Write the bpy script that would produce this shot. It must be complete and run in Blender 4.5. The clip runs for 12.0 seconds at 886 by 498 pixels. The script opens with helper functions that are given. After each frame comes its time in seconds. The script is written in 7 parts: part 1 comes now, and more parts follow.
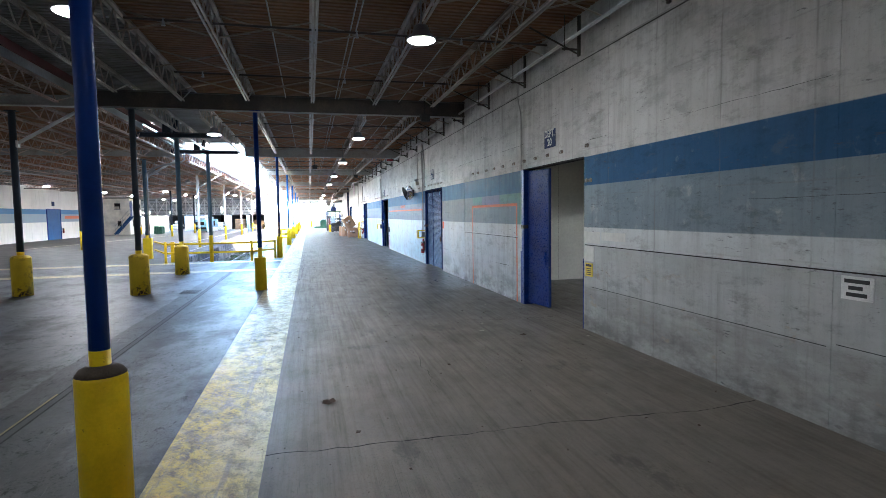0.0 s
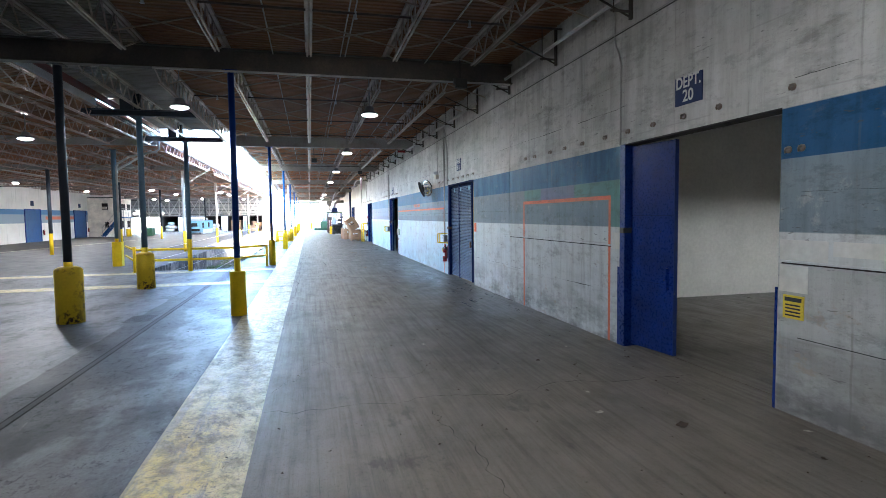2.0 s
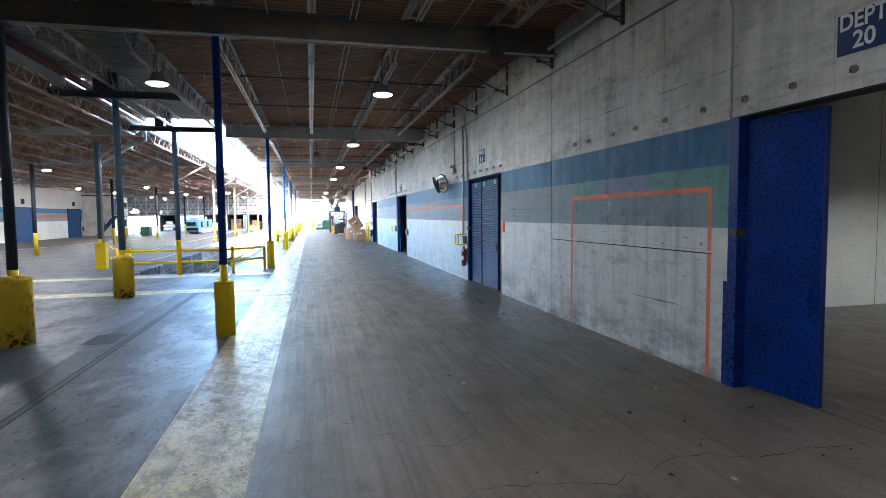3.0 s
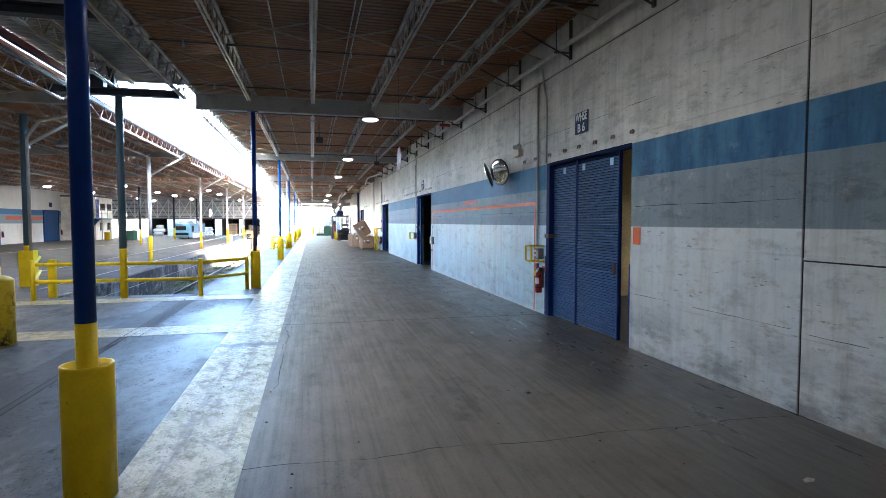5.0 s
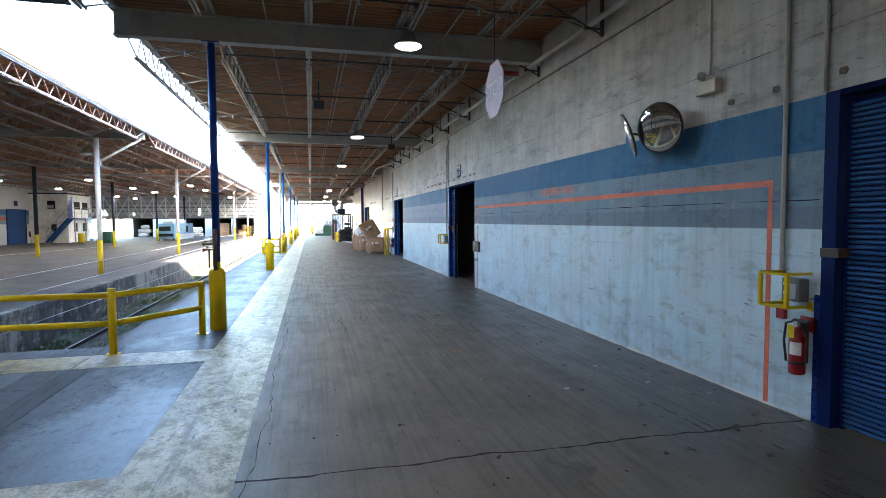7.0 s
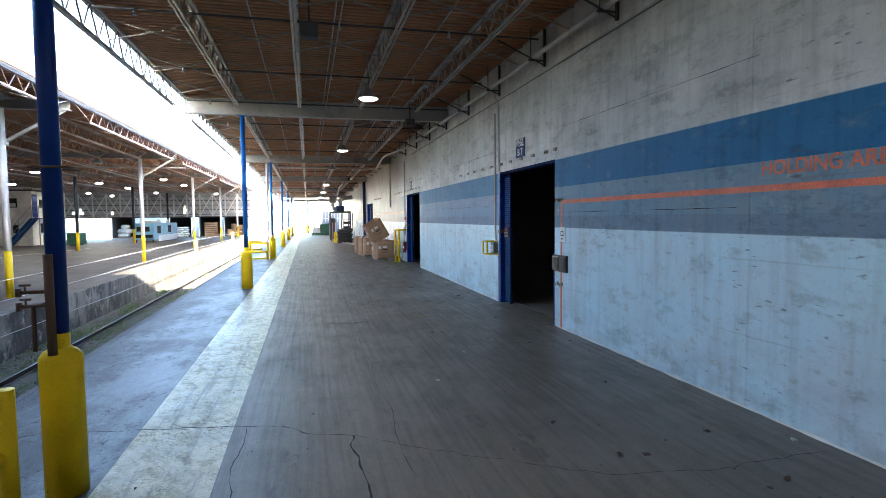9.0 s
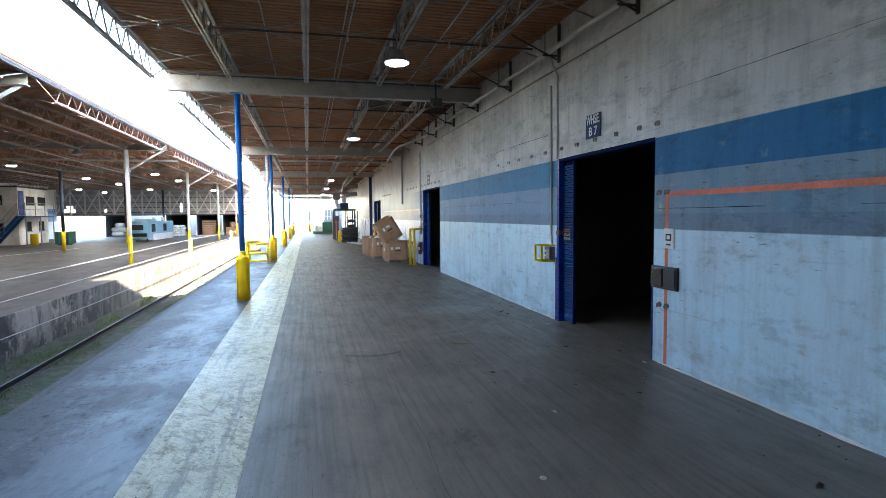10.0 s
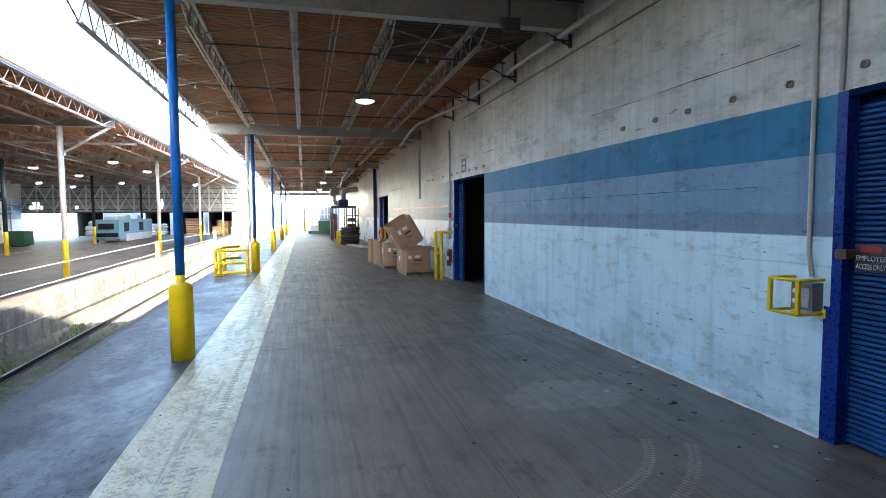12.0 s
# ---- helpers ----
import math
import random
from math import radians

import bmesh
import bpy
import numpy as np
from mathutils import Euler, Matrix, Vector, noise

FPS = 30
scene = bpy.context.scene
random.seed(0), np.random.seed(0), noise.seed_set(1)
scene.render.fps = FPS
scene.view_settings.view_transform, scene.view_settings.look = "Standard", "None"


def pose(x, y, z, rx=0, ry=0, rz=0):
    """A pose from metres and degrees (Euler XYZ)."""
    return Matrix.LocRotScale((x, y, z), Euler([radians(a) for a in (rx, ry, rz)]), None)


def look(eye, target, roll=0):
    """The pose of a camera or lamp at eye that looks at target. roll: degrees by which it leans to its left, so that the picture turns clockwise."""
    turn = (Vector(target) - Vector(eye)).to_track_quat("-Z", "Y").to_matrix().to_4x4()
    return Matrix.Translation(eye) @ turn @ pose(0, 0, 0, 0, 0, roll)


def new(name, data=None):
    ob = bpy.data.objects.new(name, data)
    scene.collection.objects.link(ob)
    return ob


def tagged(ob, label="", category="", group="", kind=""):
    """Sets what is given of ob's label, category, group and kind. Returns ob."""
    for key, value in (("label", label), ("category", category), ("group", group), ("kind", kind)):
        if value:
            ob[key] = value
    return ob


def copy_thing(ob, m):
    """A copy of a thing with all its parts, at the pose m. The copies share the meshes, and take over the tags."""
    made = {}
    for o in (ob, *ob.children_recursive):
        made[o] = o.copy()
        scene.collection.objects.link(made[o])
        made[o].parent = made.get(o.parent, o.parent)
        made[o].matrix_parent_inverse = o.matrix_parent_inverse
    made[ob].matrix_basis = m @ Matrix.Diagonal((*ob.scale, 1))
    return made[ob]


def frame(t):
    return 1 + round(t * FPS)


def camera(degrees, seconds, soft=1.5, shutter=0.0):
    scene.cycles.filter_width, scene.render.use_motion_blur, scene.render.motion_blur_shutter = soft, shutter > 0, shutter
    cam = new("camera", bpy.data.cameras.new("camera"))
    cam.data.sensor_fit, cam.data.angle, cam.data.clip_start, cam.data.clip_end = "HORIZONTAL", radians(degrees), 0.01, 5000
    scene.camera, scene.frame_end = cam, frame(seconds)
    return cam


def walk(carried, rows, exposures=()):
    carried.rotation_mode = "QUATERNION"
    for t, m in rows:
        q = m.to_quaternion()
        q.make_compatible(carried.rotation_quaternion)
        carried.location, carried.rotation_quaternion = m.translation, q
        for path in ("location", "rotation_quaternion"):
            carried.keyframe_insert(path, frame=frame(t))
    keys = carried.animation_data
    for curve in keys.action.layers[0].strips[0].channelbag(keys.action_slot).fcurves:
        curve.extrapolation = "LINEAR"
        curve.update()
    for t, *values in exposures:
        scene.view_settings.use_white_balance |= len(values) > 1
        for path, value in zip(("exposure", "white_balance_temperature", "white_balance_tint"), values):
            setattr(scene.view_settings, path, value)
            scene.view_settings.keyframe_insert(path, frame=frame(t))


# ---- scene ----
cam = camera(78.6, 12.0, 0.85)
PATH = [
    (0, (0.194, 0.976, 2.078), (0.671, 2.914, 1.948), -0.8),
    (0.5, (0.269, 2.234, 2.038), (0.749, 4.172, 1.91), -0.8),
    (1, (0.305, 3.168, 2.034), (0.781, 5.106, 1.905), -0.8),
    (1.5, (0.268, 4.097, 2.029), (0.744, 6.035, 1.902), -0.8),
    (2, (0.298, 5.153, 2.014), (0.774, 7.092, 1.891), -0.7),
    (2.5, (0.374, 6.266, 1.998), (0.848, 8.205, 1.875), -0.6),
    (3, (0.276, 7.302, 1.992), (0.747, 9.241, 1.867), -0.6),
    (5, (0.302, 12.962, 1.87), (0.772, 14.903, 1.772), -0.0),
    (5.5, (0.213, 14.514, 1.864), (0.69, 16.454, 1.763), -0.1),
    (6, (0.205, 16.097, 1.891), (0.68, 18.037, 1.787), -0.4),
    (6.5, (0.303, 17.639, 1.898), (0.776, 19.58, 1.796), -0.3),
    (7, (0.338, 19.074, 1.907), (0.812, 21.014, 1.802), -0.3),
    (9, (0.506, 24.78, 2.015), (0.989, 26.718, 1.898), -0.6),
    (9.5, (0.404, 26.196, 2.023), (0.894, 28.131, 1.901), -0.6),
    (10, (0.325, 27.451, 2.025), (0.807, 29.388, 1.9), -0.6),
    (10.5, (0.281, 28.713, 2.009), (0.764, 30.65, 1.888), -0.4),
    (11, (0.497, 30.326, 2.022), (0.981, 32.263, 1.902), -0.4),
    (11.5, (0.609, 31.89, 2.019), (1.094, 33.826, 1.893), -0.3),
    (12, (0.459, 33.172, 2.037), (0.955, 35.105, 1.906), -0.4),
]
walk(cam, [(t, look(eye, target, roll)) for t, eye, target, roll in PATH], [(0.0, 6.30, 5500, 10), (3.0, 6.10, 5520, 10), (6.0, 5.62, 5830, 10), (9.0, 5.13, 5930, 10), (12.0, 5.0, 5980, 10)])

# ---- world, sun and large lights ----
world = bpy.data.worlds.new("sky")
scene.world = world
world.use_nodes = True
wn = world.node_tree
sky = wn.nodes.new("ShaderNodeTexSky")
sky.sky_type = "NISHITA"
sky.sun_disc = False
SUN_WAY = Vector((-1.35, 17.6, -5.6)).normalized()
sky.sun_elevation = math.asin(-SUN_WAY.z)
sky.sun_rotation = math.atan2(-SUN_WAY.x, -SUN_WAY.y)
sky.dust_density = 2.0
wn.links.new(sky.outputs[0], wn.nodes["Background"].inputs[0])
wn.nodes["Background"].inputs[1].default_value = 0.11
sun = new("sun", bpy.data.lights.new("sun", "SUN"))
sun.data.energy, sun.data.angle, sun.data.color = 5.0, radians(0.6), (1.0, 0.86, 0.69)
sun.matrix_world = look((20, -60, 30), Vector((20, -60, 30)) + SUN_WAY)

# ---- plan, in metres ----
WALL = 4.89                     # face of the long wall
BAY = 12.19
ROW = [4.9 + BAY * k for k in range(-2, 9)]   # column lines
EDGE, FAR_EDGE = -2.78, -5.5    # roof edges on both sides of the open slot
PIT_E, PIT_W, PIT_S, PIT_Z = -2.72, -5.95, 28.25, -1.0
WEST = -25.0                    # far long wall
SOUTH, NORTH = -19.5, 92.0
BEAM = 5.0                      # underside of the roof beams
DECK = 5.52
FALL_FROM = 4.9 + BAY * 3


def fall(y):
    """How far the eastern roof has sunk towards the north."""
    return 0.0105 * max(0.0, y - FALL_FROM)


DECK_W = 5.27                   # the western roof lies a little lower
DOORS = [(9.64, 12.52), (20.1, 23.06), (33.9, 36.86), (46.2, 49.11), (62.3, 65.8)]
DOOR_H = 3.04

# ---- materials ----


class Nodes:
    """Small helper for node materials: object coordinates, noise and mixes."""

    def __init__(self, name):
        self.m = bpy.data.materials.new(name)
        self.m.use_nodes = True
        self.t = self.m.node_tree
        self.b = self.t.nodes["Principled BSDF"]
        self.co = self.t.nodes.new("ShaderNodeTexCoord").outputs["Object"]

    def put(self, sock, v):
        if isinstance(v, bpy.types.NodeSocket):
            self.t.links.new(v, sock)
        elif isinstance(v, tuple) and len(v) == 3 and sock.type == "RGBA":
            sock.default_value = (*v, 1)
        else:
            sock.default_value = v

    def math(self, op, a, b=0.0, c=0.0):
        n = self.t.nodes.new("ShaderNodeMath")
        n.operation = op
        for s, v in zip(n.inputs, (a, b, c)):
            self.put(s, v)
        return n.outputs[0]

    def stretch(self, s, off=(0, 0, 0)):
        n = self.t.nodes.new("ShaderNodeMapping")
        self.put(n.inputs[0], self.co)
        n.inputs["Scale"].default_value = s
        n.inputs["Location"].default_value = off
        return n.outputs[0]

    def turned(self, s, angle, off=(0, 0, 0)):
        n = self.t.nodes.new("ShaderNodeMapping")
        n.vector_type = "TEXTURE"
        self.put(n.inputs[0], self.co)
        n.inputs["Scale"].default_value = tuple(1.0 / v for v in s)
        n.inputs["Rotation"].default_value = (0, 0, math.radians(angle))
        n.inputs["Location"].default_value = off
        return n.outputs[0]

    def noise(self, scale, detail=4.0, rough=0.6, co=None, dist=0.0):
        n = self.t.nodes.new("ShaderNodeTexNoise")
        self.put(n.inputs["Vector"], co or self.co)
        n.inputs["Scale"].default_value = scale
        n.inputs["Detail"].default_value = detail
        n.inputs["Roughness"].default_value = rough
        n.inputs["Distortion"].default_value = dist
        return n.outputs[0]

    def cells(self, scale, co=None, feature="F1", jitter=1.0):
        n = self.t.nodes.new("ShaderNodeTexVoronoi")
        n.feature = feature
        self.put(n.inputs["Vector"], co or self.co)
        n.inputs["Scale"].default_value = scale
        n.inputs["Randomness"].default_value = jitter
        return n.outputs[0]

    def ramp(self, f, lo, hi, a=0.0, b=1.0):
        n = self.t.nodes.new("ShaderNodeMapRange")
        for s, v in zip(n.inputs, (f, lo, hi, a, b)):
            self.put(s, v)
        return n.outputs[0]

    def mix(self, f, a, b, mode="MIX"):
        n = self.t.nodes.new("ShaderNodeMix")
        n.data_type, n.blend_type = "RGBA", mode
        self.put(n.inputs[0], f), self.put(n.inputs[6], a), self.put(n.inputs[7], b)
        return n.outputs[2]

    def xyz(self):
        n = self.t.nodes.new("ShaderNodeSeparateXYZ")
        self.put(n.inputs[0], self.co)
        return n.outputs

    def inside(self, v, lo, hi, soft=0.01):
        return self.math("MULTIPLY", self.ramp(v, lo - soft, lo + soft), self.ramp(v, hi - soft, hi + soft, 1.0, 0.0))

    def rnd(self):
        return self.t.nodes.new("ShaderNodeObjectInfo").outputs["Random"]

    def end(self, col, rough=0.6, metal=0.0, bump=None, strength=0.3, dist=0.01, spec=0.5):
        self.put(self.b.inputs["Base Color"], col)
        self.put(self.b.inputs["Roughness"], rough)
        self.put(self.b.inputs["Metallic"], metal)
        self.put(self.b.inputs["Specular IOR Level"], spec)
        if bump is not None:
            n = self.t.nodes.new("ShaderNodeBump")
            n.inputs["Strength"].default_value = strength
            n.inputs["Distance"].default_value = dist
            self.put(n.inputs["Height"], bump)
            self.t.links.new(n.outputs[0], self.b.inputs["Normal"])
        return self.m


def painted(name, col, worn=(0.12, 0.08, 0.06), wear=0.62, rough=0.45, scale=3.0, metal=0.0, spread=0.12, spec=0.22):
    """Paint over metal: two scales of tone, chips that show what lies below."""
    n = Nodes(name)
    big, fine = n.noise(scale, 5), n.noise(scale * 14, 4)
    tone = n.math("ADD", n.ramp(big, 0.3, 0.7, 1 - spread, 1 + spread), n.ramp(fine, 0.3, 0.7, -spread / 2, spread / 2))
    tone = n.math("ADD", tone, n.ramp(n.rnd(), 0, 1, -0.05, 0.05))
    c = n.mix(1.0, col, tone, "MULTIPLY")
    chips = n.math("MULTIPLY", n.ramp(n.noise(scale * 5, 6, 0.7), wear, wear + 0.05), n.ramp(big, 0.45, 0.6))
    c = n.mix(chips, c, worn)
    return n.end(c, n.ramp(fine, 0.3, 0.7, rough - 0.1, rough + 0.12), metal, fine, 0.15, 0.004, spec)


def plain(name, col, rough=0.6, metal=0.0, scale=4.0, spread=0.18, bump=0.2):
    n = Nodes(name)
    big, fine = n.noise(scale, 5), n.noise(scale * 16, 5)
    tone = n.math("ADD", n.ramp(big, 0.3, 0.7, 1 - spread, 1 + spread), n.ramp(fine, 0.3, 0.7, -spread * .6, spread * .6))
    return n.end(n.mix(1.0, col, tone, "MULTIPLY"), n.ramp(big, 0.3, 0.7, max(rough - 0.1, 0.05), min(rough + 0.1, 1)), metal, fine, bump, 0.005)


def aisle_floor():
    """Dark worn concrete with tyre streaks along the aisle, gritty and scratched."""
    n = Nodes("worn_aisle_concrete")
    streak = n.noise(1.0, 6, 0.65, n.stretch((6.0, 0.16, 1.0)))
    fine_streak = n.noise(1.0, 6, 0.72, n.stretch((15.0, 0.38, 1.0)))
    blot, grit = n.noise(0.5, 8, 0.68), n.noise(38.0, 6, 0.75)
    mid = n.noise(2.6, 8, 0.74, n.stretch((1, 0.5, 1)))
    c = n.mix(n.ramp(blot, 0.32, 0.68), (0.102, 0.088, 0.068), (0.186, 0.162, 0.128))
    c = n.mix(n.ramp(streak, 0.45, 0.70, 0.0, 0.38), c, (0.180, 0.159, 0.129))
    c = n.mix(n.ramp(fine_streak, 0.48, 0.66, 0.0, 0.38), c, (0.052, 0.045, 0.039))
    c = n.mix(n.ramp(mid, 0.50, 0.62, 0.0, 0.20), c, (0.050, 0.043, 0.035))
    # dusty patches and oil stains with crisp edges
    c = n.mix(n.ramp(n.noise(0.55, 9, 0.72, n.stretch((1, 0.7, 1), (2, 8, 0))), 0.55, 0.60, 0.0, 0.42), c, (0.150, 0.132, 0.106))
    c = n.mix(n.ramp(n.noise(1.3, 9, 0.74, n.stretch((1, 0.5, 1), (17, 5, 0))), 0.59, 0.63, 0.0, 0.55), c, (0.042, 0.035, 0.030))
    # darker, smoother ground along the wall by the second doorway; a dusty smear farther on
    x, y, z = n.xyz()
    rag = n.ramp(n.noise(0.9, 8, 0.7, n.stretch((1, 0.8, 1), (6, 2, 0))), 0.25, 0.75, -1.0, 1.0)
    wallside = n.math("MULTIPLY", n.ramp(n.math("ADD", x, rag), 2.9, 3.7), n.math("MULTIPLY", n.ramp(n.math("ADD", y, rag), 13.0, 16.0), n.ramp(n.math("ADD", y, rag), 25.0, 31.0, 1.0, 0.25)))
    c = n.mix(n.math("MULTIPLY", wallside, 0.7), c, (0.050, 0.045, 0.036))
    dx, dy = n.math("MULTIPLY", n.math("SUBTRACT", x, 3.2), 1.1), n.math("MULTIPLY", n.math("SUBTRACT", y, 38.6), 1.7)
    smear = n.ramp(n.math("ADD", n.math("ADD", n.math("MULTIPLY", dx, dx), n.math("MULTIPLY", dy, dy)), n.math("MULTIPLY", rag, 0.75)), 0.55, 0.75, 1.0, 0.0)
    c = n.mix(n.math("MULTIPLY", smear, n.ramp(n.noise(7.0, 7, 0.75), 0.38, 0.6, 0.85, 0.25)), c, (0.25, 0.235, 0.205))
    # thin scratches, dark and pale
    c = n.mix(n.ramp(n.noise(1.0, 5, 0.7, n.stretch((70.0, 0.9, 1), (3, 5, 0))), 0.63, 0.68, 0.0, 0.6), c, (0.024, 0.021, 0.018))
    c = n.mix(n.ramp(n.noise(1.0, 5, 0.7, n.stretch((60.0, 0.8, 1), (8, 1, 0))), 0.64, 0.69, 0.0, 0.45), c, (0.22, 0.20, 0.17))
    c = n.mix(n.ramp(n.noise(1.0, 5, 0.7, n.turned((60.0, 1.0, 1), 22, (1, 4, 0))), 0.68, 0.74, 0.0, 0.3), c, (0.026, 0.022, 0.019))
    # grit
    c = n.mix(n.ramp(n.noise(13.0, 9, 0.8), 0.57, 0.63, 0.0, 0.30), c, (0.040, 0.034, 0.028))
    c = n.mix(n.ramp(n.noise(9.0, 9, 0.8, n.stretch((1, 0.6, 1), (4, 4, 0))), 0.57, 0.64, 0.0, 0.2), c, (0.19, 0.17, 0.14))
    c = n.mix(n.ramp(grit, 0.56, 0.63, 0.0, 0.55), c, (0.030, 0.026, 0.022))
    c = n.mix(n.ramp(n.noise(75.0, 5, 0.7), 0.62, 0.67, 0.0, 0.6), c, (0.25, 0.235, 0.21))
    c = n.mix(n.ramp(n.noise(130.0, 4, 0.7), 0.59, 0.65, 0.0, 0.6), c, (0.020, 0.018, 0.016))
    r = n.math("ADD", n.ramp(mid, 0.3, 0.7, 0.38, 0.60), n.ramp(fine_streak, 0.3, 0.7, -0.08, 0.10))
    r = n.math("SUBTRACT", r, n.math("MULTIPLY", wallside, 0.16))
    return n.end(c, r, 0.0, n.math("ADD", grit, n.math("MULTIPLY", fine_streak, 0.6)), 0.22, 0.004, 0.46)


def dock_floor():
    """Lighter trowelled concrete, patchy and slightly polished."""
    n = Nodes("trowelled_dock_concrete")
    blot, mid, grit = n.noise(0.35, 8, 0.66), n.noise(2.4, 8, 0.72, n.stretch((1, 0.5, 1))), n.noise(48.0, 6, 0.75)
    c = n.mix(n.ramp(blot, 0.34, 0.66), (0.048, 0.050, 0.052), (0.092, 0.095, 0.097))
    c = n.mix(n.ramp(mid, 0.48, 0.60, 0.0, 0.6), c, (0.044, 0.042, 0.040))
    c = n.mix(n.ramp(n.noise(1.1, 9, 0.75, n.stretch((1, 1, 1), (9, 4, 0))), 0.54, 0.61, 0.0, 0.55), c, (0.030, 0.029, 0.026))
    c = n.mix(n.ramp(n.noise(1.0, 8, 0.75, n.stretch((6.0, 1.2, 1), (4, 2, 0))), 0.55, 0.63, 0.0, 0.5), c, (0.032, 0.030, 0.028))
    c = n.mix(n.ramp(n.noise(0.7, 9, 0.72, n.stretch((1, 1, 1), (3, 11, 0))), 0.56, 0.62, 0.0, 0.28), c, (0.125, 0.123, 0.118))
    x, y, z = n.xyz()
    edge = n.math("MULTIPLY", n.math("ADD", n.ramp(x, -2.9, -1.6, 0.9, 0.15), n.ramp(x, -2.72, -2.30, 1.0, 0.0)), n.ramp(x, -3.2, -3.1))
    moss = n.ramp(n.math("ADD", n.noise(0.9, 8, 0.72, n.stretch((1, 0.6, 1), (1, 7, 0))), n.math("MULTIPLY", edge, 0.17)), 0.50, 0.60)
    c = n.mix(n.math("MULTIPLY", moss, 0.7), c, (0.026, 0.026, 0.021))
    # skewed wheel streaks towards the aisle, thin scratches
    c = n.mix(n.ramp(n.noise(1.0, 7, 0.74, n.turned((3.6, 0.3, 1), -32)), 0.53, 0.60, 0.0, 0.42), c, (0.026, 0.025, 0.023))
    c = n.mix(n.ramp(n.noise(1.0, 6, 0.72, n.turned((30.0, 0.8, 1), -24, (3, 1, 0))), 0.60, 0.65, 0.0, 0.55), c, (0.020, 0.019, 0.018))
    c = n.mix(n.ramp(n.noise(1.0, 6, 0.72, n.turned((45.0, 1.0, 1), 8, (6, 2, 0))), 0.63, 0.67, 0.0, 0.5), c, (0.15, 0.147, 0.14))
    # black crumbs and scuffs in swathes
    swathe = n.ramp(n.noise(0.8, 6, 0.7, n.turned((1.6, 0.5, 1), -40, (2, 9, 0))), 0.42, 0.58, 0.15, 1.0)
    crumb = n.math("MULTIPLY", swathe, n.math("MAXIMUM", n.ramp(n.noise(11.0, 9, 0.8, n.stretch((1, 0.6, 1), (3, 3, 0))), 0.54, 0.60, 0.0, 0.62), n.ramp(n.noise(34.0, 6, 0.78), 0.55, 0.61, 0.0, 0.7)))
    c = n.mix(crumb, c, (0.016, 0.016, 0.0155))
    # grit
    c = n.mix(n.ramp(grit, 0.57, 0.63, 0.0, 0.55), c, (0.026, 0.025, 0.024))
    c = n.mix(n.ramp(n.noise(95.0, 4, 0.65), 0.62, 0.67, 0.0, 0.5), c, (0.19, 0.185, 0.175))
    return n.end(c, n.math("ADD", n.ramp(mid, 0.3, 0.7, 0.42, 0.52), n.math("ADD", n.ramp(blot, 0.3, 0.7, -0.04, 0.05), n.math("ADD", n.math("MULTIPLY", moss, 0.08), n.math("MULTIPLY", crumb, 0.25)))), 0.0,
                 grit, 0.28, 0.004, n.math("SUBTRACT", n.math("SUBTRACT", 0.40, n.math("MULTIPLY", crumb, 0.34)), n.math("MULTIPLY", moss, 0.10)))


def west_floor():
    """Dusty brown-grey concrete of the western hall."""
    n = Nodes("dusty_hall_concrete")
    blot, mid = n.noise(0.3, 7, 0.66), n.noise(1.6, 8, 0.72, n.stretch((1, 0.5, 1)))
    c = n.mix(n.ramp(blot, 0.34, 0.66), (0.052, 0.046, 0.039), (0.090, 0.081, 0.069))
    c = n.mix(n.ramp(mid, 0.48, 0.62, 0.0, 0.5), c, (0.042, 0.038, 0.034))
    c = n.mix(n.ramp(n.noise(0.6, 8, 0.72, n.stretch((1, 1, 1), (5, 3, 0))), 0.56, 0.62, 0.0, 0.4), c, (0.125, 0.115, 0.098))
    c = n.mix(n.ramp(n.noise(30.0, 6, 0.75), 0.56, 0.64, 0.0, 0.5), c, (0.030, 0.027, 0.024))
    return n.end(c, n.ramp(mid, 0.3, 0.7, 0.50, 0.66), 0.0, n.noise(40.0, 5), 0.25, 0.004, 0.32)


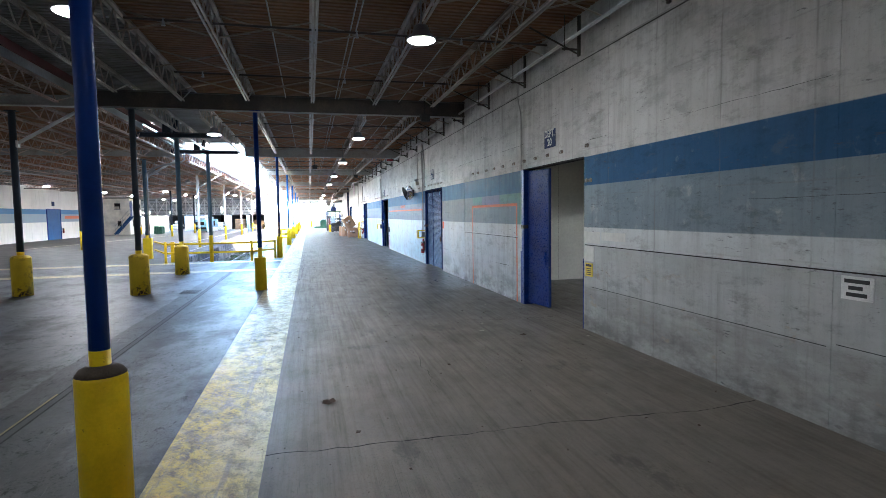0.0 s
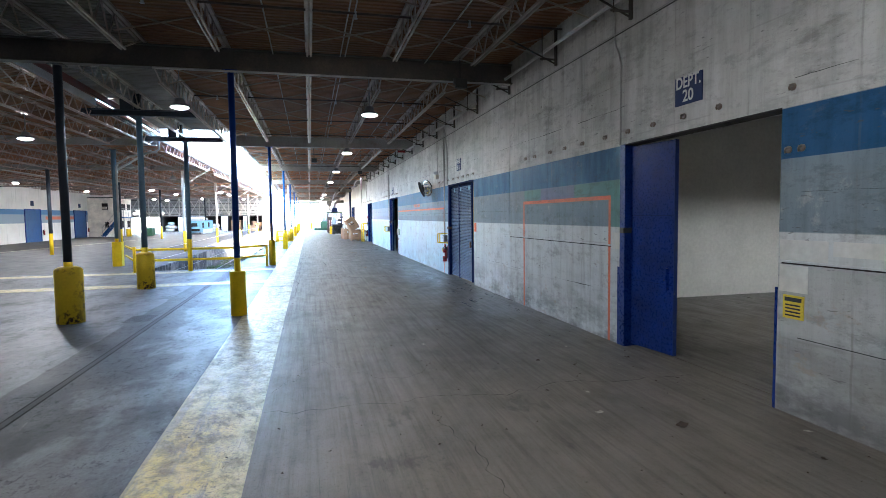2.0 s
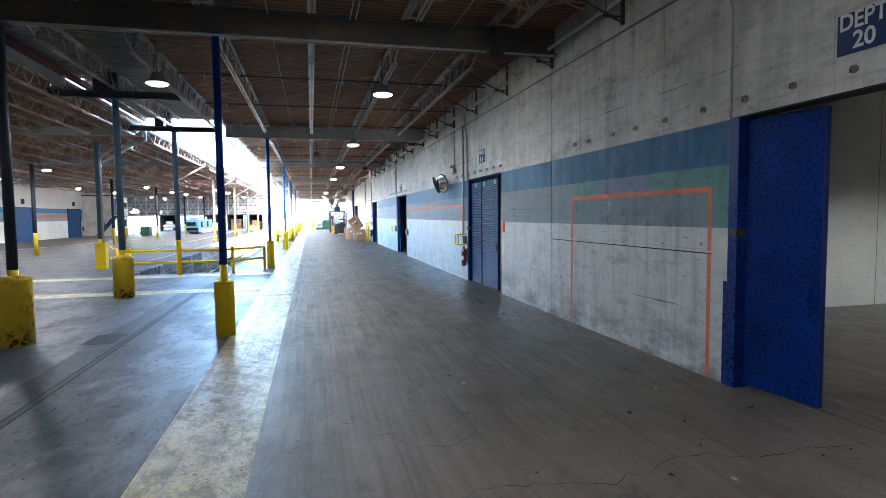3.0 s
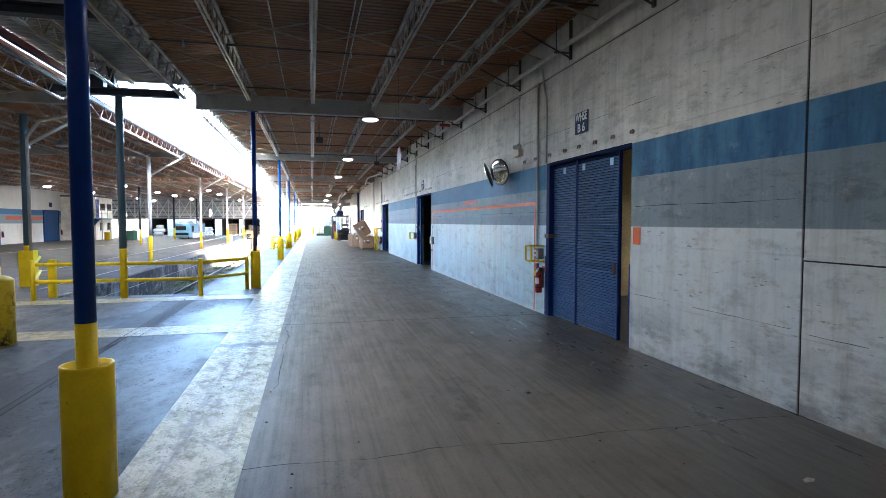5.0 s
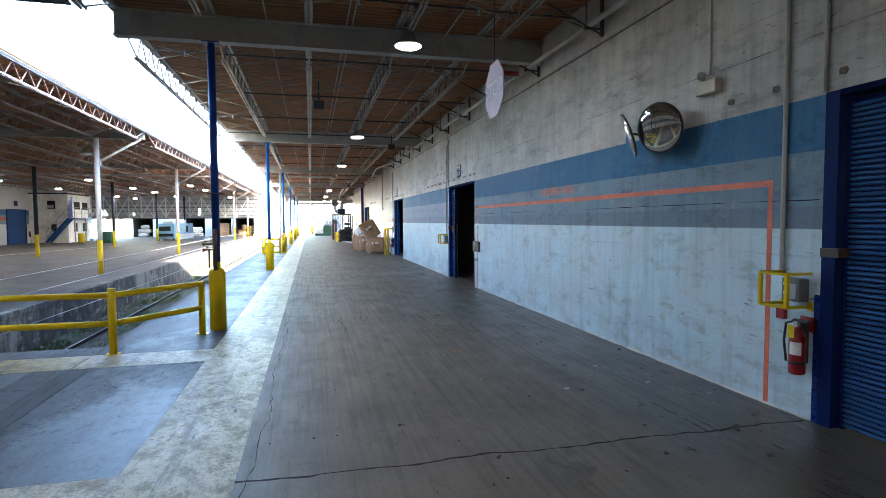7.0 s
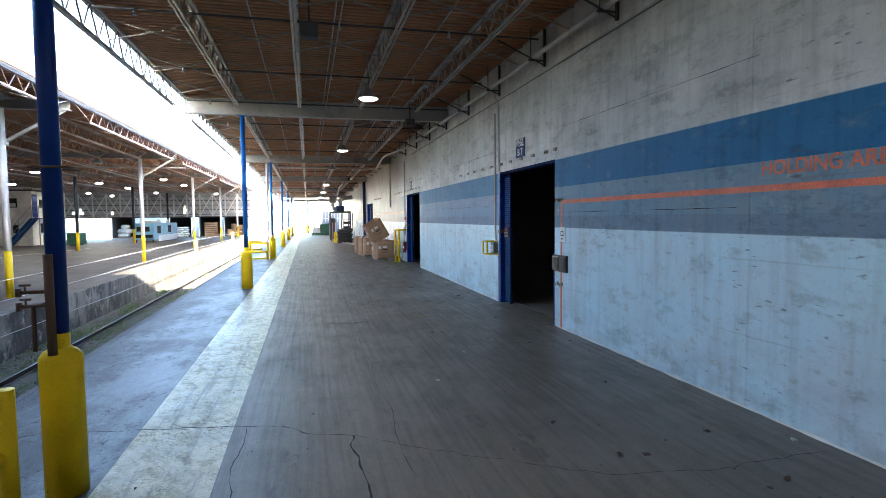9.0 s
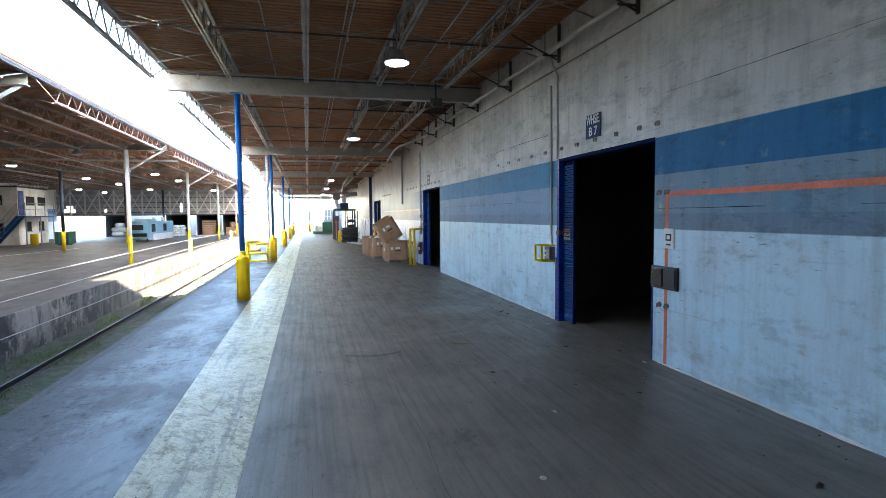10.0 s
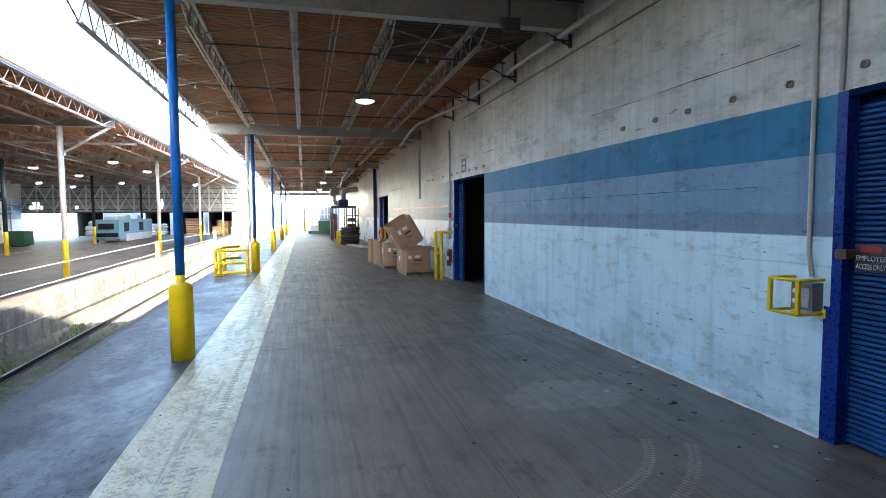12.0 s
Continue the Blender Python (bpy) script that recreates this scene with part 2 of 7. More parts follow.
def line_paint(name, col, under, keep=0.5, fresh=None):
    """Thick floor paint, scuffed through and pitted by dark grit."""
    n = Nodes(name)
    x, y, z = n.xyz()
    dark, dim = tuple(v * 0.26 for v in col), tuple(v * 0.5 for v in col)
    wear = n.noise(5.0, 9, 0.78)
    grime = n.noise(1.1, 7, 0.66)
    base = n.mix(n.math("MULTIPLY", n.ramp(y, 8.5, 13.5, 1.0, 0.0), n.ramp(n.math("ADD", x, n.ramp(grime, 0.3, 0.7, -0.25, 0.25)), -0.75, -0.35, 1.0, 0.35)), col, fresh) if fresh else n.mix(n.ramp(x, -3.0, -2.6), (0.50, 0.39, 0.13), col)
    c = n.mix(n.ramp(grime, 0.36, 0.68, 0.0, 0.4), base, dim)
    # worn through along the wheel paths
    c = n.mix(n.ramp(n.noise(1.0, 7, 0.7, n.stretch((8.0, 0.4, 1))), keep + 0.08, keep + 0.14, 0.0, 0.7), c, under)
    c = n.mix(n.ramp(n.noise(1.0, 7, 0.74, n.turned((5.0, 0.6, 1), 38, (2, 6, 0))), 0.54, 0.60, 0.0, 0.5), c, dim)
    c = n.mix(n.ramp(wear, 0.54, 0.585, 0.0, 0.6), c, dim)
    # scrubbed, dirtier stretch where trucks turn
    turned = n.math("MULTIPLY", n.ramp(y, 25.0, 31.0, 0.75, 0.2), n.ramp(n.noise(4.2, 8, 0.76, n.stretch((1, 0.6, 1), (7, 3, 0))), 0.49, 0.58))
    c = n.mix(turned, c, tuple(v * 0.42 for v in col))
    scuff = n.math("MULTIPLY", n.ramp(y, 30.0, 40.0, 1.0, 0.4), n.ramp(n.noise(0.7, 5, 0.65, n.stretch((1, 0.6, 1), (4, 8, 0))), 0.46, 0.60))
    c = n.mix(n.math("MULTIPLY", scuff, n.ramp(n.noise(9.0, 9, 0.8, n.turned((1, 0.45, 1), 30, (1, 1, 0))), 0.50, 0.57, 0.0, 0.85)), c, dark)
    if fresh:
        torn = n.math("ADD", y, n.ramp(n.noise(5.0, 8, 0.75, n.stretch((1, 1, 1), (9, 9, 0))), 0.3, 0.7, -0.22, 0.22))
        c = n.mix(n.math("MULTIPLY", n.inside(torn, 21.47, 21.76, 0.03), 0.85), c, (0.085, 0.088, 0.092))
    # clustered pits and grit
    cluster = n.ramp(n.noise(2.3, 5, 0.65, n.stretch((1, 0.7, 1), (5, 2, 1))), 0.40, 0.58, 0.25, 1.0)
    c = n.mix(n.math("MULTIPLY", n.ramp(n.noise(24.0, 7, 0.78), 0.545, 0.585), n.math("MULTIPLY", cluster, 0.85)), c, dark)
    c = n.mix(n.math("MULTIPLY", n.ramp(n.noise(62.0, 6, 0.75), 0.56, 0.61), n.math("MULTIPLY", cluster, 0.75)), c, dark)
    c = n.mix(n.math("MULTIPLY", n.ramp(n.cells(19.0), 0.10, 0.16, 1.0, 0.0), n.ramp(n.noise(3.0, 4), 0.52, 0.6)), c, tuple(v * 0.16 for v in col))
    # scratches
    c = n.mix(n.ramp(n.noise(1.0, 6, 0.72, n.stretch((60.0, 2.0, 1), (2, 2, 0))), 0.60, 0.645, 0.0, 0.65), c, dark)
    c = n.mix(n.ramp(n.noise(1.0, 6, 0.72, n.turned((40.0, 1.6, 1), 35, (1, 3, 0))), 0.61, 0.655, 0.0, 0.65), c, dark)
    h = n.math("ADD", n.noise(30.0, 7, 0.75), n.math("MULTIPLY", n.noise(10.0, 6, 0.7), 1.5))
    return n.end(c, n.ramp(wear, 0.42, 0.58, 0.30, 0.55), 0.0, h, 0.6, 0.008, n.math("SUBTRACT", 0.36, n.math("MULTIPLY", n.math("MAXIMUM", turned, n.math("MULTIPLY", scuff, 0.8)), 0.30)))


def wall_concrete():
    """Board-formed concrete of the long wall with its old painted bands."""
    n = Nodes("painted_cast_concrete")
    x, y, z = n.xyz()
    big, fine = n.noise(0.8, 6, 0.6), n.noise(26.0, 5)
    drip = n.noise(1.0, 6, 0.65, n.stretch((5.0, 5.0, 0.5)))
    board = n.noise(1.0, 3, 0.5, n.stretch((1.0, 0.5, 9.0)))
    c = n.mix(n.ramp(big, 0.32, 0.68), (0.44, 0.435, 0.41), (0.65, 0.64, 0.61))
    c = n.mix(n.ramp(drip, 0.48, 0.72, 0.0, 0.38), c, (0.29, 0.28, 0.26))
    patch = n.noise(1.0, 7, 0.72, n.stretch((1.6, 0.9, 2.6), (4, 9, 2)))
    c = n.mix(n.ramp(patch, 0.50, 0.64, 0.0, 0.55), c, (0.30, 0.29, 0.27))
    c = n.mix(n.ramp(n.noise(1.0, 6, 0.7, n.stretch((9.0, 9.0, 0.35), (1, 4, 0))), 0.60, 0.74, 0.0, 0.25), c, (0.62, 0.61, 0.59))
    # white lower coat, cleaner along the northern half
    pale = n.ramp(y, 36.0, 36.4)
    white = n.mix(n.ramp(big, 0.35, 0.7), n.mix(pale, n.mix(n.ramp(y, 23.0, 23.1), (0.74, 0.78, 0.80), (0.54, 0.75, 0.84)), (0.56, 0.76, 0.83)), n.mix(pale, (0.54, 0.64, 0.70), (0.48, 0.64, 0.72)))
    low = n.math("MULTIPLY", n.ramp(z, 1.80, 1.82, 1.0, 0.0), n.math("ADD", n.ramp(y, 17.2, 17.24, 0.40, 0.62), n.ramp(y, 22.9, 23.0, 0.0, 0.30)))
    low = n.math("MULTIPLY", low, n.ramp(n.noise(2.2, 7, 0.7), 0.62, 0.76, 1.0, 0.35))
    c = n.mix(low, c, white)
    # bare, dirtier pours under the joint along the southern stretch
    bare = n.math("MULTIPLY", n.ramp(y, 9.6, 9.7, 1.0, 0.0), n.math("ADD", n.ramp(z, 1.49, 1.51, 0.45, 0.0), n.ramp(z, 0.74, 0.82, 0.3, 0.0)))
    c = n.mix(n.math("MULTIPLY", bare, n.ramp(n.noise(1.0, 6, 0.7, n.stretch((2, 0.7, 3), (5, 5, 1))), 0.3, 0.6, 0.6, 1.0)), c, (0.25, 0.24, 0.22))
    peel = n.ramp(n.noise(3.5, 7, 0.72), 0.58, 0.70, 1.0, 0.55)
    patchy = n.ramp(n.noise(1.0, 6, 0.68, n.stretch((1.0, 2.6, 0.7))), 0.36, 0.66)
    far = n.ramp(y, 12.4, 12.5)
    slate = n.math("MULTIPLY", n.inside(z, 1.81, 2.53, 0.006), peel)
    c = n.mix(n.math("MULTIPLY", slate, n.ramp(y, 49.0, 52.0, 0.9, 0.32)), c, n.mix(n.ramp(big, 0.3, 0.7), n.mix(n.ramp(y, 23, 23.1), (0.15, 0.20, 0.24), n.mix(pale, (0.12, 0.25, 0.36), (0.115, 0.225, 0.36))), n.mix(pale, (0.20, 0.25, 0.29), (0.155, 0.26, 0.38))))
    bl = n.math("MULTIPLY", n.inside(z, 2.53, 3.03, 0.006), n.ramp(n.noise(3.0, 6, 0.7), 0.62, 0.74, 1.0, 0.8))
    c = n.mix(n.math("MULTIPLY", bl, n.ramp(y, 49.0, 52.0, 0.95, 0.2)), c, n.mix(n.math("MULTIPLY", patchy, n.math("MULTIPLY", far, n.math("SUBTRACT", 1.0, n.math("MULTIPLY", n.inside(y, 26.5, 39.5, 1.5), 0.85)))), n.mix(n.inside(y, 23.0, 34.5, 0.1), n.mix(pale, (0.004, 0.072, 0.185), (0.016, 0.150, 0.285)), (0.008, 0.122, 0.275)), (0.055, 0.17, 0.31)))
    teal = n.math("MULTIPLY", n.math("MULTIPLY", n.inside(z, 2.24, 2.53, 0.006), n.inside(y, 12.48, 16.3)), 0.8)
    c = n.mix(teal, c, n.mix(n.inside(y, 14.0, 15.44, 0.02), (0.14, 0.29, 0.27), (0.20, 0.22, 0.36)))
    c = n.mix(n.math("MULTIPLY", n.math("MULTIPLY", n.inside(z, 1.81, 2.53, 0.006), n.inside(y, 12.48, 12.82)), 0.8), c, (0.14, 0.29, 0.27))
    # lower slate field north of the second door is darker under the orange line
    dark = n.math("MULTIPLY", n.math("MULTIPLY", n.inside(z, 1.81, 2.02, 0.006), n.ramp(y, 23.05, 23.1)), 0.55)
    c = n.mix(dark, c, (0.16, 0.205, 0.27))
    c = n.mix(n.ramp(n.noise(1.0, 6, 0.65, n.stretch((6.0, 6.0, 0.55), (2, 7, 3))), 0.48, 0.70, 0.0, n.ramp(n.inside(y, 12.5, 17.2), 0, 1, 0.42, 0.6)), c, n.mix(1.0, c, (0.55, 0.53, 0.51), "MULTIPLY"))
    c = n.mix(n.ramp(n.noise(1.0, 7, 0.75, n.stretch((3.0, 2.2, 5.0), (8, 1, 3))), 0.53, 0.64, 0.0, n.ramp(n.inside(y, 12.5, 17.2), 0, 1, 0.50, 0.58)), c, n.mix(1.0, c, (0.52, 0.51, 0.50), "MULTIPLY"))
    # form joints, scuffs near the floor, scratches
    def ruled(v, step, width, off=0.0):
        w = n.math("PINGPONG", n.math("ADD", v, off + 500 * step), step / 2)
        return n.ramp(w, step / 2 - width, step / 2 - width * 0.4)
    wob = n.math("ADD", y, n.ramp(n.noise(1.5, 3), 0.3, 0.7, -0.012, 0.012))
    seam = n.math("MULTIPLY", ruled(wob, 1.22, 0.016, 0.3), n.ramp(n.noise(1.3, 4), 0.42, 0.6, 0.0, n.ramp(y, 17.2, 17.3, 0.38, 0.12)))
    wz = n.math("ADD", z, n.ramp(n.noise(1.1, 3), 0.3, 0.7, -0.012, 0.012))
    hseam = n.math("MULTIPLY", ruled(wz, 0.8, 0.012, -0.35), n.ramp(n.noise(0.9, 4), 0.45, 0.6, 0.0, 0.24))
    c = n.mix(n.math("MAXIMUM", seam, hseam), c, (0.17, 0.155, 0.14))
    scuff = n.math("MULTIPLY", n.ramp(z, 0.12, 0.85, 1.0, 0.0), n.ramp(n.noise(1.0, 7, 0.72, n.stretch((2, 1.2, 3))), 0.42, 0.60))
    c = n.mix(n.math("MULTIPLY", scuff, n.ramp(y, 23.0, 23.1, 0.7, 0.30)), c, (0.13, 0.125, 0.125))
    c = n.mix(n.ramp(n.noise(1.0, 5, 0.7, n.stretch((4, 1.1, 9))), 0.66, 0.76, 0.0, 0.25), c, (0.16, 0.15, 0.145))
    nick = n.ramp(n.noise(1.0, 4, 0.6, n.stretch((5.0, 5.5, 26.0), (3, 2, 6))), 0.645, 0.70, 0.0, 0.65)
    c = n.mix(n.math("MULTIPLY", nick, n.ramp(n.noise(0.9, 3), 0.42, 0.55)), c, (0.085, 0.08, 0.085))
    tan = n.math("MULTIPLY", n.ramp(n.noise(2.3, 6, 0.65, n.stretch((1, 1, 2.0), (11, 6, 2))), 0.615, 0.68, 0.0, 0.45), n.ramp(z, 0.9, 1.8, 1.0, 0.2))
    c = n.mix(tan, c, (0.36, 0.28, 0.20))
    c = n.mix(n.ramp(n.noise(22.0, 7, 0.75), 0.54, 0.66, 0.0, 0.30), c, n.mix(1.0, c, (0.6, 0.59, 0.58), "MULTIPLY"))
    c = n.mix(n.ramp(n.noise(60.0, 5, 0.7), 0.60, 0.70, 0.0, 0.30), c, n.mix(1.0, c, (0.5, 0.49, 0.48), "MULTIPLY"))
    pits = n.ramp(n.cells(34.0), 0.0, 0.12, 1.0, 0.0)
    pits = n.math("MULTIPLY", pits, n.ramp(n.noise(2.0, 3), 0.5, 0.62))
    c = n.mix(n.math("MULTIPLY", pits, 0.7), c, (0.12, 0.11, 0.10))
    h = n.math("ADD", n.math("MULTIPLY", fine, 0.5), n.math("ADD", n.math("MULTIPLY", board, 1.2), n.math("MULTIPLY", seam, -1.5)))
    # warm reflected glow on the upper north wall is put into a tan colour
    c = n.mix(n.math("MULTIPLY", n.math("MULTIPLY", n.ramp(y, 49.2, 51.5), n.ramp(z, 1.78, 1.84)), n.ramp(n.noise(1.2, 6, 0.65), 0.3, 0.6, 0.7, 0.95)), c, (0.24, 0.21, 0.175))
    c = n.mix(n.math("MULTIPLY", n.ramp(y, 49.2, 52.0), n.ramp(z, 1.78, 1.84, 0.6, 0.0)), c, (0.44, 0.43, 0.41))
    # the northern end keeps its old varnish sheen
    gloss = n.ramp(y, 44.0, 50.0)
    return n.end(c, n.math("SUBTRACT", n.ramp(big, 0.3, 0.7, 0.42, 0.60), n.math("ADD", n.math("MULTIPLY", gloss, 0.14), n.math("MULTIPLY", low, 0.08))), 0.0, h, 0.35, 0.012, n.math("MAXIMUM", n.ramp(gloss, 0, 1, 0.07, 0.16), n.math("MULTIPLY", low, 0.26)))


def west_concrete():
    n = Nodes("painted_west_wall")
    x, y, z = n.xyz()
    big = n.noise(0.7, 6, 0.6)
    c = n.mix(n.ramp(big, 0.3, 0.7), (0.74, 0.71, 0.65), (0.86, 0.83, 0.77))
    c = n.mix(n.ramp(n.noise(1.0, 5, 0.6, n.stretch((4, 4, 0.4))), 0.55, 0.75, 0.0, 0.4), c, (0.38, 0.36, 0.33))
    c = n.mix(n.inside(z, 1.78, 2.58), c, (0.28, 0.34, 0.40))
    c = n.mix(n.inside(z, 2.58, 3.05), c, (0.08, 0.20, 0.38))
    c = n.mix(n.math("MULTIPLY", n.inside(z, 2.1, 2.42), n.inside(y, 66.5, 73.5)), c, (0.62, 0.17, 0.08))
    return n.end(c, 0.7, 0.0, n.noise(20), 0.2)


def rusty(name, base, rust=(0.20, 0.085, 0.035), amount=0.55, rough=0.6):
    n = Nodes(name)
    a, b = n.noise(1.4, 6, 0.65), n.noise(22.0, 5)
    c = n.mix(n.ramp(a, amount - 0.12, amount + 0.15), base, rust)
    c = n.mix(n.ramp(b, 0.35, 0.7, 0.0, 0.45), c, tuple(v * 0.5 for v in base))
    return n.end(c, rough, 0.0, b, 0.2, 0.004)


def deck_metal(name, a, b, rust):
    n = Nodes(name)
    big, mid, fine = n.noise(0.25, 5), n.noise(1.0, 6, 0.65, n.stretch((0.6, 4.0, 1))), n.noise(24.0, 4)
    c = n.mix(n.ramp(big, 0.35, 0.65), a, b)
    c = n.mix(n.ramp(mid, 0.5, 0.72, 0.0, 0.7), c, rust)
    c = n.mix(n.ramp(fine, 0.4, 0.7, 0.0, 0.3), c, tuple(v * 0.4 for v in a))
    x, y, z = n.xyz()
    # patchy darker brown towards the south
    south_dark = n.math("MULTIPLY", n.ramp(n.math("ADD", y, n.ramp(n.noise(0.18, 5), 0.3, 0.7, -9.0, 9.0)), 18.0, 34.0, 0.72, 0.0), n.ramp(n.noise(0.5, 6, 0.65), 0.30, 0.60, 0.45, 1.0))
    c = n.mix(south_dark, c, (0.080, 0.058, 0.038))
    # a few near-black sheets near the long wall
    black_sheets = n.math("MULTIPLY", n.math("MULTIPLY", n.inside(x, 2.05, 4.9, 0.02), n.inside(y, 42.0, 45.6, 0.05)), n.ramp(n.noise(0.9, 4), 0.36, 0.5))
    c = n.mix(n.math("MULTIPLY", black_sheets, 0.85), c, (0.022, 0.017, 0.013))
    return n.end(c, 0.62, 0.0, fine, 0.15, 0.003)


def ground_mat():
    """Gravel ballast with weeds near the track, painted sunlit-pale farther off, pale gravel yard beyond."""
    n = Nodes("gravel_and_weeds")
    x, y, z = n.xyz()
    g, st, big = n.noise(3.0, 8, 0.75), n.cells(22.0), n.noise(0.8, 5)
    c = n.mix(n.ramp(st, 0.05, 0.5), (0.016, 0.014, 0.012), (0.085, 0.076, 0.062))
    weeds = n.math("MULTIPLY", n.ramp(g, 0.44, 0.54), n.ramp(big, 0.34, 0.50))
    c = n.mix(n.math("MULTIPLY", weeds, 0.9), c, n.mix(n.noise(40.0, 3), (0.016, 0.034, 0.005), (0.045, 0.072, 0.012)))
    # sunlight on the farther gravel is put into its paler colour
    c = n.mix(n.ramp(y, 47.5, 51.0, 0.0, 0.75), c, n.mix(n.ramp(st, 0.05, 0.5), (0.14, 0.125, 0.10), (0.37, 0.33, 0.27)))
    c = n.mix(n.ramp(y, 94, 100), c, n.mix(n.ramp(n.noise(0.2, 6), 0.35, 0.65), (0.34, 0.32, 0.28), (0.42, 0.38, 0.32)))
    return n.end(c, 0.9, 0.0, n.math("ADD", g, st), 1.0, 0.06)


def pit_concrete():
    n = Nodes("stained_dock_edge_concrete")
    big = n.noise(0.9, 6, 0.65)
    x, y, z = n.xyz()
    drip = n.noise(1.0, 7, 0.75, n.stretch((1.3, 1.3, 0.7)), 0.3)
    c = n.mix(n.ramp(big, 0.3, 0.7), (0.27, 0.245, 0.205), (0.46, 0.42, 0.355))
    # real stains, but sunlit paleness beyond y 43 to 48 is put into their strength
    c = n.mix(n.ramp(drip, 0.44, 0.54, 0.0, n.ramp(y, 43.0, 48.0, 0.92, 0.35)), c, (0.028, 0.026, 0.025))
    c = n.mix(n.ramp(n.noise(1.0, 6, 0.7, n.stretch((3.2, 3.2, 0.6), (3, 1, 0))), 0.52, 0.62, 0.0, 0.5), c, (0.06, 0.055, 0.05))
    c = n.mix(n.ramp(n.noise(0.45, 6, 0.68), 0.40, 0.52, 0.0, n.ramp(y, 43.0, 48.0, 0.85, 0.2)), c, (0.034, 0.032, 0.030))
    c = n.mix(n.ramp(n.noise(2.2, 8, 0.74), 0.55, 0.64, 0.0, 0.7), c, (0.44, 0.405, 0.35))
    return n.end(c, 0.85, 0.0, n.noise(14, 6), 0.5, 0.02)


def glow(name, col, power):
    n = Nodes(name)
    n.put(n.b.inputs["Emission Color"], col)
    n.b.inputs["Emission Strength"].default_value = power
    return n.end(col, 0.4)


M_AISLE, M_DOCK, M_WALL, M_WESTWALL = aisle_floor(), dock_floor(), wall_concrete(), west_concrete()
M_LINE = line_paint("worn_yellow_line_paint", (0.54, 0.485, 0.29), (0.24, 0.22, 0.165), 0.46, (0.60, 0.43, 0.05))
M_LINE_Y = line_paint("faded_cross_line_paint", (0.55, 0.50, 0.33), (0.22, 0.21, 0.20), 0.46)
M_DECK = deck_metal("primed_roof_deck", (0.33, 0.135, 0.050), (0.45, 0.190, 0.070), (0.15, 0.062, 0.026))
M_DECK_PALE = deck_metal("galvanised_roof_deck", (0.42, 0.43, 0.44), (0.34, 0.34, 0.35), (0.22, 0.19, 0.17))
M_JOIST = rusty("grey_joist_paint", (0.44, 0.39, 0.34), (0.20, 0.11, 0.07), 0.54, 0.34)
M_JOIST_RED = rusty("red_primer_joist", (0.41, 0.315, 0.255), (0.28, 0.11, 0.06), 0.52, 0.42)
M_BRIDGE = rusty("pale_bridging_paint", (0.36, 0.30, 0.24), (0.24, 0.13, 0.08), 0.62, 0.45)
# darker beam colour for the southern rows
M_BEAM_DARK = rusty("dark_beam_paint", (0.075, 0.07, 0.066), (0.15, 0.12, 0.09), 0.60)
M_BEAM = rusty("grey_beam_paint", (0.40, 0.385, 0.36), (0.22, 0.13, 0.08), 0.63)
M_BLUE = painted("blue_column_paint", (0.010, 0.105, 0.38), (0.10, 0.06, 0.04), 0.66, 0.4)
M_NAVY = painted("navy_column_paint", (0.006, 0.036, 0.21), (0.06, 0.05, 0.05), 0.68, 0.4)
M_JAMB = painted("navy_jamb_paint", (0.004, 0.016, 0.085), (0.05, 0.045, 0.05), 0.66, 0.6, 2.0, spec=0.08)
M_HEAD = painted("dark_navy_frame_paint", (0.003, 0.010, 0.05), (0.03, 0.03, 0.035), 0.66, 0.75, 2.0, spec=0.04)
M_GRIME = plain("oily_grime", (0.07, 0.055, 0.04), 0.8, 0, 6.0, 0.4)
M_TEAL = painted("grey_blue_column_paint", (0.075, 0.125, 0.17), (0.10, 0.06, 0.04), 0.62, 0.45)
M_DARKCOL = painted("dark_column_paint", (0.035, 0.045, 0.06), (0.12, 0.06, 0.035), 0.6, 0.5)
M_WHITECOL = painted("white_column_paint", (0.62, 0.62, 0.61), (0.25, 0.16, 0.10), 0.64, 0.5)
M_YELLOW = painted("yellow_safety_paint", (0.72, 0.51, 0.006), (0.10, 0.055, 0.03), 0.63, 0.42)
M_YELLOW_WORN = painted("scraped_yellow_paint", (0.60, 0.43, 0.02), (0.055, 0.035, 0.025), 0.50, 0.5, 1.7)
M_DOORBLUE = painted("royal_blue_door_paint", (0.003, 0.023, 0.165), (0.03, 0.03, 0.045), 0.60, 0.30, 2.0, spread=0.42, spec=0.20)
M_SHUTTER = painted("blue_shutter_paint", (0.016, 0.072, 0.21), (0.22, 0.24, 0.28), 0.68, 0.36, 2.0)
M_WESTFLOOR = west_floor()
M_GROUND, M_PIT = ground_mat(), pit_concrete()
M_DARK = plain("dark_gap", (0.016, 0.014, 0.013), 0.95)
M_STEEL = plain("galvanised_steel", (0.42, 0.43, 0.44), 0.42, 0.75)
M_PIPE = plain("grey_painted_pipe", (0.40, 0.39, 0.37), 0.5)
M_RAIL = rusty("rail_steel", (0.055, 0.05, 0.047), (0.08, 0.045, 0.03), 0.5, 0.5)
M_LAMP_W = glow("led_lamp_lens_west", (1.0, 0.93, 0.84), 16.0)
M_LAMP = glow("led_lamp_lens", (1.0, 0.93, 0.84), 3.6)
M_TUBE = glow("fluorescent_tube", (1.0, 0.95, 0.84), 1.05)
M_LAMPOFF = plain("unlit_lamp_lens", (0.42, 0.42, 0.40), 0.3)
M_LAMPBODY = plain("lamp_housing", (0.30, 0.30, 0.31), 0.4, 0.6)
M_ROOM = plain("white_room_wall", (0.62, 0.61, 0.57), 0.7, 0, 0.8, 0.12)
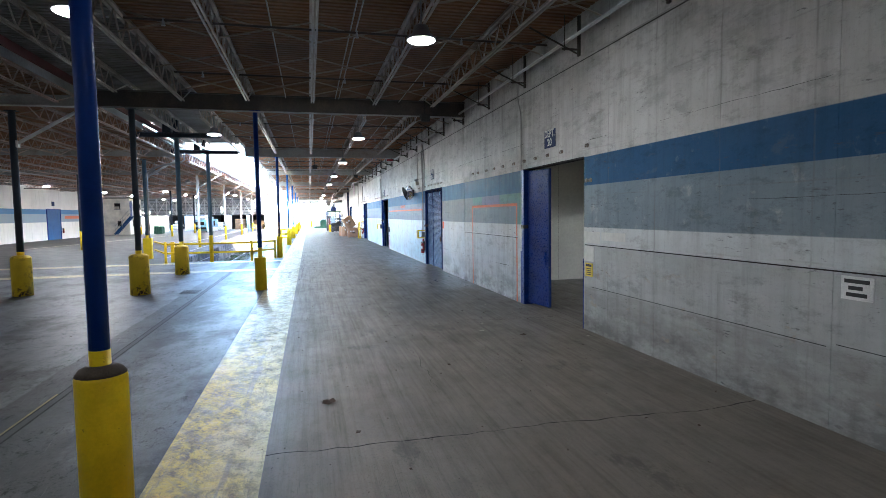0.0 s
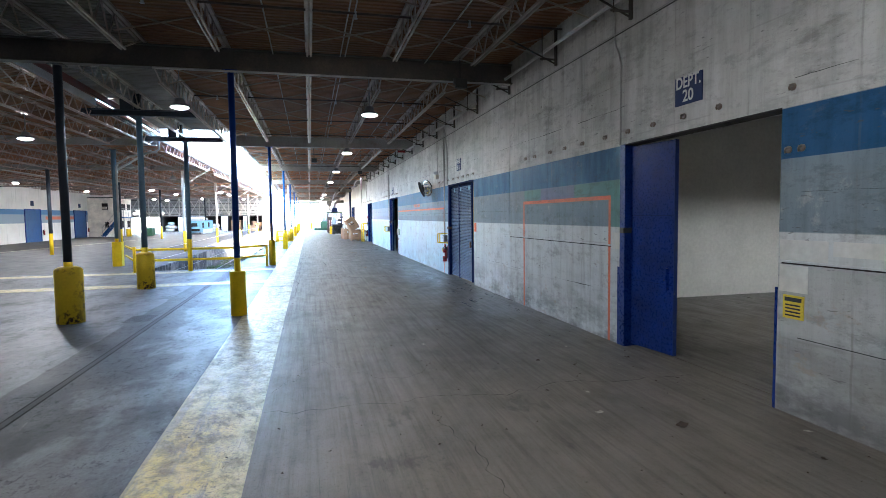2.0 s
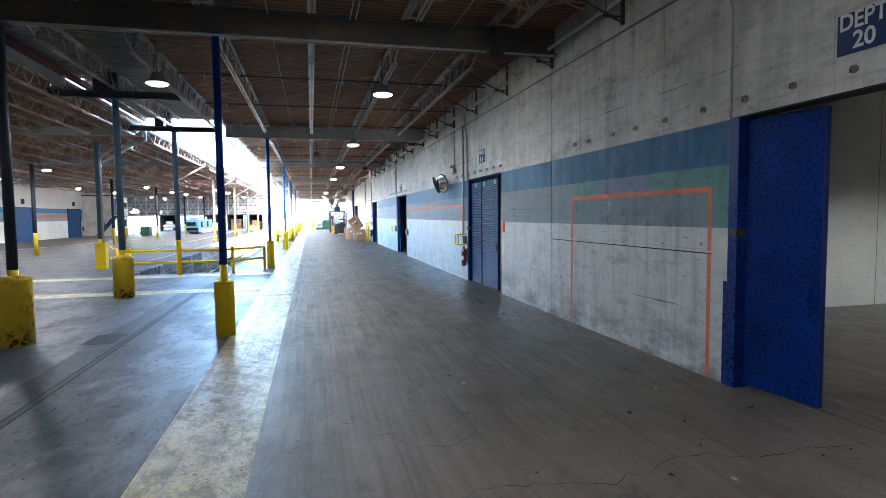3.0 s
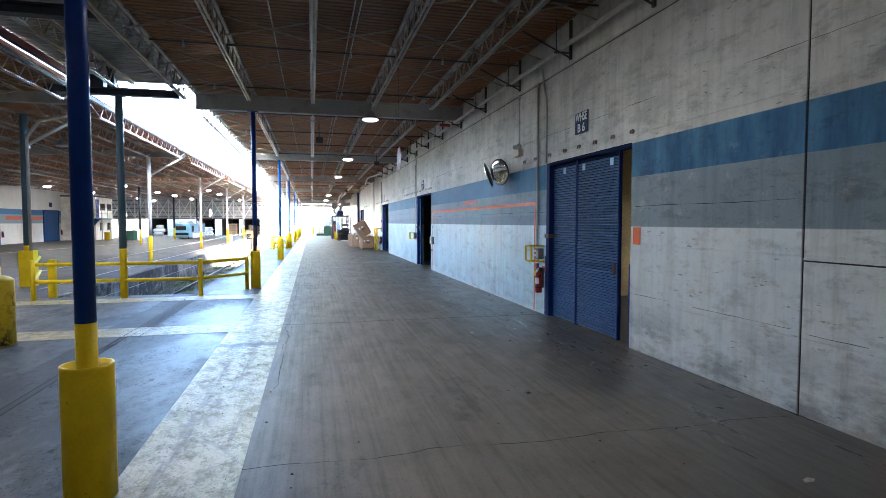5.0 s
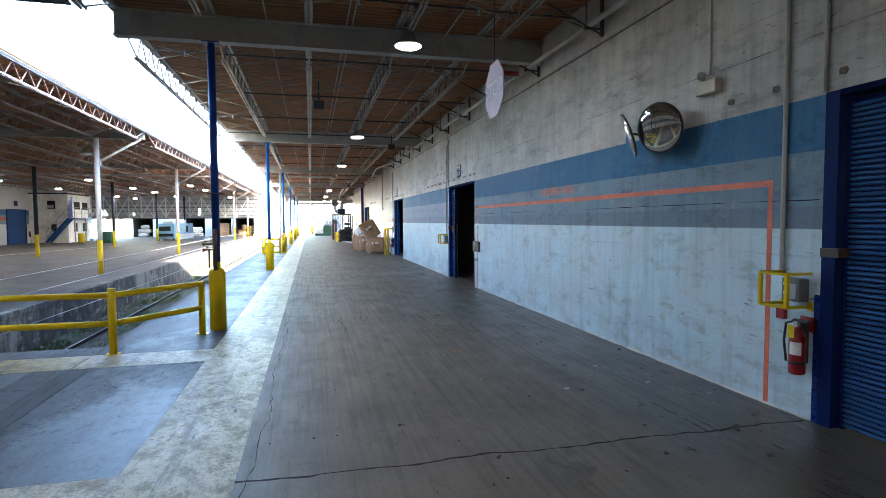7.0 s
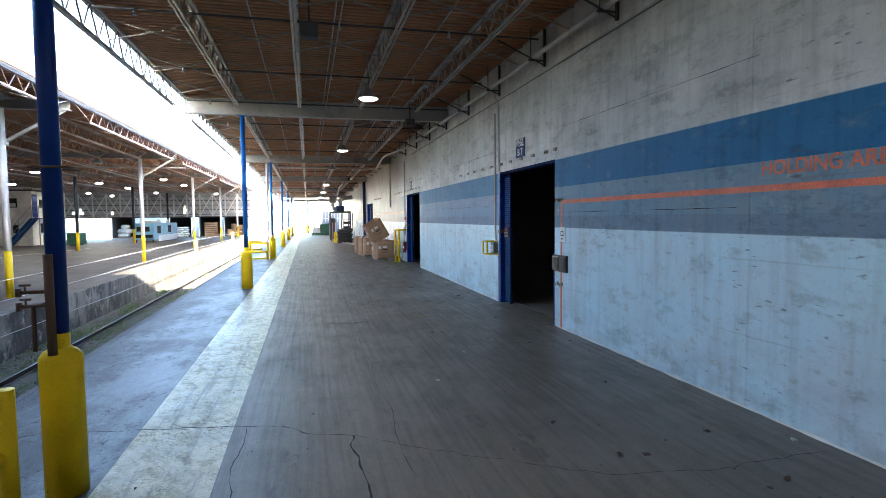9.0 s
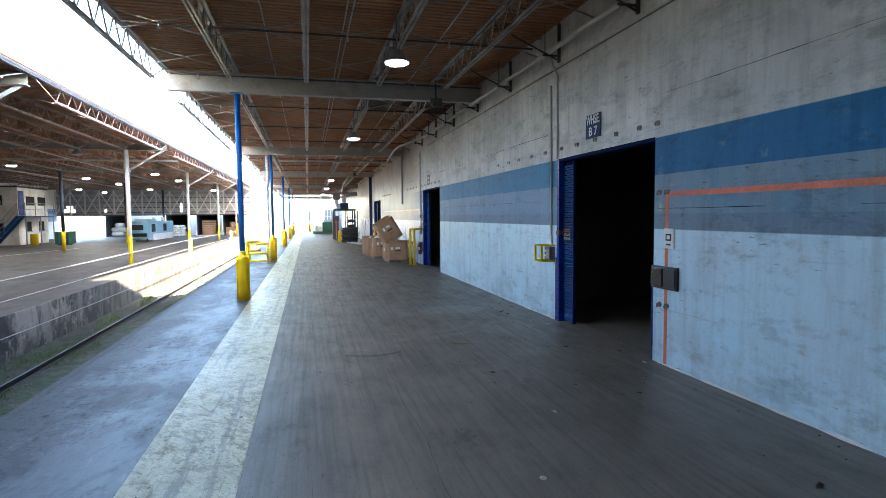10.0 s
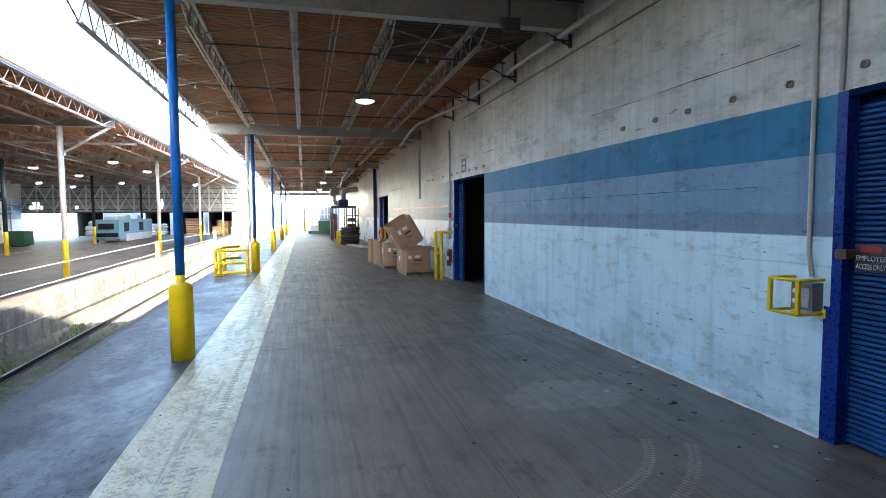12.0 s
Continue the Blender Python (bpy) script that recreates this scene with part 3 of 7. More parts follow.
M_ROOMFLOOR = plain("room_floor_concrete", (0.115, 0.102, 0.082), 0.6, 0, 0.7, 0.25)
M_ROOM_TAN = plain("tan_room_wall", (0.46, 0.35, 0.18), 0.75, 0, 1.2, 0.3)
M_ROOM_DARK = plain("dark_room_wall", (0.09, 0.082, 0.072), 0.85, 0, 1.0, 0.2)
M_LATCH = rusty("brown_latch_steel", (0.07, 0.045, 0.035), (0.12, 0.06, 0.04), 0.5)
M_DOOREDGE = painted("worn_blue_edge", (0.012, 0.035, 0.17), (0.12, 0.13, 0.17), 0.60, 0.5, 3.0)
M_PAPERBLUE = plain("pale_blue_paper", (0.30, 0.50, 0.66), 0.7)
M_SIGNBLUE = plain("navy_sign_face", (0.008, 0.024, 0.095), 0.75, 0, 6.0, 0.15)
M_SIGNGREY = plain("grey_sign_face", (0.12, 0.12, 0.13), 0.5)
M_SIGNYELLOW = plain("yellow_sign_face", (0.72, 0.55, 0.03), 0.5)
M_SIGNPALE = plain("pale_sign_back", (0.40, 0.24, 0.31), 0.5)
M_PALELINE = plain("bleached_orange_wall_paint", (0.58, 0.40, 0.28), 0.6, 0, 3.0, 0.25)
M_BOXGREY = plain("dark_grey_enamel", (0.15, 0.155, 0.16), 0.45)
M_STENCIL = plain("faded_orange_stencil", (0.58, 0.15, 0.08), 0.65, 0, 5.0, 0.3)
M_FADEDINK = plain("faded_sign_ink", (0.52, 0.40, 0.48), 0.5)
M_INKWHITE = plain("white_sign_ink", (0.58, 0.58, 0.56), 0.5)
M_INKDARK = plain("black_sign_ink", (0.02, 0.02, 0.022), 0.5)
M_PAPER = plain("white_paper", (0.70, 0.70, 0.68), 0.7)
M_ORANGE = plain("orange_notice_face", (0.75, 0.12, 0.02), 0.6)
M_ORANGELINE = plain("faded_orange_wall_paint", (0.62, 0.15, 0.075), 0.6, 0, 3.0, 0.25)
M_RED = plain("red_enamel", (0.26, 0.012, 0.014), 0.35)
M_BOLT = rusty("rusty_anchor", (0.30, 0.285, 0.26), (0.14, 0.075, 0.04), 0.45)
M_INKWORN = plain("worn_pale_sign_ink", (0.42, 0.43, 0.44), 0.6)
M_RAILBLACK = rusty("black_rail_steel", (0.028, 0.024, 0.022), (0.075, 0.042, 0.024), 0.62)
M_OLIVE = painted("dull_olive_steel_paint", (0.05, 0.07, 0.045), (0.06, 0.04, 0.03), 0.6)
M_GALVDARK = plain("soiled_galvanised_sheet", (0.17, 0.165, 0.155), 0.5, 0.4)
M_FARWALL = plain("shade_grey_wall", (0.11, 0.12, 0.13), 0.6)
M_BRACKET = plain("brown_black_bracket_steel", (0.045, 0.038, 0.033), 0.65, 0.1)
M_DARKSTEEL = plain("dark_bracket_steel", (0.06, 0.058, 0.055), 0.6, 0.2)
M_BLACK = plain("black_plastic", (0.02, 0.02, 0.021), 0.5)
M_BLACKGLOSS = plain("glossy_black_cover", (0.03, 0.028, 0.025), 0.15)
M_BEIGE = plain("beige_plastic", (0.46, 0.42, 0.33), 0.5)
M_WHITE = plain("white_enamel", (0.66, 0.67, 0.67), 0.5, 0, 1.5)
M_MACHINE = painted("pale_blue_machine_paint", (0.22, 0.42, 0.55), (0.25, 0.2, 0.17), 0.62, 0.45, 1.5)
M_GREEN = painted("green_machine_paint", (0.055, 0.15, 0.10), (0.12, 0.07, 0.04), 0.62, 0.5, 2.0)
M_WOOD = plain("pallet_wood", (0.30, 0.21, 0.125), 0.8, 0, 6.0, 0.3, 0.4)
M_SIDING = plain("weathered_siding", (0.38, 0.39, 0.40), 0.6, 0.2, 1.0, 0.2)
M_TRUSS = plain("pale_truss_paint", (0.62, 0.62, 0.61), 0.5)
M_BARK = plain("bare_bark", (0.12, 0.095, 0.075), 0.9, 0, 8.0, 0.3, 0.6)
M_FOAM = plain("white_plastic_film", (0.62, 0.60, 0.55), 0.35, 0, 5.0, 0.15, 0.6)
M_GALV = plain("galvanised_duct", (0.50, 0.51, 0.52), 0.35, 0.85, 2.0)
M_ROPE = plain("white_cable", (0.62, 0.62, 0.60), 0.6)
M_MAROON = plain("maroon_panel", (0.16, 0.05, 0.05), 0.6)


def cardboard():
    n = Nodes("brown_cardboard")
    big = n.noise(3.0, 5)
    flute = n.noise(1.0, 2, 0.5, n.stretch((90, 90, 1.5)))
    c = n.mix(n.ramp(big, 0.3, 0.7), (0.30, 0.175, 0.095), (0.38, 0.235, 0.135))
    c = n.mix(n.ramp(n.noise(9, 6, 0.7), 0.58, 0.72, 0, 0.5), c, (0.20, 0.115, 0.06))
    return n.end(c, 0.75, 0.0, n.math("ADD", flute, n.math("MULTIPLY", big, 3)), 0.25, 0.01)


def mirror_mat():
    n = Nodes("mirror_glass")
    return n.end(n.mix(n.ramp(n.noise(8, 4), 0.45, 0.7, 0, 0.3), (0.82, 0.84, 0.84), (0.5, 0.5, 0.48)), n.ramp(n.noise(20, 4), 0.4, 0.7, 0.02, 0.12), 1.0)


M_CARD, M_MIRROR = cardboard(), mirror_mat()
M_PRINT = plain("faint_print", (0.17, 0.09, 0.05), 0.8)
M_LINEDULL = plain("dirty_yellow_line", (0.20, 0.15, 0.06), 0.7, 0, 6.0, 0.4)
M_STRIP = plain("dark_joint_filler", (0.036, 0.034, 0.032), 0.75, 0, 2.5, 0.4)
M_COPING = plain("dirty_coping_concrete", (0.050, 0.047, 0.042), 0.75, 0, 1.6, 0.6, 0.3)
M_TYRE = plain("pale_tyre_dust", (0.25, 0.228, 0.192), 0.8, 0, 3.0, 0.3)
M_RUBBER = plain("skid_rubber", (0.058, 0.052, 0.046), 0.7, 0, 6.0, 0.35)
M_TYREDARK = plain("dark_tyre_rubber", (0.24, 0.225, 0.18), 0.6, 0, 3.0, 0.35)
M_OFFICE = plain("white_block_wall", (0.80, 0.755, 0.66), 0.75, 0, 1.5, 0.22)

# ---- mesh helpers ----


def box(bm, x0, x1, y0, y1, z0, z1):
    x0, x1 = min(x0, x1), max(x0, x1)
    y0, y1 = min(y0, y1), max(y0, y1)
    z0, z1 = min(z0, z1), max(z0, z1)
    v = [bm.verts.new(p) for p in ((x0, y0, z0), (x1, y0, z0), (x1, y1, z0), (x0, y1, z0), (x0, y0, z1), (x1, y0, z1), (x1, y1, z1), (x0, y1, z1))]
    for f in ((3, 2, 1, 0), (4, 5, 6, 7), (0, 1, 5, 4), (1, 2, 6, 5), (2, 3, 7, 6), (3, 0, 4, 7)):
        bm.faces.new([v[i] for i in f])
    return v


def rod(bm, a, b, r, seg=8, r2=None, smooth=True):
    """A round bar from a to b."""
    a, b = Vector(a), Vector(b)
    q = (b - a).to_track_quat("Z", "Y")
    rings = []
    for p, rr in ((a, r), (b, r if r2 is None else r2)):
        rings.append([bm.verts.new(p + q @ Vector((rr * math.cos(2 * math.pi * i / seg), rr * math.sin(2 * math.pi * i / seg), 0))) for i in range(seg)])
    for i in range(seg):
        f = bm.faces.new((rings[0][i], rings[0][(i + 1) % seg], rings[1][(i + 1) % seg], rings[1][i]))
        f.smooth = smooth
    bm.faces.new(rings[0][::-1]), bm.faces.new(rings[1])


def sweep(bm, pts, r, seg=6, smooth=True):
    """One bent round bar through the points."""
    pts = [Vector(p) for p in pts]
    rings = []
    for i, p in enumerate(pts):
        d = (pts[min(i + 1, len(pts) - 1)] - pts[max(i - 1, 0)]).normalized()
        up = Vector((0, 0, 1)) if abs(d.z) < 0.9 else Vector((0, 1, 0))
        s = d.cross(up).normalized()
        u = s.cross(d)
        rings.append([bm.verts.new(p + r * (math.cos(2 * math.pi * k / seg) * s + math.sin(2 * math.pi * k / seg) * u)) for k in range(seg)])
    for a, b in zip(rings, rings[1:]):
        for k in range(seg):
            bm.faces.new((a[k], a[(k + 1) % seg], b[(k + 1) % seg], b[k])).smooth = smooth
    bm.faces.new(rings[0][::-1]), bm.faces.new(rings[-1])


def bar(bm, a, b, w, h=None):
    """A square bar from a to b, w wide and h high."""
    a, b = Vector(a), Vector(b)
    h = h or w
    d = (b - a).normalized()
    up = Vector((0, 0, 1)) if abs(d.z) < 0.95 else Vector((0, 1, 0))
    s = d.cross(up).normalized() * w / 2
    u = s.cross(d).normalized() * h / 2
    v = [bm.verts.new(p + i * s + j * u) for p in (a, b) for i, j in ((-1, -1), (1, -1), (1, 1), (-1, 1))]
    for f in ((3, 2, 1, 0), (4, 5, 6, 7), (0, 1, 5, 4), (1, 2, 6, 5), (2, 3, 7, 6), (3, 0, 4, 7)):
        bm.faces.new([v[i] for i in f])


def lathe(bm, profile, seg=20, at=(0, 0, 0)):
    """Turns (radius, height) points about the upright axis."""
    rings = [[bm.verts.new((at[0] + r * math.cos(2 * math.pi * i / seg), at[1] + r * math.sin(2 * math.pi * i / seg), at[2] + z)) for i in range(seg)] for r, z in profile]
    for a, b in zip(rings, rings[1:]):
        for i in range(seg):
            bm.faces.new((a[i], a[(i + 1) % seg], b[(i + 1) % seg], b[i])).smooth = True
    bm.faces.new(rings[0][::-1]), bm.faces.new(rings[-1])


def mesh(name, bm, material, bevel=0.0):
    if bevel:
        bmesh.ops.bevel(bm, geom=bm.edges[:], offset=bevel, segments=2, affect="EDGES", profile=0.6)
    bmesh.ops.recalc_face_normals(bm, faces=bm.faces[:])
    me = bpy.data.meshes.new(name)
    bm.to_mesh(me)
    bm.free()
    me.materials.append(material)
    return me


def part(name, bm, material, parent=None, label="", bevel=0.0):
    ob = new(name, mesh(name, bm, material, bevel))
    if parent is not None:
        ob.parent = parent
    if label:
        tagged(ob, label)
    return ob


def thing(name, label, category, at=(0, 0, 0), group="", kind=""):
    ob = new(name)
    ob.empty_display_size = 0.1
    ob.location = at
    return tagged(ob, label, category, group, kind)


def piece(name, boxes, material, parent=None, label="", bevel=0.0):
    bm = bmesh.new()
    for b in boxes:
        box(bm, *b)
    return part(name, bm, material, parent, label, bevel)


def structure(name, boxes, material, label, category, bevel=0.0):
    return tagged(piece(name, boxes, material, None, "", bevel), label, category, kind="structure")


# ---- ground, floors, pit ----
bm = bmesh.new()
xs, ys = [-600, -60, -30, -8, -6, -5.2, -4.4, -3.6, -2.7, 8, 60, 600], [-600, -40, 20, 28, 40, 52, 64, 78, 94, 130, 600]
grid = [[bm.verts.new((x, y, PIT_Z + (0.03 * math.sin(3 * x + y) if 20 < y < 100 and -6 < x < -2 else 0))) for x in xs] for y in ys]
for a, b in zip(grid, grid[1:]):
    for i in range(len(xs) - 1):
        bm.faces.new((a[i], a[i + 1], b[i + 1], b[i]))
tagged(part("ground", bm, M_GROUND), "gravel ground with weeds along the sunken track", "ground", kind="structure")

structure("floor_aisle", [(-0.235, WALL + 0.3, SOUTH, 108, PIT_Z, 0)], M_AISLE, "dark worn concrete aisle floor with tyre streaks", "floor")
structure("floor_dock", [(PIT_E, -0.235, SOUTH, 108, PIT_Z, 0), (WEST, PIT_E, SOUTH, PIT_S, PIT_Z, 0)],
          M_DOCK, "pale patchy concrete loading dock floor", "floor")
structure("floor_west", [(WEST, PIT_W, PIT_S, NORTH + 1.5, PIT_Z, 0)], M_WESTFLOOR, "dusty brown-grey concrete floor of the western hall", "floor")
structure("dock_edge_west", [(PIT_W, PIT_W + 0.03, PIT_S + 0.03, NORTH + 1.5, PIT_Z, -0.004), (PIT_W - 0.14, PIT_W + 0.05, PIT_S + 0.03, 40.2, -0.13, 0.006)],
          M_PIT, "black-stained concrete dock edge beside the track", "dock edge")
structure("dock_edge_east", [(PIT_E - 0.03, PIT_E, PIT_S + 0.03, 108, PIT_Z, -0.004), (PIT_E - 0.05, PIT_E + 0.04, PIT_S + 0.03, 108, -0.10, 0.003)], M_COPING, "worn concrete dock edge beside the track", "dock edge")
structure("dock_edge_south", [(PIT_W, PIT_E, PIT_S, PIT_S + 0.03, PIT_Z, -0.004)], M_PIT, "stained concrete end of the track pit", "dock edge")
structure("aisle_line", [(-1.095, -0.235, SOUTH, 97, 0.0, 0.004)], M_LINE, "broad worn pale yellow floor line", "floor line")
for y0, y1 in ((22.73, 23.5), (26.95, 27.7)):
    structure("cross_line", [(-24.0, -1.095, y0, y1, 0.0, 0.004)], M_LINE_Y, "faded yellow cross line painted on concrete", "floor line")

bm = bmesh.new()
box(bm, -0.10, 0.10, 0, 26.0, 0.0, 0.004)
hall_line = part("floor_line", bm, M_LINE_Y)
hall_line.matrix_world = pose(-19.15, 44.0, 0, 0, 0, -9)
tagged(hall_line, "long worn yellow line on the western hall floor", "floor line", kind="structure")

# ---- long east wall with its doorways ----
T = 0.32
ys = [SOUTH] + [v for d in DOORS for v in d] + [104.0]
boxes = [(WALL, WALL + T, a, b, 0, DOOR_H) for a, b in zip(ys[::2], ys[1::2])]
joints = [SOUTH, -7.2, 4.95, 17.2, 29.4, 41.6, 53.8, 66.0, 78.2, 104.0]
wall = tagged(new("wall_east"), "board-formed concrete wall with faded blue painted bands", "wall", kind="structure")
for a, b in zip(joints, joints[1:]):
    ga, gb = [0.014 if j == 17.2 else 0.003 for j in (a, b)]
    pieces = [(WALL, WALL + T, max(a, p) + (ga if a >= p else 0), min(b, q) - (gb if b <= q else 0), 0, DOOR_H) for _, _, p, q, _, _ in boxes if max(a, p) < min(b, q) - 0.1]
    pieces.append((WALL, WALL + T, a + ga, b - gb, DOOR_H, 5.72))
    piece("panel", pieces, M_WALL, wall)
piece("joint_filler", [(WALL + 0.012, WALL + T - 0.02, j - 0.012, j + 0.012, 0, 5.7) for j in joints[1:-1]], M_DARK, wall)

# ---- other walls that close the place ----
structure("wall_west", [(WEST - 0.3, WEST, SOUTH, 92.0, 0, 5.9)], M_WESTWALL, "white concrete wall with blue and orange painted bands", "wall")
structure("wall_south", [(WEST - 0.3, WALL + T, SOUTH - 0.3, SOUTH, 0, 5.9)], M_WESTWALL, "white painted concrete end wall", "wall")

structure("wall_outer", [(17.0, 17.2, SOUTH, 104.0, PIT_Z, 5.9), (WALL + T, 17.0, SOUTH - 0.3, SOUTH, PIT_Z, 5.9), (WALL + T, 17.0, 103.8, 104.0, PIT_Z, 5.9)], M_WESTWALL, "plain outer wall of the storerooms", "wall")
structure("roof_storerooms", [(WALL + T + 0.002, 17.2, SOUTH - 0.3, 104.0, 5.70, 5.95)], M_SIDING, "flat roof over the storerooms", "roof")

# ---- roof deck: ribbed sheets ----


def ribbed(name, x0, x1, y0, y1, z, material, label, pitch=0.15, sloped=False):
    """A ribbed metal deck, ribs across the joists."""
    bm = bmesh.new()
    prof = []
    n = int((y1 - y0) / pitch)
    for k in range(n):
        y = y0 + k * pitch
        prof += [(y, z), (y + 0.085, z), (y + 0.1, z + 0.04), (y + 0.135, z + 0.04)]
    prof.append((y0 + n * pitch, z))
    cols = [[bm.verts.new((x, y, zz)) for y, zz in prof] for x in (x0, x1)]
    for i in range(len(prof) - 1):
        bm.faces.new((cols[0][i], cols[0][i + 1], cols[1][i + 1], cols[1][i]))
    box(bm, x0, x1, y0, y0 + n * pitch, z + 0.06, z + 0.16)
    if sloped:
        for v in bm.verts:
            v.co.z -= fall(v.co.y)
    return tagged(part(name, bm, material), label, "ceiling", kind="structure")


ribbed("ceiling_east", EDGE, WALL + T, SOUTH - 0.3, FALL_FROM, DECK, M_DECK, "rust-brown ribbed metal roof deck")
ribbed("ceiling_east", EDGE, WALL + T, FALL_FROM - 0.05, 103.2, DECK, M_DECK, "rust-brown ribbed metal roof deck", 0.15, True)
ribbed("ceiling_slot", FAR_EDGE, EDGE, SOUTH - 0.3, 23.5, DECK + 0.10, M_DECK_PALE, "dull galvanised ribbed metal roof deck")
ribbed("ceiling_slot", FAR_EDGE + 0.04, EDGE, 23.5, 29.3, DECK + 0.10, M_DECK_PALE, "dull galvanised ribbed metal roof deck")
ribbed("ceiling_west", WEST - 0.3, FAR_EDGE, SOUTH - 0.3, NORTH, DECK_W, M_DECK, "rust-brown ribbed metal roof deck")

# ---- roof beams ----


def beam(x0, x1, y, material, label, depth=0.44, z=BEAM):
    bm = bmesh.new()
    box(bm, x0, x1, y - 0.1, y + 0.1, z, z + 0.022)
    box(bm, x0, x1, y - 0.1, y + 0.1, z + depth - 0.022, z + depth)
    box(bm, x0, x1, y - 0.007, y + 0.007, z + 0.022, z + depth - 0.022)
    return tagged(part("roof_beam", bm, material), label, "beam", "roof beams")


for y in ROW:
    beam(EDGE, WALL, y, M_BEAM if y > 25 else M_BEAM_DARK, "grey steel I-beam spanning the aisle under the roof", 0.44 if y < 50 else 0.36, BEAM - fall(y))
    if y < NORTH - 1:
        beam(WEST, FAR_EDGE - 0.1, y, M_BEAM, "grey steel I-beam under the western roof", 0.28, 4.97)
    if y < 20:
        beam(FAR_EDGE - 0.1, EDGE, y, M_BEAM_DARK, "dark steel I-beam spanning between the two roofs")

# ---- open-web joists, one per bay ----


def joist(material, label, depth=0.48, step=0.61):
    L = BAY - 0.02
    ob = thing("bar_joist", label, "roof joist", (0, 0, 0), "roof joists")
    piece("top_chord", [(-0.07, -0.012, 0, L, -0.05, 0), (0.012, 0.07, 0, L, -0.05, 0)], material, ob)
    piece("bottom_chord", [(-0.048, -0.018, 1.2, L - 1.2, -depth, -depth + 0.035), (0.018, 0.048, 1.2, L - 1.2, -depth, -depth + 0.035)], material, ob)
    n = int((L - 2.5) / step)
    d = (L - 2.5) / n
    pts = [(0, 0.1, -0.03)] + [(0, 1.25 + k * d / 2, -depth + 0.03 if k % 2 == 0 else -0.03) for k in range(2 * n + 1)] + [(0, L - 0.1, -0.03)]
    bm = bmesh.new()
    sweep(bm, pts, 0.017, 5)
    part("web", bm, material, ob)
    return ob


lanes_e = [-1.25, 0.37, 2.0, 3.6]
lanes_w = [-6.95 - 1.63 * k for k in range(11)]
first = joist(M_JOIST, "grey open-web steel joist under the roof deck")
red = joist(M_JOIST_RED, "rusty open-web steel joist under the western roof", 0.42)
edge_j = joist(M_JOIST, "weathered open-web edge joist beside the roof slot", 0.54)
used = {}


def lay(kind, x, y, z, rise=0.0):
    m = pose(x, y + 0.01, z, math.degrees(math.atan2(rise, BAY)))
    if kind not in used:
        used[kind] = True
        kind.matrix_basis = m
    else:
        copy_thing(kind, m)


JZ = DECK - 0.004
for k, y in enumerate(ROW[:-1]):
    for x in lanes_e:
        lay(first, x, y, JZ - fall(y), fall(y) - fall(y + BAY))
    lay(edge_j, EDGE - 0.01, y, JZ - fall(y), fall(y) - fall(y + BAY))
    if y < NORTH - BAY:
        lay(red, FAR_EDGE - 0.06, y, DECK_W - 0.004)
        for x in lanes_w:
            lay(red, x, y, DECK_W - 0.004)
    if y < 17.5:
        lay(first, -4.3, y, DECK + 0.095)

# cross bridging between the joists
for y in [r + BAY * f for r in ROW[:-1] for f in (0.15, 0.32, 0.5, 0.68, 0.85)]:
    for lanes, last, jz in (([EDGE + 0.04] + lanes_e + [WALL], 101, JZ), ([FAR_EDGE - 0.06] + lanes_w, NORTH - 3, DECK_W - 0.004)):
        if y > last:
            continue
        if lanes[-1] == WALL:
            jz -= fall(y)
        ob = thing("joist_bridging", "thin crossed steel bridging bars between roof joists", "bracing", (0, y, 0), "joist bridging")
        for flip in (0, 1):
            bm = bmesh.new()
            sweep(bm, [(x, 0.05 * flip, jz - (0.03 if (i + flip) % 2 else 0.40)) for i, x in enumerate(lanes)], 0.016, 5)
            part("bar", bm, M_BRIDGE, ob)

# ---- columns ----


def column(x, y, shaft, low, guard=0.0, guard_h=1.03, r=0.062, top=BEAM, label="", guard_mat=None, dome=True, square=False, sleeve=1.2):
    ob = thing("column", label, "column", (x, y, 0), "building columns")
    bm = bmesh.new()
    rod(bm, (0, 0, sleeve), (0, 0, top - 0.02), r, 16)
    part("shaft", bm, shaft, ob)
    bm = bmesh.new()
    rod(bm, (0, 0, 0), (0, 0, sleeve), r + 0.001, 16)
    part("painted_base", bm, low, ob)
    piece("cap_plate", [(-0.14, 0.14, -0.11, 0.11, top - 0.02, top)], shaft, ob)
    if guard:
        bm = bmesh.new()
        if square:
            box(bm, -guard, guard, -guard * .8, guard * .8, 0, guard_h)
            part("guard", bm, guard_mat or M_YELLOW, ob, "yellow steel column guard", 0.015)
        else:
            prof = [(guard, 0), (guard, guard_h - 0.02)]
            prof += [(guard * 0.97, guard_h), (guard * 0.8, guard_h + 0.035), (guard * 0.55, guard_h + 0.06)] if dome else [(guard, guard_h), (guard - 0.02, guard_h), (guard - 0.03, guard_h - 0.03)]
            lathe(bm, prof, 28)
            part("guard", bm, guard_mat or M_YELLOW, ob, "yellow steel column guard")
            if dome and y < 6:
                bm = bmesh.new()
                lathe(bm, [(guard * 0.985, guard_h + 0.004), (guard * 0.82, guard_h + 0.042), (guard * 0.5, guard_h + 0.068)], 28)
                part("guard_cap", bm, M_GRIME, ob, "grimy dark guard cap")
    return ob


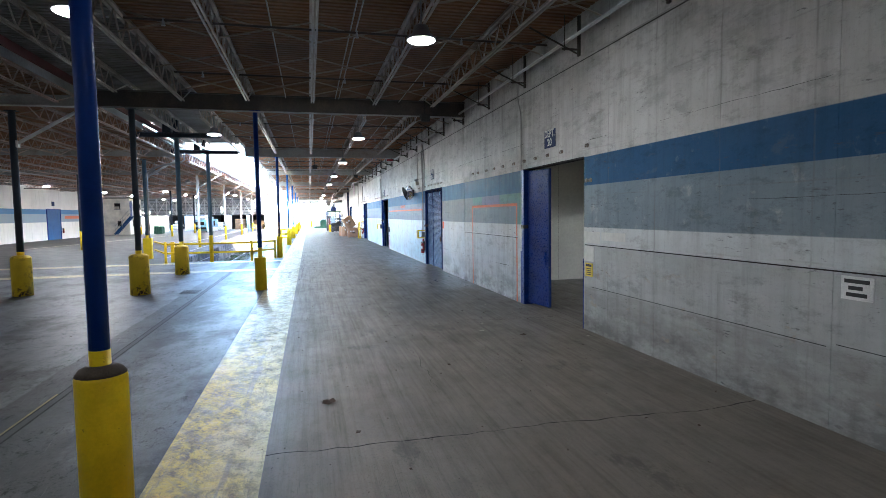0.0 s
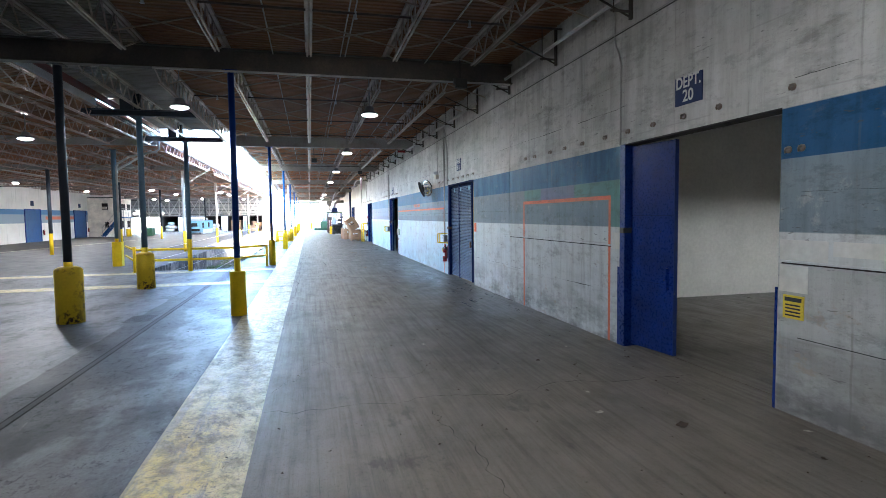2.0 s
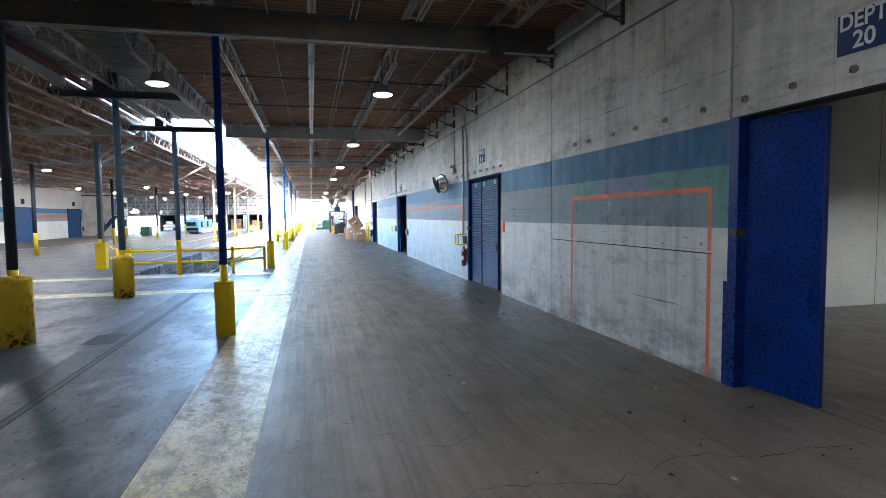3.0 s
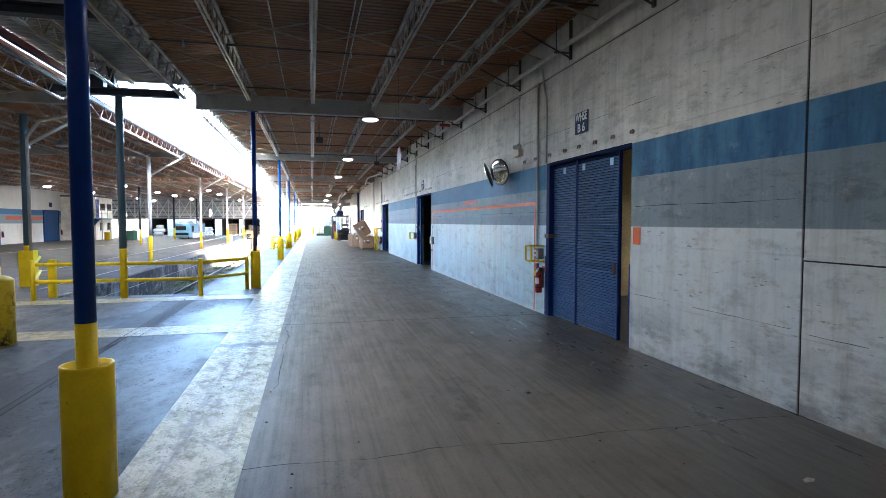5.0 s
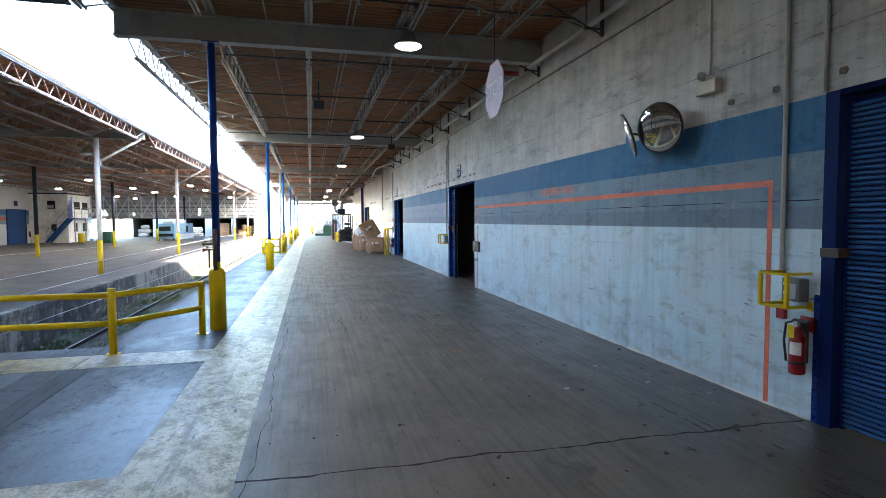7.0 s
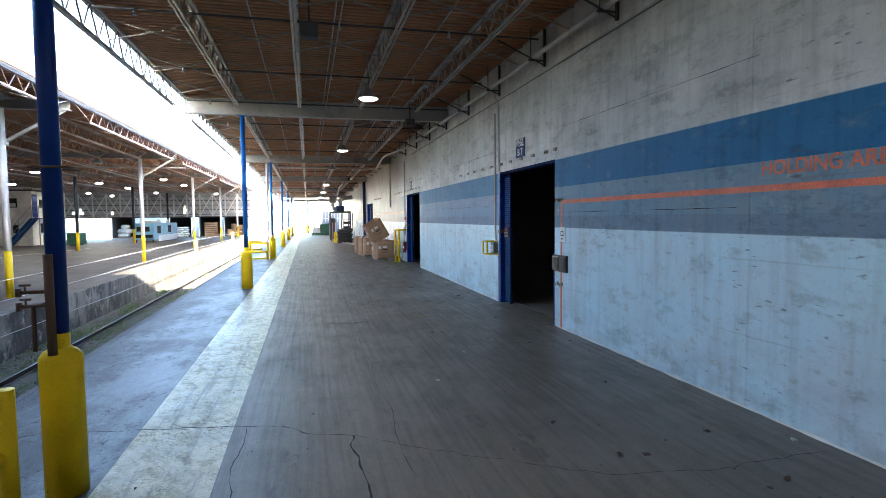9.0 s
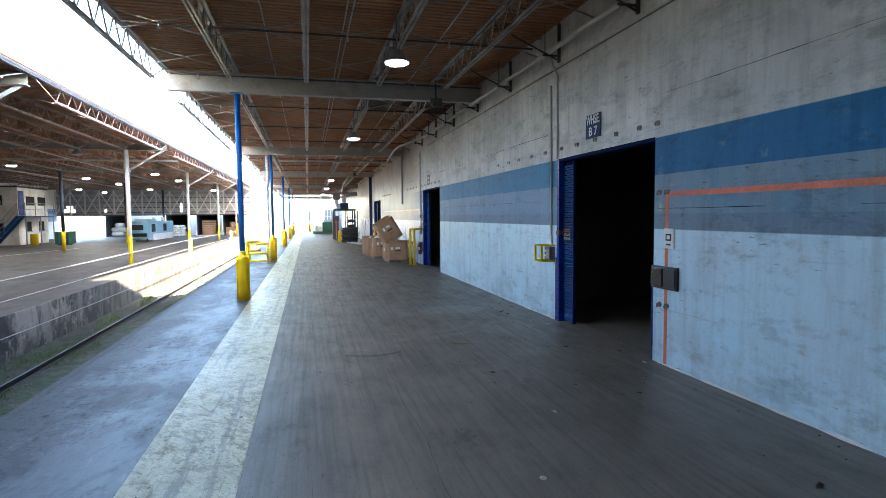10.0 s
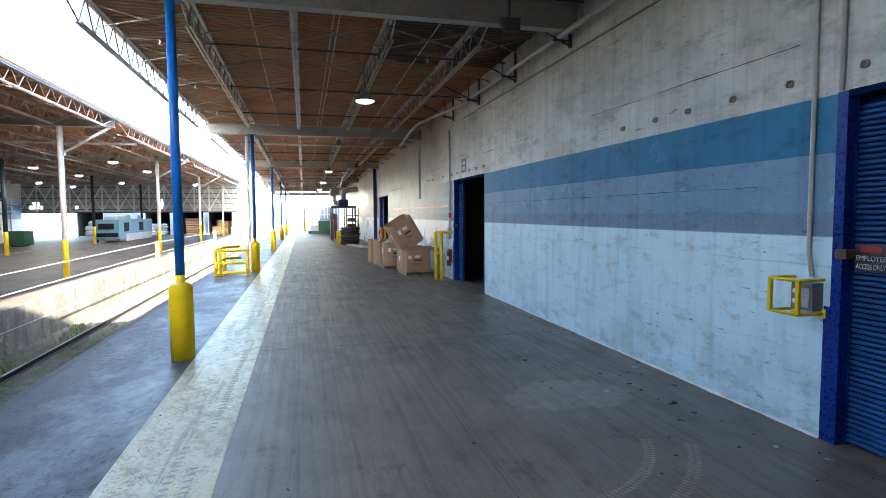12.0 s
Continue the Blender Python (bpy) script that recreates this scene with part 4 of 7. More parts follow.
BLUE_L = "blue steel pipe column in a yellow guard"
for k, y in enumerate(ROW[1:]):
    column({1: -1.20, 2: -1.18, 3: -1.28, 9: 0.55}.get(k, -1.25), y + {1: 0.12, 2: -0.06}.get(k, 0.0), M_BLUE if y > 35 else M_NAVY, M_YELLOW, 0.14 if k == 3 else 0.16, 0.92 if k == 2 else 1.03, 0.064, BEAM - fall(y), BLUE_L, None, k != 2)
column(-4.33, 17.2, M_DARKCOL, M_YELLOW, 0.245, 1.05, 0.075, BEAM, "dark steel column in a broad scraped yellow guard", M_YELLOW_WORN)
column(-4.38, 22.5, M_TEAL, M_YELLOW, 0.24, 1.0, 0.08, BEAM - 0.05, "grey-blue steel column in a scraped yellow guard", M_YELLOW_WORN)
column(-4.22, 27.75, M_TEAL, M_YELLOW, 0, 0, 0.085, BEAM - 0.05, "grey-blue steel column with a yellow painted foot", None, True, False, 1.23)
column(-7.48, 18.05, M_DARKCOL, M_YELLOW, 0.24, 1.05, 0.085, BEAM, "dark steel column in a worn grey and yellow guard", M_YELLOW_WORN)
column(-7.78, 31.2, M_TEAL, M_YELLOW, 0.19, 1.05, 0.1, BEAM, "grey steel column in a square yellow guard", None, True, True)
for y in ROW[5:]:
    if y < NORTH:
        column(-7.22, y, M_WHITECOL, M_YELLOW, 0, 0, 0.088, BEAM, "white steel pipe column with a yellow foot", None, True, False, 1.25)
for y in ROW[2:]:
    if y < NORTH:
        column(-14.45, y, M_DARKCOL, M_YELLOW, 0, 0, 0.10, BEAM, "dark blue steel column with a yellow foot", None, True, False, 1.25)

# ---- high-bay lamps ----


def highbay(x, y, z=4.5, lens=M_LAMP):
    ob = thing("high_bay_lamp", "round white high-bay lamp hanging below the roof", "lamp", (x, y, z), "high-bay lamps")
    bm = bmesh.new()
    lathe(bm, [(0.012, 1.05), (0.012, 0.22), (0.10, 0.20), (0.13, 0.10), (0.21, 0.03), (0.215, 0.0), (0.2, 0.0)], 20)
    part("housing", bm, M_LAMPBODY, ob)
    bm = bmesh.new()
    lathe(bm, [(0.004, -0.045), (0.08, -0.040), (0.15, -0.024), (0.19, -0.004), (0.195, 0.004)], 24)
    part("lens", bm, lens, ob, "bright round lens")
    return ob


lamp = highbay(1.83, 8.75, 4.56)
for y in (-18.0, -9.1, -0.2, 18.97, 27.35, 36.55, 45.35, 63.2, 72.1, 81.0):
    copy_thing(lamp, pose(1.83, y, 4.56 - fall(y)))
tagged(highbay(1.83, 54.3, 4.62, M_LAMPOFF), "unlit round high-bay lamp hanging below the roof", "lamp", "high-bay lamps")
for y in (-9.5, 8.7, 19.1):
    copy_thing(lamp, pose(-2.58, y, 4.62))
west_lamp = highbay(-8.0, 24.3, 4.5, M_LAMP_W)
for x, ys_l in ((-8.0, (24.3, 61.3, 67.0, 81.0)), (-12.8, (1.0, 39.2, 56.5, 65.2, 71.0, 79.0)), (-18.4, (10.0, 46.6, 58.3, 66.6, 79.5, 85.5))):
    for y in ys_l:
        if (x, y) != (-8.0, 24.3):
            copy_thing(west_lamp, pose(x, y, 4.5))
for x, y in ((-8.18, 34.7), (-8.09, 42.9), (-8.38, 51.7)):
    tagged(highbay(x, y, 4.55, M_LAMPOFF), "unlit round high-bay lamp hanging below the roof", "lamp", "high-bay lamps")

# ---- rooms behind the doorways ----
for i, (a, b) in enumerate(DOORS):
    x0, x1 = WALL + T, WALL + T + (10.5 if i == 0 else 6.0)
    y0, y1 = a - 2.5, (16.25 if i == 0 else b + 2.2)
    # the gloom of the farther rooms and ceilings is put into their dark colour
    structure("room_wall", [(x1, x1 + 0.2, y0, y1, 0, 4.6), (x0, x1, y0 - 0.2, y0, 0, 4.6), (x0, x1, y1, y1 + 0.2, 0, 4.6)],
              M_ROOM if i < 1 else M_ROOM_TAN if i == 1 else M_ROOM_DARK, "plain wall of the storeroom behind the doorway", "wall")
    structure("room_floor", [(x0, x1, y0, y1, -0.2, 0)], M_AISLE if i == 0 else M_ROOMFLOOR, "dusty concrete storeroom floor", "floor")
    structure("room_ceiling", [(x0, x1 + 0.2, y0 - 0.2, y1 + 0.2, 4.6, 4.75)], M_ROOM_DARK, "storeroom ceiling with shade put into its dark colour", "ceiling")
tube = thing("strip_light", "long fluorescent strip light under the storeroom ceiling", "lamp", (10.0, 12.0, 3.0), "strip lights")
piece("casing", [(-1.25, 1.25, -0.32, 0.32, -0.03, 0), (-1.25, 1.25, -0.32, -0.30, -0.14, -0.03), (-1.25, 1.25, 0.30, 0.32, -0.14, -0.03)], M_LAMPBODY, tube, "wide dark reflector")
piece("hanger", [(-0.9, -0.88, -0.01, 0.01, 0, 1.6), (0.88, 0.9, -0.01, 0.01, 0, 1.6)], M_DARKSTEEL, tube)
piece("tube", [(-1.15, 1.15, -0.05, 0.05, -0.10, -0.05)], M_TUBE, tube, "glowing tube")
copy_thing(tube, pose(13.2, 12.0, 3.0))
copy_thing(tube, pose(8.8, 22.0, 3.0))
for x in (7.6, 11.9):
    structure("room_seam", [(x - 0.004, x + 0.004, 16.246, 16.252, 0, 4.6)], M_ROOM_DARK, "dark seam in the storeroom wall", "wall joint")
structure("room_pilaster", [(8.55, 8.7, 16.18, 16.25, 0, 4.6)], M_ROOM, "white seam strip on the storeroom wall", "trim")

# ---- doorways: frames, sliding panels ----


def slat_panel(parent, y0, y1, x, z0=0.03, z1=2.97, pitch=0.046):
    """A sheet of horizontal rounded slats, each a piece of its own."""
    # near-black backing puts the shade between the slats into colour
    p = piece("panel", [(x + 0.03, x + 0.045, y0 + 0.01, y1 - 0.01, z0, z1)], M_HEAD, parent, "blue panel of horizontal ribs")
    bm = bmesh.new()
    prof = [(0.03, 0.0), (0.010, 0.002), (0.0, 0.009), (0.0, 0.022), (0.008, 0.031), (0.03, 0.034)]
    sides = [[bm.verts.new((px, yy, pz)) for px, pz in prof] for yy in (y0 + 0.02, y1 - 0.02)]
    for i in range(len(prof) - 1):
        bm.faces.new((sides[0][i], sides[1][i], sides[1][i + 1], sides[0][i + 1])).smooth = True
    me = mesh("slat", bm, M_SHUTTER)
    for k in range(int((z1 - z0) / pitch)):
        ob = new("slat", me)
        ob.parent = p
        ob.location = (x, 0, z0 + k * pitch)
    piece("stile", [(x - 0.006, x + 0.05, y0, y0 + 0.024, z0 - 0.02, z1 + 0.02)], M_JAMB, p)
    piece("stile", [(x - 0.006, x + 0.05, y1 - 0.024, y1, z0 - 0.02, z1 + 0.02)], M_JAMB, p)
    return p


def doorway(i, label):
    a, b = DOORS[i]
    ob = tagged(new("door_%d" % (i + 1)), label, "door", kind="structure")
    # outer jamb on the north side, thin low strip on the south side, head
    piece("jamb", [(WALL - 0.006, WALL + 0.22, b - (0.13 if i < 2 else 0.09), b + 0.002, 0, DOOR_H)], M_JAMB if i == 1 else M_DOORBLUE, ob)
    piece("jamb", [(WALL - 0.004, WALL + 0.2, a - 0.002, a + 0.03, 0, 1.25)], M_DOORBLUE, ob)
    piece("kick_strip", [(WALL - 0.006, WALL + 0.002, b + 0.002, b + 0.06, 0, 1.2)], M_DOORBLUE, ob)
    piece("head", [(WALL - 0.004, WALL + 0.2, a, b - (0.13 if i < 2 else 0.09), DOOR_H - (0.016 if i == 0 else 0.05), DOOR_H + 0.003)], M_DARK if i == 0 else M_HEAD, ob)
    k = 0.05 if i == 1 else 0.0
    lz = (1.72, 1.56, 1.63, 1.63, 1.63)[i]
    piece("latch", [(WALL - 0.04 - k / 4, WALL + 0.10, b - 0.15 - k, b - 0.05 + k / 2, lz, lz + 0.08)], M_BLACK if i == 0 else M_LATCH, ob, "dark brown latch block")
    return ob


d1 = doorway(0, "storeroom doorway with a plain blue door standing open")
bm = bmesh.new()
box(bm, 0, 0.055, -0.815, 0, 0.05, 3.0)
leaf = part("leaf", bm, M_DOORBLUE, d1, "scuffed royal blue sheet-steel door leaf", 0.006)
leaf.matrix_basis = pose(4.97, 12.34, 0, 0, 0, 8.5)
for zz in (1.02, 1.98):
    piece("seam", [(-0.002, 0.001, -0.81, -0.01, zz - 0.002, zz + 0.002)], M_HEAD, leaf)
piece("edge_strip", [(-0.004, 0.059, -0.83, -0.815, 0.05, 3.0)], M_DOOREDGE, leaf)
piece("pull", [(-0.05, 0.0, -0.74, -0.71, 0.95, 1.25)], M_DOORBLUE, leaf, "blue pull handle")
d2 = doorway(1, "storeroom doorway with two ribbed blue panels almost shut")
slat_panel(d2, 21.93, 22.90, 4.96)
slat_panel(d2, 20.53, 21.91, 4.96)
for y in (22.4, 21.66, 20.75):
    piece("tag", [(4.948, 4.952, y - 0.05, y + 0.05, 2.78, 2.9)], M_PAPERBLUE, d2, "pale blue paper tag")
piece("pull", [(4.915, 4.96, 20.60, 20.64, 1.05, 1.22)], M_LATCH, d2, "dark pull handle")
d3 = doorway(2, "storeroom doorway standing open, ribbed blue panel pushed aside")
slat_panel(d3, 36.38, 36.77, 4.985)
d4 = doorway(3, "dark storeroom doorway standing open")
slat_panel(d4, 48.55, 49.08, 5.03)
d5 = doorway(4, "distant storeroom doorway standing open")
slat_panel(d5, 64.8, 65.46, 5.03)

# ---- lettering ----


def letters(text, size, material, parent, m, name="letter", align="CENTER", fit=0.0, bold=0.0):
    cu = bpy.data.curves.new("text", "FONT")
    cu.body, cu.size, cu.align_x, cu.align_y, cu.extrude = text, size, align, "CENTER", 0.001
    cu.offset = bold
    tmp = bpy.data.objects.new("text", cu)
    me = bpy.data.meshes.new_from_object(tmp)
    bpy.data.objects.remove(tmp)
    xs = [v.co.x for v in me.vertices]
    squeeze = min(1.0, fit / max(max(xs) - min(xs), 0.01)) if fit else 1.0
    bm = bmesh.new()
    bm.from_mesh(me)
    todo = set(bm.faces)
    while todo:
        # one object for each character
        stack, group = [todo.pop()], []
        while stack:
            f = stack.pop()
            group.append(f)
            for e in f.edges:
                for g in e.link_faces:
                    if g in todo:
                        todo.discard(g)
                        stack.append(g)
        out, seen = bmesh.new(), {}
        for f in group:
            for v in f.verts:
                if v not in seen:
                    seen[v] = out.verts.new((v.co.x * squeeze, v.co.y, v.co.z))
            out.faces.new([seen[v] for v in f.verts])
        ob = new(name, mesh(name, out, material))
        ob.parent = parent
        ob.matrix_basis = m
    bm.free()


def wall_text(y, z, x=WALL - 0.018):
    """Pose for lettering read while facing the long wall."""
    return Matrix.Translation((x, y, z)) @ Matrix(((0, 0, -1, 0), (-1, 0, 0, 0), (0, 1, 0, 0), (0, 0, 0, 1)))


def plate(name, y0, y1, z0, z1, material, label, category="sign", lines=(), ink=None, size=0.15, x=WALL, thick=0.014):
    ob = thing(name, label, category, (0, 0, 0), "wall signs" if category == "sign" else "")
    piece("plate", [(x - thick, x - 0.001, y0, y1, z0, z1)], material, ob)
    for text, zz in lines:
        letters(text, size, ink, ob, wall_text((y0 + y1) / 2, zz, x - thick - 0.003), fit=(y1 - y0) * 0.9, bold=0.004 if size > 0.1 else 0.0)
    return ob


plate("door_sign", 10.77, 11.26, 3.36, 3.71, M_SIGNBLUE, "dark blue sign lettered DEPT. 20 above the doorway", "sign", (("DEPT.", 3.63), ("20", 3.46)), M_INKWHITE, 0.2)
plate("door_sign", 21.41, 21.86, 3.42, 3.79, M_SIGNBLUE, "dark blue sign lettered WHSE B 6 above the doorway", "sign", (("WHSE", 3.70), ("B 6", 3.51)), M_INKWHITE, 0.2)
plate("door_sign", 35.29, 35.76, 3.26, 3.64, M_SIGNBLUE, "dark blue sign lettered WHSE. B 7 above the doorway", "sign", (("WHSE.", 3.55), ("B 7", 3.36)), M_INKWHITE, 0.2)
s4 = plate("door_sign", 47.75, 48.2, 3.2, 3.58, M_SIGNGREY, "dark grey sign with two pale worn lines above the doorway")
for z0, z1, e in ((3.42, 3.50, 0.05), (3.26, 3.36, 0.12)):
    piece("line", [(WALL - 0.017, WALL - 0.0145, 47.75 + e, 48.2 - e, z0, z1)], M_INKWORN, s4)
caution = plate("caution_sign", 9.33, 9.56, 0.96, 1.19, M_SIGNYELLOW, "yellow caution notice fixed beside the doorway")
piece("header", [(WALL - 0.017, WALL - 0.0145, 9.35, 9.54, 1.13, 1.17)], M_INKDARK, caution)
for k in range(4):
    piece("line", [(WALL - 0.017, WALL - 0.0145, 9.36, 9.53, 0.985 + 0.034 * k, 1.0 + 0.034 * k)], M_INKDARK, caution)
notice = plate("wall_notice", 4.57, 4.86, 1.26, 1.47, M_PAPER, "white notice with dark lines on the concrete wall")
for k, (a, b) in enumerate(((4.62, 4.81), (4.66, 4.79), (4.60, 4.83))):
    piece("line", [(WALL - 0.017, WALL - 0.0145, a, b, 1.29 + 0.06 * k, 1.325 + 0.06 * k)], M_INKDARK, notice)
plate("orange_notice", 19.85, 20.02, 1.55, 1.80, M_ORANGE, "bright orange notice beside the shutter doorway")
exit_n = plate("paper_notice", 33.47, 33.67, 1.56, 1.82, M_PAPER, "white paper notice with a black square beside the doorway")
piece("mark", [(WALL - 0.017, WALL - 0.0145, 33.52, 33.63, 1.66, 1.75)], M_INKDARK, exit_n)
piece("mark_centre", [(WALL - 0.020, WALL - 0.0175, 33.545, 33.605, 1.68, 1.73)], M_PAPER, exit_n)
piece("line", [(WALL - 0.017, WALL - 0.0145, 33.53, 33.62, 1.60, 1.62)], M_INKDARK, exit_n)
emp = plate("access_sign", 36.45, 36.72, 1.53, 1.76, M_INKDARK, "black employee access sign on the ribbed door panel", "sign", (("EMPLOYEE", 1.64), ("ACCESS ONLY", 1.57)), M_INKWHITE, 0.06, 4.971, 0.01)
piece("header", [(4.958, 4.9605, 36.50, 36.67, 1.69, 1.74)], M_RED, emp)

# ---- orange guide lines painted on the long wall ----


def wall_stripe(y0, y1, z0, z1):
    tagged(piece("wall_stripe", [(WALL - 0.003, WALL + 0.001, y0, y1, z0, z1)], M_ORANGELINE if y0 < 45 else M_PALELINE), "thin faded orange line painted on the wall", "wall stripe", kind="structure")


for y0, y1 in ((12.79, 16.36), (23.62, 33.66), (49.7, 60.5)):
    wall_stripe(y0, y1, 2.235, 2.30)
for y in (12.79, 16.3, 23.62, 33.6, 49.7):
    wall_stripe(y, y + 0.06, 0.0, 2.235)
for y0, y1, z in ((SOUTH, 4.9, 0.82), (5.0, 9.4, 0.78)):
    tagged(piece("wall_crack", [(WALL - 0.002, WALL + 0.002, y0, y1, z - 0.0035, z + 0.0035)], M_DARK), "dark form joint in the concrete wall", "wall joint", kind="structure")

for y0, y1 in ((SOUTH, 9.6), (12.78, 17.18)):
    # a pour joint: a dark open line under a slightly proud lip
    tagged(piece("wall_crack", [(WALL - 0.003, WALL + 0.002, y0, y1, 1.494, 1.508)], M_DARK), "dark pour joint in the concrete wall", "wall joint", kind="structure")
    tagged(piece("wall_lip", [(WALL - 0.014, WALL + 0.002, y0, y1, 1.510, 1.530)], M_WALL, None, "", 0.004), "thin proud lip of concrete above the joint", "wall joint", kind="structure")


def form_joint(y0, y1, z, wob, w, label="ragged form joint across the concrete wall"):
    """A broken dark line where two pours of the wall meet."""
    bm = bmesh.new()
    n = int((y1 - y0) / 0.07)
    last = None
    for k in range(n + 1):
        y = y0 + (y1 - y0) * k / n
        zz = z + wob * noise.noise(Vector((y * 0.8, z, 1))) + wob * 0.4 * noise.noise(Vector((y * 5, z, 4)))
        ww = w * max(0.12, 0.55 + 0.9 * noise.noise(Vector((y * 2.3, z, 7))))
        row = (bm.verts.new((WALL - 0.0025, y, zz - ww)), bm.verts.new((WALL - 0.0025, y, zz + ww)))
        if last and noise.noise(Vector((y * 0.55, z * 3, 2))) > -0.22:
            bm.faces.new((last[0], last[1], row[1], row[0]))
        last = row
    tagged(part("wall_joint", bm, M_DARK), label, "wall joint", kind="structure")


for y0, y1, z, wob, w in ((SOUTH, 9.5, 3.30, 0.02, 0.003), (12.6, 33.8, 3.59, 0.012, 0.004), (23.1, 33.8, 2.085, 0.01, 0.006),
                          (12.7, 17.1, 0.80, 0.015, 0.005), (17.3, 20.0, 0.82, 0.015, 0.004), (17.3, 20.0, 2.1, 0.01, 0.005), (36.9, 46.1, 2.28, 0.01, 0.004),
                          (36.9, 61.0, 3.55, 0.01, 0.005), (SOUTH, 9.4, 2.2, 0.02, 0.003)):
    form_joint(y0, y1, z, wob, w)
tagged(piece("wall_patch", [(WALL - 0.003, WALL + 0.001, 12.52, 12.74, 1.47, 1.72)], M_ROOM), "pale square of fresh paint on the wall", "wall patch", kind="structure")

for y0, y1, z0, z1 in ((9.1, 9.62, 1.535, 1.735), (9.3, 9.62, 1.22, 1.485), (8.35, 9.05, 1.60, 1.735)):
    tagged(piece("wall_patch", [(WALL - 0.004, WALL + 0.001, y0, y1, z0, z1)], M_ROOM, None, "", 0.002), "pale square of fresh mortar on the wall", "wall patch", kind="structure")

stencil = new("wall_lettering")
letters("HOLDING AREA", 0.19, M_STENCIL, stencil, wall_text(28.58, 2.455, WALL - 0.003), fit=1.36, bold=0.004)
tagged(stencil, "faded orange stencilled words HOLDING AREA on the wall", "wall lettering", kind="structure")
for y0, y1 in ((23.15, 33.86), (36.92, 46.16), (49.2, 62.2)):
    bm = bmesh.new()
    last = None
    for k in range(int((y1 - y0) / 0.06)):
        yy = y0 + 0.06 * k
        hh = max(0.003, 0.016 + 0.03 * noise.noise(Vector((yy * 3.1, 2, 5))))
        row = [bm.verts.new(p) for p in ((WALL - 0.004 - hh * 0.8, yy, 0.0), (WALL - 0.003, yy, hh))]
        if last:
            bm.faces.new((last[0], row[0], row[1], last[1]))
        last = row
    tagged(part("wall_base", bm, M_ROOM), "uneven pale mortar fillet along the foot of the wall", "wall base", kind="structure")
# ---- tie bolts over the doorways ----
bolt = thing("wall_bolt", "round rusty anchor plate with a hook on concrete", "anchor bolt", (WALL, 0, 3.16), "anchor bolts")
bm = bmesh.new()
rod(bm, (0, 0, 0), (-0.012, 0, 0), 0.036, 14)
part("washer", bm, M_BOLT, bolt)
bm = bmesh.new()
sweep(bm, [(-0.012, 0, 0.012), (-0.04, 0, 0.016), (-0.05, 0, -0.012), (-0.04, 0, -0.035)], 0.011, 6)
part("hook", bm, M_BOLT, bolt)
bolts = [(y, 3.22) for y in (9.52, 10.49, 11.1, 11.71, 12.31, 12.95, 13.67, 14.34, 14.96, 15.7, 16.2)]
bolts += [(y, 3.20) for y in (20.08, 20.6, 21.15, 21.7, 22.25, 22.9, 23.6, 24.2)]
bolts += [(y, 3.22) for y in (33.84, 34.24, 34.83, 35.45, 36.05, 36.64, 37.34, 38.03, 38.72, 39.33, 40.06)]
bolts += [(y, 3.22) for y in (46.2, 46.8, 47.4, 48.0, 48.6, 49.2, 50.3, 51.0, 51.7, 52.4, 58.0, 58.8, 59.6, 60.4, 61.2)] + [(9.4, 2.62), (9.55, 2.62), (33.62, 2.3), (33.78, 2.3), (33.6, 0.8), (33.75, 0.8)]
for k, (y, z) in enumerate(bolts):
    if k == 0:
        bolt.location = (WALL, y, z)
    else:
        copy_thing(bolt, pose(WALL, y, z))

# ---- conduits and pipes on the long wall ----


def conduit(pts, r, label="thin grey electrical conduit on the wall", category="conduit", material=None, name="conduit"):
    bm = bmesh.new()
    sweep(bm, pts, r, 8)
    return tagged(part(name, bm, material or M_PIPE), label, category, "wall conduits" if category == "conduit" else "")


def drop(y, z0, z1, r=0.018, kick=0.0):
    conduit([(WALL - r - 0.004, y, z1), (WALL - r - 0.004, y, z0 + 0.2), (WALL - r - 0.004, y - kick, z0)], r)


drop(23.47, 1.35, 4.70, 0.022)
conduit([(WALL - 0.02, 23.06, 3.05), (WALL - 0.02, 23.06, 4.1), (WALL - 0.02, 23.08, 4.3), (WALL - 0.025, 23.17, 4.55), (WALL - 0.03, 23.2, 4.72), (WALL - 0.06, 23.2, 4.95)], 0.02)
drop(24.53, 3.6, 4.70, 0.012)
drop(37.07, 1.45, 4.45, 0.02, 0.04)
conduit([(WALL - 0.02, 36.82, 3.05), (WALL - 0.02, 36.82, 4.6), (WALL - 0.04, 36.95, 4.75), (WALL - 0.1, 36.95, 4.95)], 0.02)
drop(49.45, 1.6, 4.6, 0.025)
conduit([(WALL - 0.012, 12.52, 3.05), (WALL - 0.012, 12.52, 4.25), (WALL - 0.012, 12.57, 4.40), (WALL - 0.012, 12.66, 4.55), (WALL - 0.012, 12.69, 4.68), (WALL - 0.012, 12.69, 5.05)], 0.012)
drop(53.9, 2.6, 5.2, 0.03)
# couplings where the drops pass the wire
for y in (23.47, 24.53):
    conduit([(WALL - 0.026, y, 4.62), (WALL - 0.026, y, 4.72)], 0.032, "grey conduit coupling on the wall", "coupling", None, "conduit_coupling")
conduit([(WALL - 0.03, 23.47, 4.30), (WALL - 0.03, 23.47, 4.46)], 0.03, "grey conduit coupling on the wall", "coupling", None, "conduit_coupling")
for dz, m in ((0.0, M_DARKSTEEL), (0.028, M_PIPE)):
    conduit([(WALL - 0.012, SOUTH + 0.5, 4.73 + dz), (WALL - 0.012, 10, 4.70 + dz), (WALL - 0.012, 30, 4.70 + dz), (WALL - 0.012, 48, 4.71 + dz)], 0.009, "thin dark wire strung along the wall", "conduit", m)
